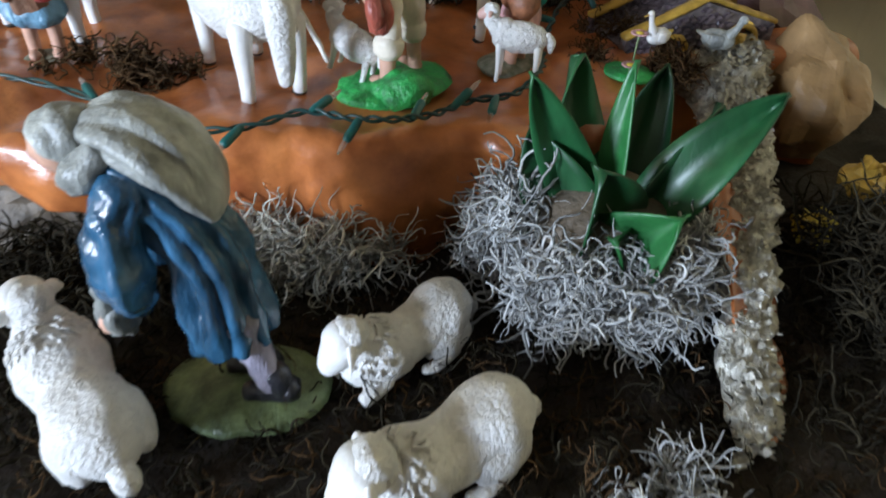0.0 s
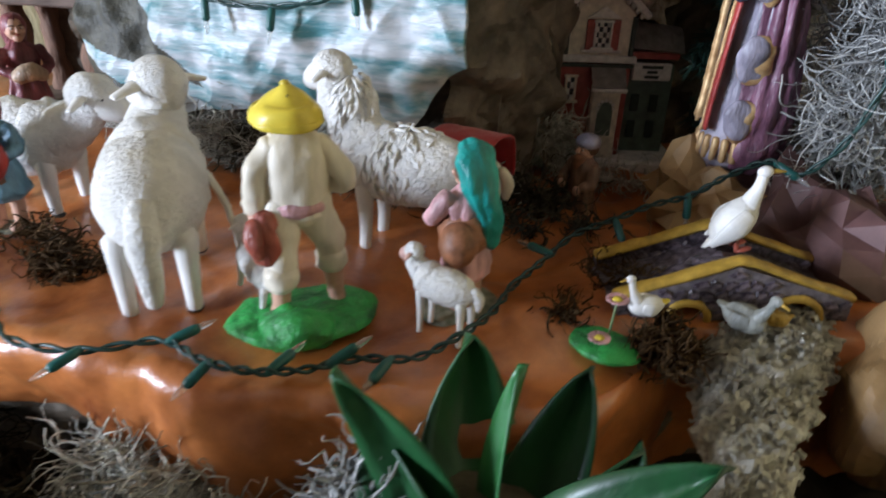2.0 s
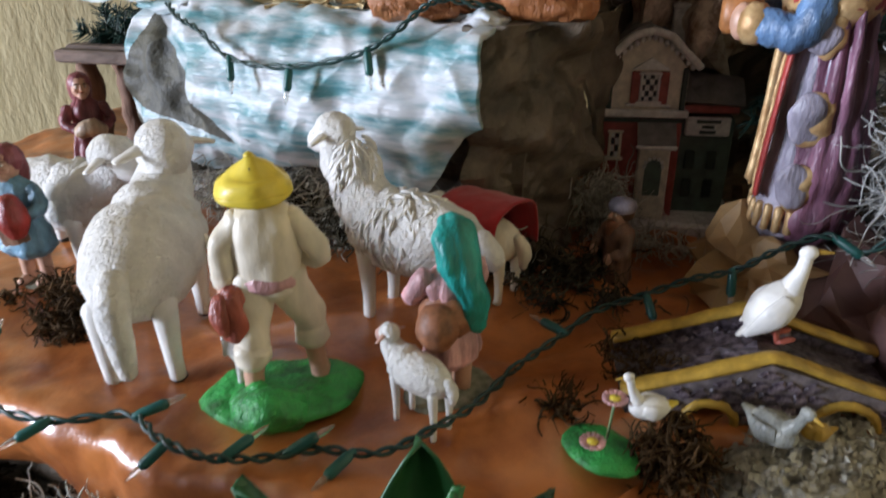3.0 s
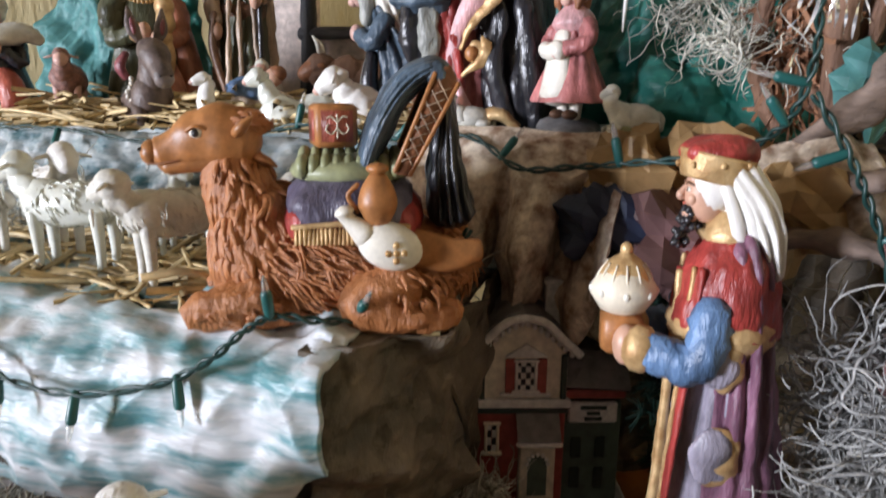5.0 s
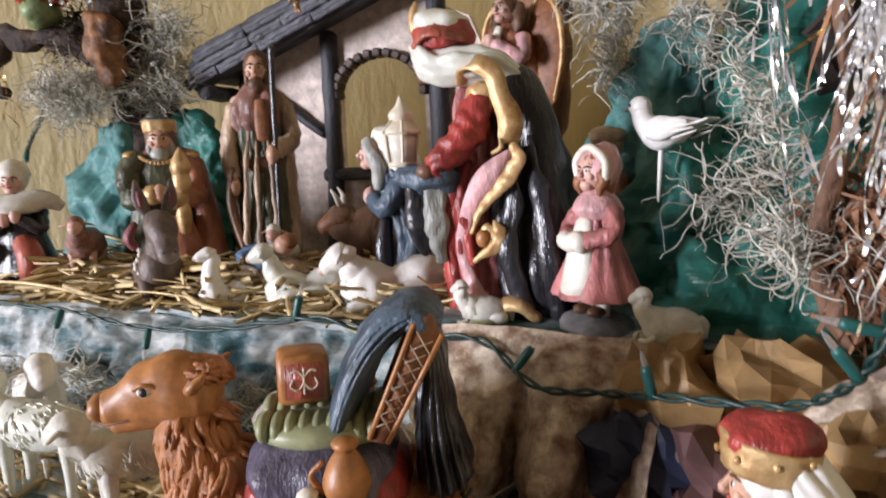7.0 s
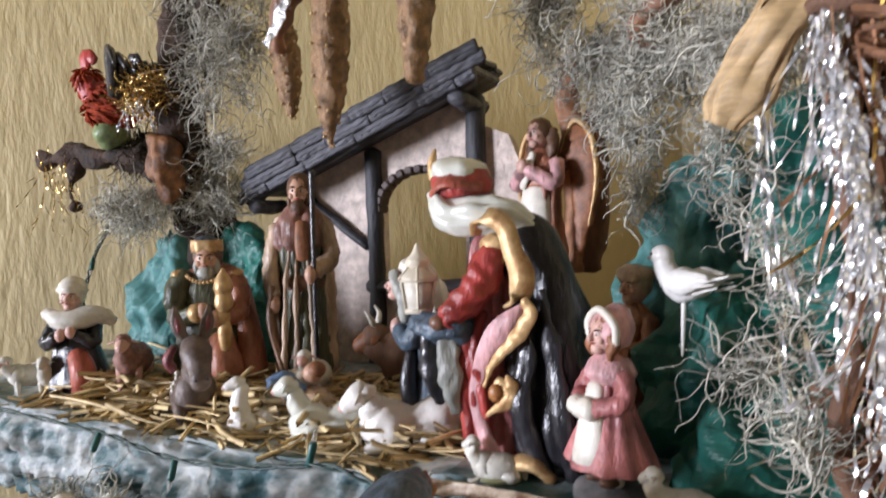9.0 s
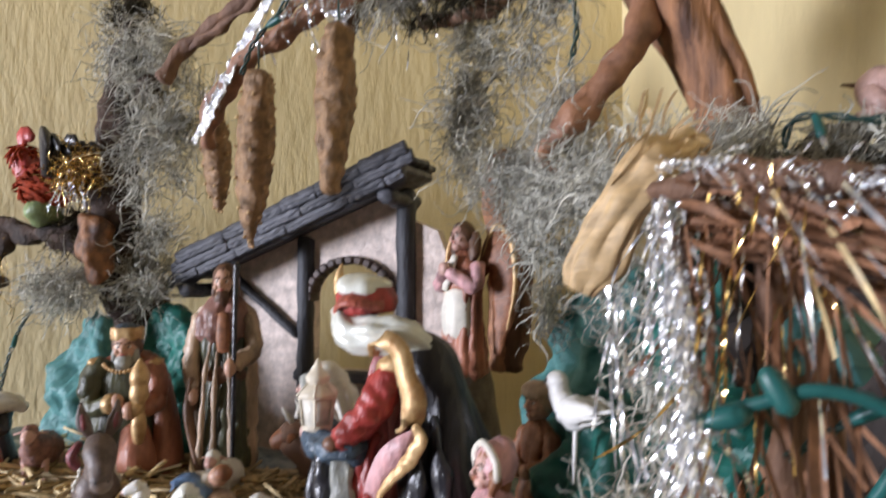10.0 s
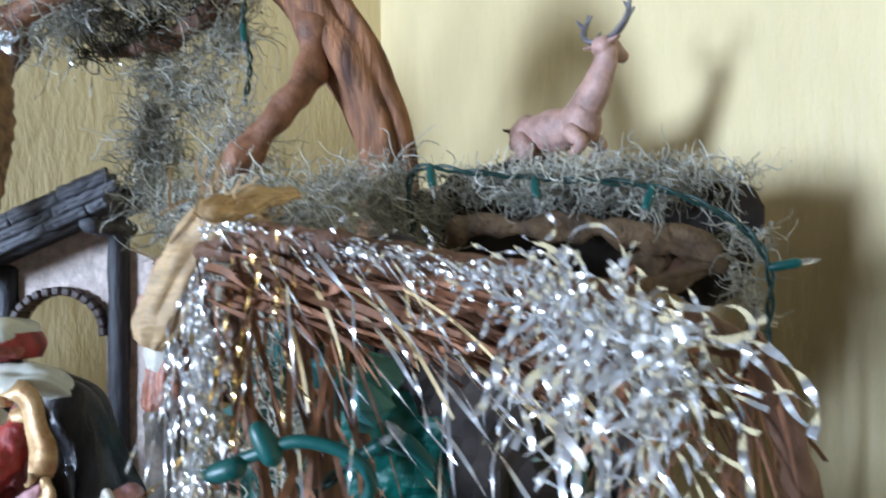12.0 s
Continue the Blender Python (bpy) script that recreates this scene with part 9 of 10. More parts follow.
for k, (name, pts, r) in enumerate((("trunk", [(-0.493, 1.031, 1.065), (-0.487, 1.019, 1.190), (-0.473, 0.968, 1.293), (-0.455, 0.932, 1.396), (-0.447, 0.932, 1.487), (-0.430, 0.934, 1.601)], [0.034, 0.036, 0.032, 0.022, 0.017, 0.005]),
                                    ("side_branch", [(-0.470, 0.932, 1.316), (-0.521, 0.911, 1.333), (-0.590, 0.900, 1.341), (-0.652, 0.891, 1.336)], [0.014, 0.012, 0.0125, 0.008]),
                                    ("branch", [(-0.453, 0.932, 1.418), (-0.413, 0.922, 1.453), (-0.373, 0.918, 1.498)], [0.010, 0.008, 0.005]), ("twig", [(-0.590, 0.897, 1.333), (-0.601, 0.891, 1.304), (-0.584, 0.888, 1.276)], [0.005, 0.004, 0.002]))):
    s = Sculpt()
    s.tube(pts, r, dark_bark, n=26, res=10, rough=(48, 0.012), seed=k * 2.7, pleat=(5, 0.12))
    part(name, s, stump, "dark grooved bark", smooth=True)
for pts, r, tilt in (([(-0.2475, 0.887, 1.432), (-0.245, 0.887, 1.40), (-0.242, 0.887, 1.368), (-0.240, 0.887, 1.347)], [0.0105, 0.0125, 0.009, 0.002], 0), ([(-0.158, 0.849, 1.452), (-0.160, 0.849, 1.41), (-0.163, 0.849, 1.36), (-0.165, 0.849, 1.312)], [0.012, 0.0150, 0.0125, 0.002], 1), ([(-0.064, 0.832, 1.470), (-0.066, 0.832, 1.43), (-0.068, 0.832, 1.39), (-0.070, 0.832, 1.352)], [0.011, 0.0145, 0.012, 0.007], 2)):
    root = group_root("hanging_cone", (0, 0, 0), 0, "gilded twisted bark cone hanging from the branch" if tilt < 2 else "rough brown bark stick hanging from the branch", "hanging ornament", group="hanging cones")
    s = Sculpt()
    s.tube(pts, r, cone_mat, n=30, res=18, rough=(140, 0.003), seed=tilt, pleat=(4, 0.10))
    part("cone", s, root, smooth=True)
    path = spline([(*p, q) for p, q in zip(pts, r)], 24)
    s = Sculpt()
    turns = np.linspace(0, 2 * math.pi * (6 if tilt < 2 else 1.5), len(path))
    coil = np.stack([path[:, 0] + (path[:, 3] + 0.0012) * np.cos(turns), path[:, 1] + (path[:, 3] + 0.0012) * np.sin(turns), path[:, 2]], 1)
    if tilt < 2:
        for q in coil[::2]:
            s.ball(q, 0.0015, gold, n=6, m=5)
        part("bead_chain", s, root, "fine gold bead chain", smooth=True)
    s = Sculpt()
    s.tube([pts[0], (pts[0][0], pts[0][1], pts[0][2] + 0.03)], 0.0009, wire_green, n=5, res=2)
    part("hanger", s, root, smooth=True)

s = Sculpt()
s.ball((-0.452, 0.912, 1.318), (0.020, 0.018, 0.038), lump_bark, n=30, m=22, rough=(60, 0.012), seed=3.0, rot=(0, -12, 0))
part("burl", s, stump, "glossy orange-brown bark burl", smooth=True)
# rooster and nest on the stump
s = Sculpt()
s.ball((0, 0, 0.022), (0.014, 0.021, 0.017), rooster_red, n=22, m=16, rough=(170, 0.004))
locks(s, (0, 0, 0.022), (0.015, 0.022, 0.018), 260, (0, 0.8, -0.3), rooster_red, 0.012, 0.0015, 21)
locks(s, (0, -0.020, 0.044), (0.010, 0.009, 0.012), 120, (0, 0.3, -1), rooster_red, 0.009, 0.0013, 22)
s.tube([(0, -0.012, 0.030), (0, -0.020, 0.044), (0, -0.024, 0.052)], [0.012, 0.010, 0.007], red, n=14, rough=(200, 0.004))
s.tube([(0, -0.022, 0.056), (0, -0.020, 0.066), (0, -0.012, 0.062)], [(0.002, 0.004), (0.002, 0.007), (0.002, 0.004)], red, n=8, res=4)
s.tube([(0, -0.030, 0.050), (0, -0.038, 0.047)], [0.003, 0.0008], mustard, n=6, res=2)
for k in range(9):
    a = (k - 4) * 0.16
    s.tube([(a * 0.03, 0.016, 0.028), (a * 0.06, 0.030, 0.050 + 0.004 * (k % 3)), (a * 0.08, 0.042, 0.044)], [(0.003, 0.004), (0.003, 0.006), (0.001, 0.002)], charcoal, n=8, res=4)
s.ball((0, 0.0, 0.0), (0.016, 0.014, 0.012), olive_paint, n=14, m=10, rough=(150, 0.004))
s.make("rooster_ornament", (-0.523, 0.897, 1.359), -70, scale=1.36, label="feathery red rooster ornament with a black tail perched on the stump", category="rooster")
roots, ways = in_blob(420, (-0.470, 0.902, 1.401), (0.030, 0.025, 0.023), 0.6)
strands("gold_nest", curly(roots, np.cross(ways, (0, 0, 1.0)) + ways * 0.3, 0.03, 9, 0.45, 0.0), 0.0007, tinsel_gold, "tangled gold and silver tinsel nest", "nest")

# bark cave with its ridge, posts and hollow
cave = group_root("bark_cave", (0, 0.018, 0.009), 0, "open cave of reddish bark strips over a dark hollow", "cave")
s = Sculpt()
s.tube([(0.190, 0.676, 1.314), (0.23, 0.670, 1.316), (0.275, 0.668, 1.309), (0.321, 0.668, 1.299), (0.36, 0.665, 1.290), (0.395, 0.66, 1.276)], [0.005, 0.006, 0.006, 0.006, 0.006, 0.005], bark, n=16, res=10, rough=(90, 0.004))
part("ridge", s, cave, "twisted bark ridge", smooth=True)
for k, (pts, r) in enumerate((([(0.203, 0.682, 1.312), (0.199, 0.69, 1.27), (0.203, 0.71, 1.20), (0.198, 0.735, 1.13), (0.215, 0.74, 1.09)], [0.004, 0.005, 0.006, 0.006, 0.008]), ([(0.230, 0.676, 1.314), (0.233, 0.684, 1.27), (0.236, 0.70, 1.19), (0.236, 0.72, 1.09)], [0.006, 0.009, 0.010, 0.011]),
                              ([(0.247, 0.690, 1.305), (0.250, 0.70, 1.25), (0.252, 0.71, 1.18), (0.250, 0.73, 1.09)], [0.003, 0.005, 0.006, 0.008]),
                              ([(0.395, 0.66, 1.280), (0.415, 0.69, 1.22), (0.42, 0.72, 1.15), (0.415, 0.75, 1.07)], [0.007, 0.009, 0.010, 0.012]), ([(0.20, 0.745, 1.135), (0.232, 0.725, 1.105), (0.265, 0.70, 1.070), (0.29, 0.68, 1.05)], [0.008, 0.009, 0.009, 0.010]))):
    s = Sculpt()
    s.tube(pts, [q * 0.62 for q in r], bark, n=22, res=10, rough=(60, 0.005), seed=k, pleat=(5, 0.14))
    part("rib", s, cave, "reddish bark rib", smooth=True)
# hollow sheet in near-black: the cave's inner shade is put into its colour
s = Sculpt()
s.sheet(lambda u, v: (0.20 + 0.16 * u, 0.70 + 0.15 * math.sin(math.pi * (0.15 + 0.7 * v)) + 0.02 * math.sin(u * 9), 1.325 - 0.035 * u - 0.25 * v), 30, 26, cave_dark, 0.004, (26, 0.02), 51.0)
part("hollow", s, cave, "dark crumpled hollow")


def hung(name, n, x0, x1, drop_to, way, length, wide, material, curl=0.06, sag=0.02, y=(0.660, 0.69)):
    """Flat strips hung from the sloping ridge between x0 and x1."""
    x = np.random.uniform(x0, x1, n)
    z = 1.318 - (x - 0.205) * 0.20 - np.random.uniform(0, drop_to, n)
    roots = np.stack([x, np.random.uniform(*y, n), z], 1)
    ways = np.stack([np.random.normal(way[0], way[2], n), np.random.normal(0.06, 0.08, n), np.random.normal(way[1], way[2], n)], 1)
    return strands(name, curly(roots, ways, length, 14, curl, sag, 0.05), np.random.uniform(*wide, (n, 1)), material, "", "", ribbon=True, parent=cave, twist=0.12)


hung("bark_strip", 420, 0.200, 0.345, 0.026, (1.0, -0.24, 0.10), 0.046, (0.0004, 0.0017), bark_strip, 0.05, 0.01)
hung("bark_strip", 34, 0.196, 0.250, 0.02, (0.08, -1.0, 0.10), 0.13, (0.0004, 0.0016), bark_strip)
hung("bark_strip", 30, 0.36, 0.40, 0.02, (0.1, -1.0, 0.2), 0.09, (0.0004, 0.0016), bark_strip)
hung("dry_stem", 14, 0.205, 0.33, 0.012, (0.75, -0.60, 0.35), 0.07, (0.0005, 0.0010), straw_mat, 0.03, 0.01, (0.652, 0.668))
n = 320
roots, ways = in_blob(n, (0.219, 0.735, 1.140), (0.016, 0.020, 0.045), 0.3)
p = curly(roots, np.stack([np.random.normal(0.15, 0.2, n), np.random.normal(0.15, 0.2, n), np.random.normal(-0.5, 0.7, n)], 1), 0.036, 10, 0.12, 0.0)
strands("bark_fibre", p, np.random.uniform(0.0004, 0.0014, (n, 1)), bark_strip, "", "", ribbon=True, parent=cave)
for c, r, m, seed, lab in (((0.246, 0.715, 1.272), (0.014, 0.010, 0.018), teal_paper, 71, "crumpled teal paper inside the cave"), ((0.33, 0.76, 1.12), (0.04, 0.03, 0.04), green_paper, 72, "crumpled green paper inside the cave"), ((0.252, 0.715, 1.125), (0.018, 0.018, 0.02), teal_paper, 73, "crumpled teal paper by the cave mouth")):
    mound("paper_scrap", c, r, m, lab, seed, freq=40, amp=0.02, category="paper", n=20)

# folded raffia at the cave's end
s = Sculpt()
s.tube([(0.157, 0.708, 1.283), (0.161, 0.707, 1.291), (0.169, 0.705, 1.306), (0.180, 0.704, 1.323), (0.190, 0.712, 1.338), (0.197, 0.734, 1.348), (0.200, 0.762, 1.353)], [(0.0065, 0.0030), (0.0098, 0.0042), (0.0105, 0.0045), (0.0095, 0.0045), (0.0085, 0.005), (0.0075, 0.004), (0.004, 0.002)], raffia, n=70, res=10, pleat=(9, 0.16), rough=(70, 0.004), cap=False)
s.make("raffia_tie", label="folded pale raffia tied at the cave's ridge", category="raffia")
roots = np.repeat([[0.190, 0.712, 1.338]], 46, 0) + np.random.normal(size=(46, 3)) * (0.010, 0.012, 0.004)
strands("raffia_fibre", curly(roots, np.random.normal(size=(46, 3)) * 0.5 + (0.5, 0.3, 0.3), 0.026, 10, 0.12, 0.0), 0.0006, raffia, "loose pale raffia fibres", "raffia", ribbon=True)

# high ledge under the stag
ledge = group_root("bark_ledge", (0, 0, 0), 0, "gnarled bark ledge with a dark hollow underside", "ledge")
# slab and support in the same near-black, painting in the underside's shade
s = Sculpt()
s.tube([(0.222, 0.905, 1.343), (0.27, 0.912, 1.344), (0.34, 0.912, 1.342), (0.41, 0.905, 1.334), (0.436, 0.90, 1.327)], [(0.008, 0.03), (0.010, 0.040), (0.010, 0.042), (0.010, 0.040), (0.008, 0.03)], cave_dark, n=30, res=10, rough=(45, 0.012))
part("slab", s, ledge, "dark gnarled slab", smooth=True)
s = Sculpt()
s.tube([(0.246, 0.866, 1.332), (0.268, 0.862, 1.342), (0.320, 0.860, 1.337), (0.370, 0.860, 1.332), (0.402, 0.862, 1.324), (0.406, 0.864, 1.313), (0.380, 0.862, 1.306), (0.350, 0.862, 1.304)], [(0.002, 0.006), (0.0034, 0.007), (0.0028, 0.008), (0.0034, 0.008), (0.004, 0.008), (0.0036, 0.007), (0.003, 0.006), (0.002, 0.003)], ledge_bark, n=22, res=10, rough=(75, 0.008), pleat=(4, 0.12))
part("rim", s, ledge, "weathered bark rim of the hollow", smooth=True)
for k, (x, z, q) in enumerate(((0.262, 1.316, 0.008), (0.292, 1.306, 0.006), (0.372, 1.317, 0.008), (0.392, 1.312, 0.006), (0.335, 1.302, 0.006))):
    s = Sculpt()
    s.ball((x, 0.872, z), (q * 1.6, q, q), bark if k % 2 else ledge_bark, n=22, m=14, rough=(90, 0.006), seed=k)
    part("knot", s, ledge, "gnarled bark knot", smooth=True)
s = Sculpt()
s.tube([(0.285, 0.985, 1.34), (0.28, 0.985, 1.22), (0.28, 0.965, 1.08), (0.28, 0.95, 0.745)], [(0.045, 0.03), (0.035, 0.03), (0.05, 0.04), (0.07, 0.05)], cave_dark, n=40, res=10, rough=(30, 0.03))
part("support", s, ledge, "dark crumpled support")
s = Sculpt()
s.tube([(0.430, 0.905, 1.335), (0.434, 0.905, 1.29), (0.430, 0.905, 1.22), (0.42, 0.91, 1.09)], [0.004, 0.0035, 0.0035, 0.006], bark, n=16, res=8, rough=(50, 0.004))
part("end_post", s, ledge, "mossy bark post", smooth=True)

# weathered planks beside the tall king, small bark hut at the far end
for pts, r in (([(0.215, 0.70, 1.062), (0.25, 0.685, 1.078), (0.29, 0.675, 1.085)], [(0.012, 0.006)] * 3), ([(0.225, 0.725, 1.09), (0.25, 0.70, 1.12), (0.268, 0.68, 1.16)], [(0.010, 0.005)] * 3), ([(0.20, 0.69, 1.045), (0.24, 0.67, 1.05), (0.28, 0.66, 1.04)], [(0.012, 0.006)] * 3)):
    s = Sculpt()
    s.tube(pts, r, weathered, n=14, res=8, rough=(70, 0.006))
    s.make("bark_plank", label="weathered brown bark plank below the cave", category="bark", group="bark planks")
hut = group_root("bark_hut", (-0.428, 0.665, 0.838), 20, "little open bark hut with a flat plank roof", "hut")
for x, y in ((-0.035, -0.03), (0.035, -0.03), (-0.035, 0.03), (0.035, 0.03)):
    s = Sculpt()
    s.tube([(x, y, 0), (x, y, 0.05), (x, y, 0.095)], [0.011, 0.010, 0.011], bark, n=12, res=6, rough=(70, 0.006))
    part("post", s, hut, smooth=True)
for k in range(5):
    s = Sculpt()
    s.box((0, -0.036 + k * 0.018, 0.104 + 0.002 * (k % 2)), (0.11, 0.017, 0.012), weathered, rot=(0, 2, 3 - k), bevel=0.002)
    part("roof_plank", s, hut)
s = Sculpt()
s.box((0, 0.036, 0.05), (0.075, 0.006, 0.095), rock_dark, bevel=0.001)
part("back_wall", s, hut, "dark bark back wall")
s = Sculpt()
s.box((0, 0, 0.0), (0.11, 0.09, 0.008), weathered, bevel=0.002)
part("hut_floor", s, hut)


# ---- pine sprigs ----
def pine(name, stems, label, count=60, length=0.014):
    paths = []
    for a, b in stems:
        a, b = np.array(a, float), np.array(b, float)
        t = np.random.uniform(0, 1, (count, 1))
        roots = a + (b - a) * t
        d = (b - a) / np.linalg.norm(b - a)
        w = np.random.normal(size=(count, 3))
        w = w - (w @ d)[:, None] * d
        w /= np.linalg.norm(w, axis=1)[:, None]
        ends = roots + (w * 0.85 + d * 0.5) * length * np.random.uniform(0.7, 1.1, (count, 1))
        paths.append(np.stack([roots, (roots + ends) / 2 + w * 0.0006, ends], 1))
        stem = np.stack([a, (a + b) / 2, b])[None]
        paths.append(np.repeat(stem, 3, 0) + np.random.normal(size=(3, 1, 3)) * 0.0004)
    p = np.concatenate(paths)
    return strands(name, p, np.linspace(0.0008, 0.0004, 3)[None, :], pine_mat, label, "pine sprig")


random.seed(5)
def fan(c, n, r, up=1.0):
    return [(c, (c[0] + random.uniform(-1, 1) * r, c[1] + random.uniform(-1, 0.6) * r, c[2] + random.uniform(0.1, 1) * r * up)) for _ in range(n)]


pine("pine_bush", fan((0.178, 0.735, 0.97), 16, 0.040, 1.1) + fan((0.184, 0.735, 0.92), 14, 0.036, 1.0) + fan((0.188, 0.735, 0.87), 12, 0.036, 1.0), "dark green artificial pine bush behind the tall king")
pine("pine_sprig", fan((-0.45, 0.66, 0.948), 8, 0.04), "dark green artificial pine sprig on the hut roof")
pine("pine_sprig", fan((-0.405, 0.66, 0.948), 8, 0.045), "dark green artificial pine sprig hanging over the hut")

# ---- moss ----
moss("moss_tuft", [(800, (0.050, 0.320, 0.792), (0.016, 0.030, 0.030), 0.036), (1300, (0.096, 0.270, 0.784), (0.046, 0.018, 0.026), 0.036), (560, (0.146, 0.300, 0.790), (0.016, 0.026, 0.026), 0.032)], moss_pale, "pale grey spanish moss wrapped round the plant pot", 0.00095, 0.95, 0.05)
moss("moss_tuft", [(900, (-0.070, 0.330, 0.762), (0.048, 0.016, 0.020), 0.045)], moss_grey, "grey spanish moss under the terrace edge", 0.0008)
moss("moss_tuft", [(700, (-0.215, 0.300, 0.758), (0.07, 0.03, 0.018), 0.04)], moss_dark, "dark dry moss below the terrace", 0.0009)
moss("moss_tuft", [(330, (0.122, 0.172, 0.744), (0.026, 0.022, 0.008), 0.032)], moss_pale, "pale grey moss at the table's front", 0.0008)
moss("moss_tuft", [(900, (0.285, 0.34, 0.755), (0.06, 0.07, 0.02), 0.05)], moss_dark, "dark dry moss beside the foil", 0.0009)
moss("ground_moss", [(2600, (0.0, 0.22, 0.742), (0.34, 0.14, 0.008), 0.028), (900, (0.18, 0.30, 0.742), (0.16, 0.12, 0.008), 0.03)], moss_dark, "dark olive and brown moss over the ground", 0.0008, 0.6, 0.0, 0.3)
moss("ground_moss", [(900, (-0.05, 0.23, 0.742), (0.30, 0.12, 0.006), 0.025)], moss_brown, "brown dry moss over the ground", 0.0007, 0.6, 0.0, 0.3)
moss("moss_tuft", [(1200, (-0.14, 0.572, 0.872), (0.16, 0.014, 0.028), 0.035), (500, (-0.12, 0.565, 0.85), (0.14, 0.02, 0.012), 0.03)], moss_grey, "grey moss hanging under the painted rock", 0.0006)
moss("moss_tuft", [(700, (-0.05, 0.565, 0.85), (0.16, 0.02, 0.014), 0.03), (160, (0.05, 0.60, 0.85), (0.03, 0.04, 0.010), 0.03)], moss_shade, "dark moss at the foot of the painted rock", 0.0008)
moss("moss_tuft", [(420, (0.052, 0.660, 0.868), (0.020, 0.018, 0.026), 0.035), (200, (0.10, 0.652, 0.845), (0.05, 0.012, 0.006), 0.035)], moss_grey, "grey moss beside the porcelain house", 0.0006)
moss("moss_tuft", [(1500, (0.268, 0.645, 0.945), (0.035, 0.035, 0.085), 0.055)], moss_pale, "grey spanish moss hanging behind the tall king", 0.0007, 0.5, 0.05)
moss("moss_tuft", [(420, (0.163, 0.446, 0.844), (0.016, 0.016, 0.010), 0.016)], moss_brown, "dark brown moss clump before the bridge", 0.0008)
moss("moss_tuft", [(260, (0.106, 0.452, 0.842), (0.014, 0.012, 0.007), 0.016), (260, (0.128, 0.500, 0.842), (0.022, 0.022, 0.007), 0.020)], moss_brown, "small brown moss clump on the terrace", 0.0007)
moss("moss_tuft", [(420, (-0.170, 0.392, 0.846), (0.024, 0.016, 0.010), 0.018), (120, (-0.215, 0.41, 0.842), (0.03, 0.02, 0.006), 0.02)], moss_brown, "brown moss clump beside the large sheep", 0.0008)
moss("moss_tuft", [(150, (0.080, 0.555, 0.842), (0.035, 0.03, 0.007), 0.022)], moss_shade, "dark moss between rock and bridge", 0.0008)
moss("moss_tuft", [(60, (0.020, 0.700, 1.015), (0.016, 0.012, 0.02), 0.035), (300, (-0.12, 0.735, 1.02), (0.08, 0.012, 0.018), 0.035), (260, (-0.33, 0.72, 1.03), (0.05, 0.015, 0.02), 0.035)], moss_grey, "grey moss behind the camel", 0.0006)
moss("moss_tuft", [(280, (0.085, 0.90, 1.36), (0.024, 0.022, 0.050), 0.04), (190, (0.140, 0.850, 1.30), (0.020, 0.025, 0.050), 0.036), (120, (0.164, 0.80, 1.225), (0.014, 0.022, 0.045), 0.036), (130, (0.170, 0.770, 1.165), (0.026, 0.018, 0.018), 0.045), (110, (0.200, 0.745, 1.150), (0.025, 0.015, 0.010), 0.045)], moss_grey, "grey spanish moss cascading beside the cave", 0.0006, 0.75, 0.05)
moss("moss_tuft", [(300, (0.065, 0.93, 1.30), (0.014, 0.015, 0.05), 0.035), (300, (0.04, 0.95, 1.36), (0.012, 0.012, 0.06), 0.04)], moss_grey, "grey spanish moss behind the bird", 0.0006, 0.5, 0.06)
moss("moss_tuft", [(680, (0.02, 0.905, 1.565), (0.07, 0.035, 0.030), 0.06), (300, (-0.06, 0.885, 1.515), (0.035, 0.02, 0.025), 0.05), (250, (0.005, 0.925, 1.47), (0.02, 0.015, 0.05), 0.05), (210, (0.0, 0.93, 1.40), (0.016, 0.014, 0.05), 0.045), (170, (0.070, 0.92, 1.47), (0.025, 0.015, 0.07), 0.05), (170, (0.088, 0.89, 1.38), (0.02, 0.02, 0.06), 0.05)], moss_grey, "grey spanish moss hanging from the arch", 0.00058, 0.75, 0.07)
moss("moss_tuft", [(230, (0.012, 0.918, 1.43), (0.016, 0.014, 0.050), 0.045), (200, (0.030, 0.915, 1.375), (0.022, 0.014, 0.040), 0.045), (230, (0.078, 0.912, 1.395), (0.018, 0.014, 0.050), 0.045), (330, (0.108, 0.905, 1.362), (0.030, 0.018, 0.022), 0.04), (150, (0.060, 0.915, 1.47), (0.040, 0.014, 0.030), 0.045)], moss_grey, "grey spanish moss curtain beside the stable", 0.0005, 0.75, 0.07)
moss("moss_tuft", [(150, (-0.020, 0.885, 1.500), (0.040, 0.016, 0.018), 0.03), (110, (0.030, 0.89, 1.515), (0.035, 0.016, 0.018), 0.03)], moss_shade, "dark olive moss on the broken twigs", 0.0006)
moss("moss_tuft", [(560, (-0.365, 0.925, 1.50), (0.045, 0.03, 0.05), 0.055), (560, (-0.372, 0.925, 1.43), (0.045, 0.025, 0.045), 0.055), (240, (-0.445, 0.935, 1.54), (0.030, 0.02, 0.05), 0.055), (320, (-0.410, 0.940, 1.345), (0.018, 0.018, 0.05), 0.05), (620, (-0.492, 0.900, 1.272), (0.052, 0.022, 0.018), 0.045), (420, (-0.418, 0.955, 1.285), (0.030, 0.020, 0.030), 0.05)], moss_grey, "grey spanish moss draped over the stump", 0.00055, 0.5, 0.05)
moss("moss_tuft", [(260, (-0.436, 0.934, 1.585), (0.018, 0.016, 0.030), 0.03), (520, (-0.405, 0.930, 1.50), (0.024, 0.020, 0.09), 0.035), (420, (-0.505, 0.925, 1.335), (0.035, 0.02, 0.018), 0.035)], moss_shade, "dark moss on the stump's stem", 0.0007)
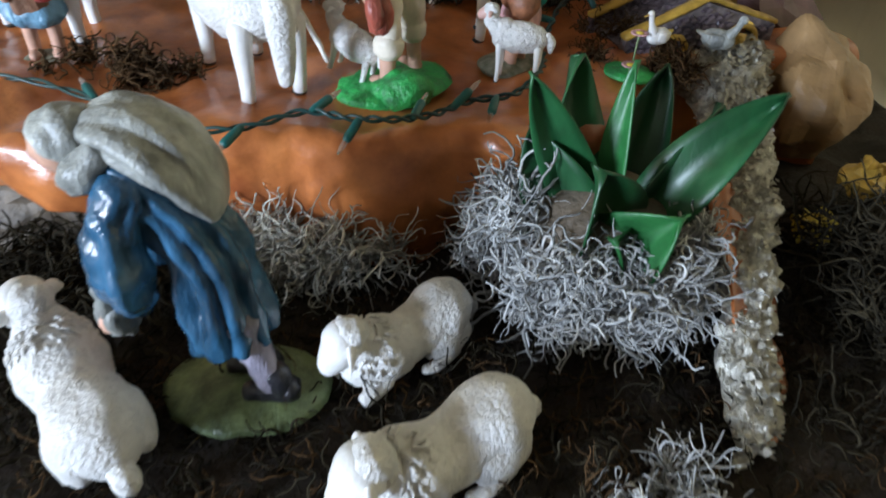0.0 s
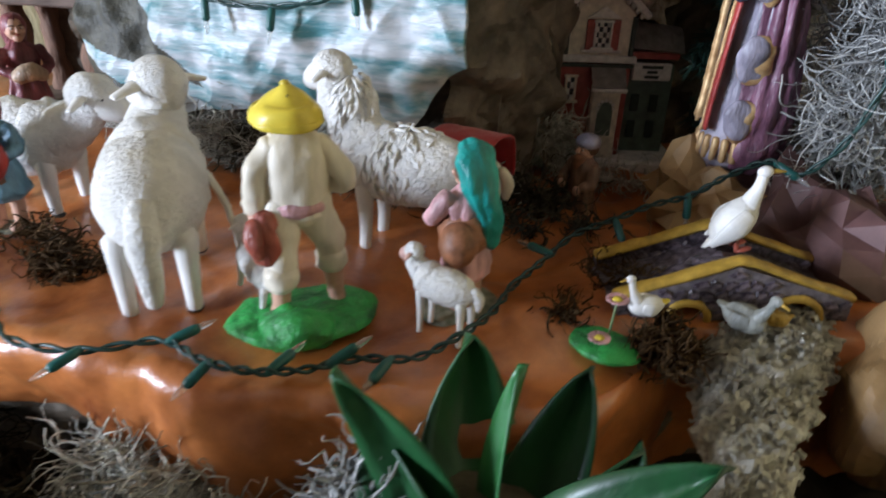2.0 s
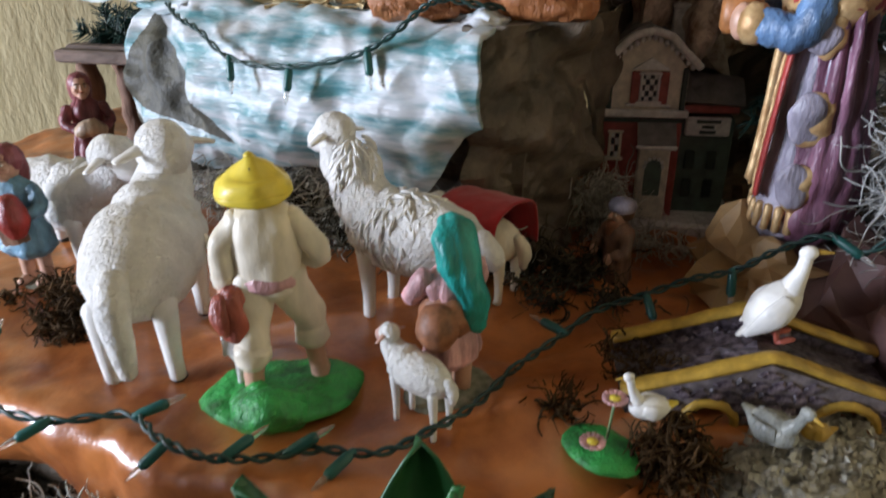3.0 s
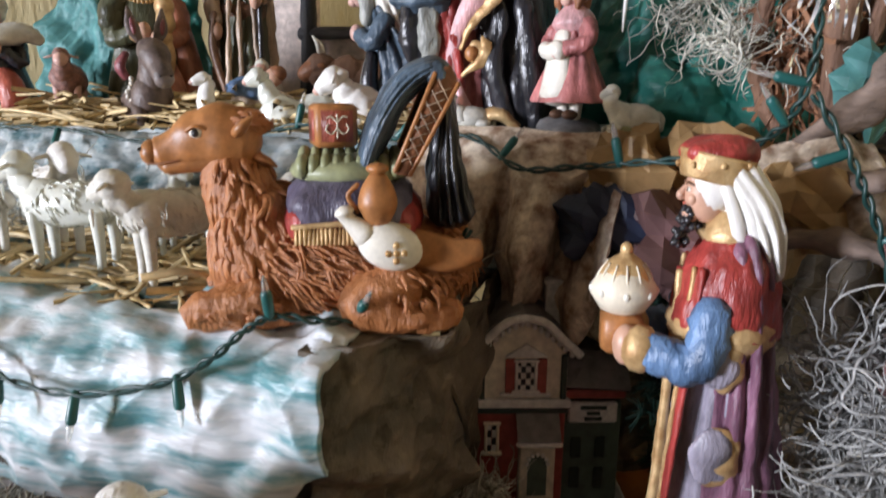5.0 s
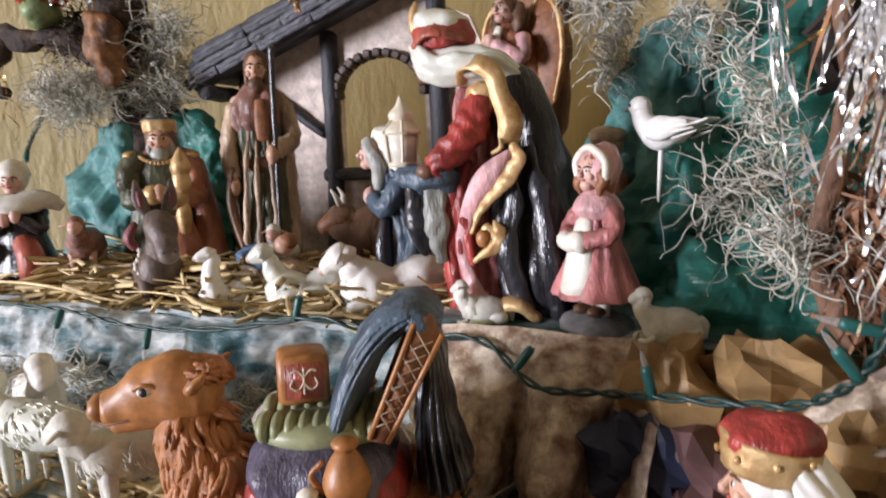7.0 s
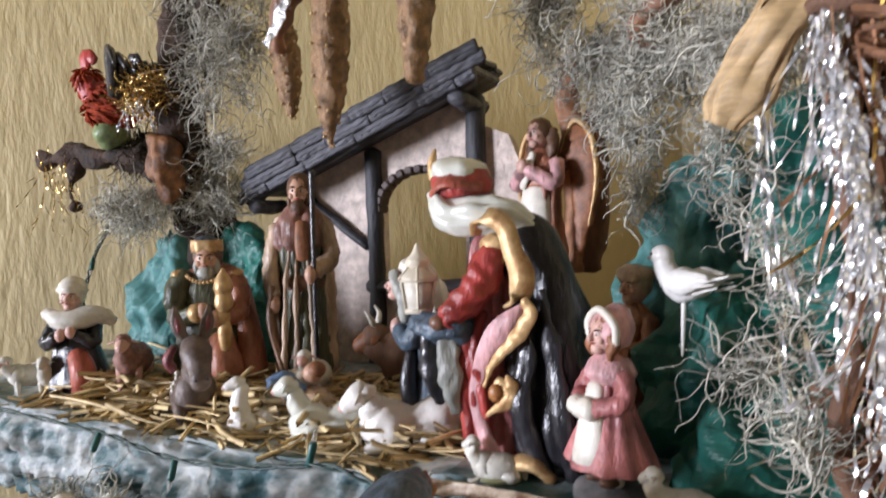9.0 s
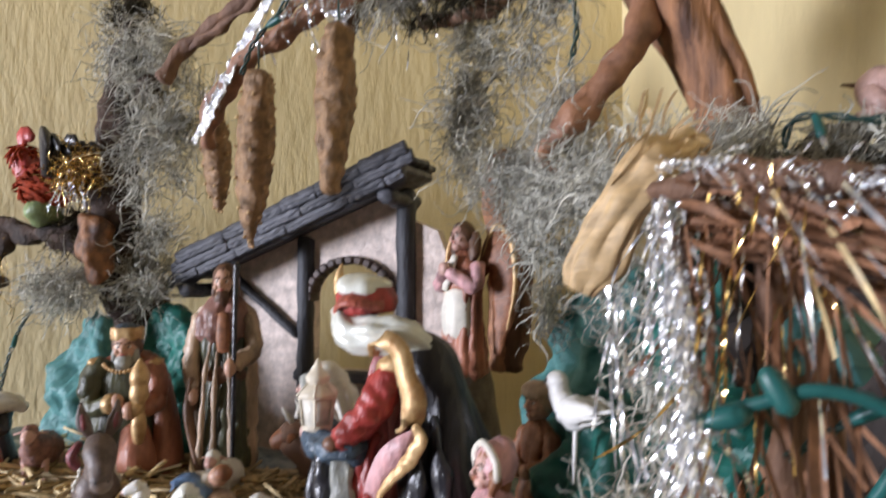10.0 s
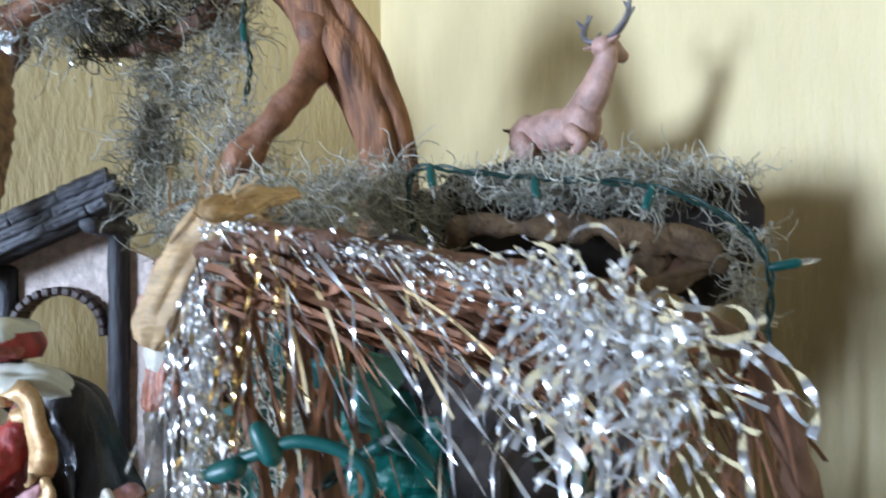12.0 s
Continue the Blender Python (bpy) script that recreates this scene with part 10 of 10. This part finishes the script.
moss("moss_tuft", [(1900, (0.33, 0.905, 1.368), (0.100, 0.060, 0.009), 0.022), (420, (0.34, 0.865, 1.362), (0.10, 0.016, 0.010), 0.028), (170, (0.426, 0.87, 1.325), (0.012, 0.022, 0.038), 0.026), (420, (0.230, 0.87, 1.355), (0.022, 0.025, 0.028), 0.04)], moss_grey, "grey spanish moss carpet on the high ledge", 0.0005, 0.55, 0.02)
moss("moss_tuft", [(620, (0.165, 0.80, 1.335), (0.040, 0.05, 0.026), 0.04), (300, (0.19, 0.84, 1.360), (0.028, 0.03, 0.016), 0.035)], moss_grey, "grey spanish moss behind the raffia bundle", 0.0005)


# ---- straw ----
def straw(name, n, x0, x1, y0, y1, z, label, rise=0.012):
    c = np.stack([np.random.uniform(x0, x1, n), np.random.uniform(y0, y1, n), z + np.abs(np.random.normal(0, rise * 0.5, n))], 1)
    a = np.random.uniform(0, math.pi, n)
    d = np.stack([np.cos(a), np.sin(a) * 0.6, np.random.normal(0, 0.12, n)], 1) * np.random.uniform(0.015, 0.045, (n, 1))
    bend = np.random.normal(size=(n, 3)) * 0.002
    p = np.stack([c - d, c - d * 0.3 + bend, c + d * 0.3 + bend, c + d], 1)
    p[:, :, 2] = np.maximum(p[:, :, 2], z + 0.001)
    return strands(name, p, np.random.uniform(0.0007, 0.0030, (n, 1)), straw_mat, label, "straw")


straw("straw_bed", 900, -0.48, -0.02, 0.79, 0.93, 1.092, "golden straw strewn over the upper ledge", 0.016)
straw("straw_bed", 200, -0.50, -0.04, 0.768, 0.80, 1.083, "golden straw at the upper ledge's edge", 0.01)
straw("straw_bed", 260, -0.38, -0.09, 0.595, 0.73, 1.002, "golden straw strewn under the goats", 0.008)


# ---- tinsel ----
def tinsel(name, blobs, material, label, width=0.0007):
    """Flat shiny strands. blobs: count, from, to, strand length, scatter, and maybe way and curl."""
    paths = []
    for n, a, b, length, spread, *more in blobs:
        way, curl = (more + [(0, 0, -1.0), 0.09][len(more):])
        a, b = np.array(a, float), np.array(b, float)
        roots = a + (b - a) * np.random.uniform(0, 1, (n, 1)) + np.random.normal(size=(n, 3)) * spread
        ways = np.array(way, float) + np.random.normal(size=(n, 3)) * (0.022 if curl < 0.1 else 0.13)
        paths.append(curly(roots, ways, length, 26, curl * 0.7, 0.006 if curl < 0.1 else 0.10 if way[2] < -0.4 else 0.04, 0.03))
    p = np.concatenate(paths)
    return strands(name, p, np.random.uniform(0.5, 1.5, (len(p), 1)) * width * 0.72, material, label, "tinsel", ribbon=True, twist=0.45)


tinsel("tinsel_garland", [(170, (0.192, 0.698, 1.330), (0.216, 0.650, 1.190), 0.050, 0.0028, (0.17, -0.34, -1.0), 0.10), (7, (0.170, 0.703, 1.285), (0.174, 0.703, 1.285), 0.09, 0.0012, (0.08, -0.10, -1.0), 0.02)], tinsel_mat, "dense hanging silver tinsel garland at the cave's end", 0.0009)
tinsel("tinsel_garland", [(120, (0.190, 0.690, 1.333), (0.32, 0.672, 1.311), 0.022, 0.0013, (1, -0.14, -0.16), 0.12)], tinsel_mat, "silver tinsel laid along the cave's ridge", 0.0008)
tinsel("tinsel_garland", [(70, (0.318, 0.666, 1.316), (0.370, 0.658, 1.299), 0.048, 0.006, (0.2, -0.2, -0.6), 0.36), (46, (0.335, 0.660, 1.304), (0.378, 0.656, 1.280), 0.062, 0.005, (0.0, 0, -1.0), 0.26), (16, (0.34, 0.662, 1.296), (0.37, 0.658, 1.280), 0.07, 0.005, (-0.8, 0, -0.45), 0.20)], tinsel_mat, "messy curled silver tinsel heap at the cave's low end", 0.0012)
tinsel("tinsel_garland", [(9, (0.215, 0.676, 1.326), (0.285, 0.668, 1.314), 0.10, 0.003, (0.62, 0, -0.8), 0.03), (6, (0.225, 0.675, 1.308), (0.30, 0.668, 1.298), 0.10, 0.003, (0.05, 0, -1.0), 0.02)], tinsel_mat, "loose silver tinsel strands before the hollow", 0.0008)
tinsel("tinsel_garland", [(9, (0.212, 0.680, 1.322), (0.25, 0.674, 1.318), 0.13, 0.003)], tinsel_gold, "gold tinsel strands among the silver")
BAND = [(-0.232, 0.850, 1.405), (-0.214, 0.850, 1.430), (-0.186, 0.850, 1.471), (-0.158, 0.850, 1.506), (-0.128, 0.852, 1.538), (-0.085, 0.856, 1.568)]
HANG = [(-0.076, 0.884, 1.585), (-0.084, 0.884, 1.550), (-0.088, 0.868, 1.508), (-0.080, 0.862, 1.476)]
s = Sculpt()
for k, pts in enumerate((BAND, [(x + 0.003, y - 0.002, z - 0.002) for x, y, z in BAND])):
    s.ribbon(pts, [0.007, 0.009, 0.008, 0.008, 0.008, 0.006], 0.0005, silver_film, across=(0.8, 0.35 - 0.5 * k, -0.5), res=14)
s.v = [(x + 0.0022 * noise.noise(Vector((x, y, z)) * 180), y + 0.004 * noise.noise(Vector((z, x, y)) * 150), z + 0.0022 * noise.noise(Vector((y, z, x)) * 180)) for x, y, z in s.v]
s.make("silver_ribbon", smooth=False, label="crinkled silver foil ribbon along the arched branch", category="ribbon")
s = Sculpt()
s.ribbon(HANG, [0.024, 0.022, 0.019, 0.003], 0.0005, silver_film, across=(1, 0.15, 0), res=30)
s.v = [(x + 0.003 * noise.noise(Vector((x, y, z)) * 160), y + 0.005 * noise.noise(Vector((z, x, y)) * 140), z + 0.003 * noise.noise(Vector((y, z, x)) * 160)) for x, y, z in s.v]
s.make("silver_ribbon", smooth=False, label="crinkled silver foil scrap hanging from the branch", category="ribbon")
tinsel("tinsel_garland", [(26, (-0.225, 0.852, 1.445), (-0.12, 0.852, 1.52), 0.03, 0.006), (40, (-0.12, 0.85, 1.525), (-0.095, 0.852, 1.53), 0.05, 0.006), (110, (-0.066, 0.896, 1.575), (-0.022, 0.900, 1.560), 0.075, 0.008)], tinsel_mat, "silver tinsel wound on the arched branch")
tinsel("tinsel_garland", [(26, (-0.658, 0.888, 1.344), (-0.590, 0.888, 1.339), 0.11, 0.006)], tinsel_gold, "gold tinsel hanging from the stump's side branch", 0.0006)
tinsel("tinsel_garland", [(36, (-0.470, 0.888, 1.396), (-0.453, 0.888, 1.384), 0.035, 0.008)], tinsel_mat, "silver tinsel under the nest", 0.0006)

# thick teal lead lying in the cave's mouth
lead = group_root("light_lead", (0, 0, 0), 0, "thick teal plastic lead with a socket in the cave's mouth", "cable")
s = Sculpt()
s.tube([(0.206, 0.676, 1.240), (0.216, 0.672, 1.244), (0.229, 0.670, 1.249), (0.245, 0.670, 1.254), (0.262, 0.672, 1.250), (0.270, 0.674, 1.240), (0.263, 0.678, 1.226), (0.255, 0.684, 1.200), (0.258, 0.69, 1.12)], 0.0024, socket_green, n=10, res=8)
part("wire", s, lead, smooth=True)
for q, d in (((0.230, 0.668, 1.259), (0.5, 0.0, -0.85)), ((0.211, 0.668, 1.241), (0.95, 0, 0.3))):
    q, d = Vector(q), Vector(d).normalized()
    s = Sculpt()
    s.tube([q, q + d * 0.004, q + d * 0.012, q + d * 0.014], [0.0030, 0.0040, 0.0040, 0.0026], socket_green, n=12, res=2)
    part("socket", s, lead, smooth=True)

# dark wooden ornament on the right wall
s = Sculpt()
s.tube([(0, 0, 0.0), (0.0, 0, 0.04), (0, 0, 0.2)], [(0.03, 0.012), (0.06, 0.014), (0.07, 0.014)], table_wood, n=16, res=6)
s.make("wall_ornament", tuple(CORNER + U * 0.42 + V * 0.016 + Vector((0, 0, 1.72))), ANGLE, label="dark wooden ornament hung on the wall", category="wall ornament")
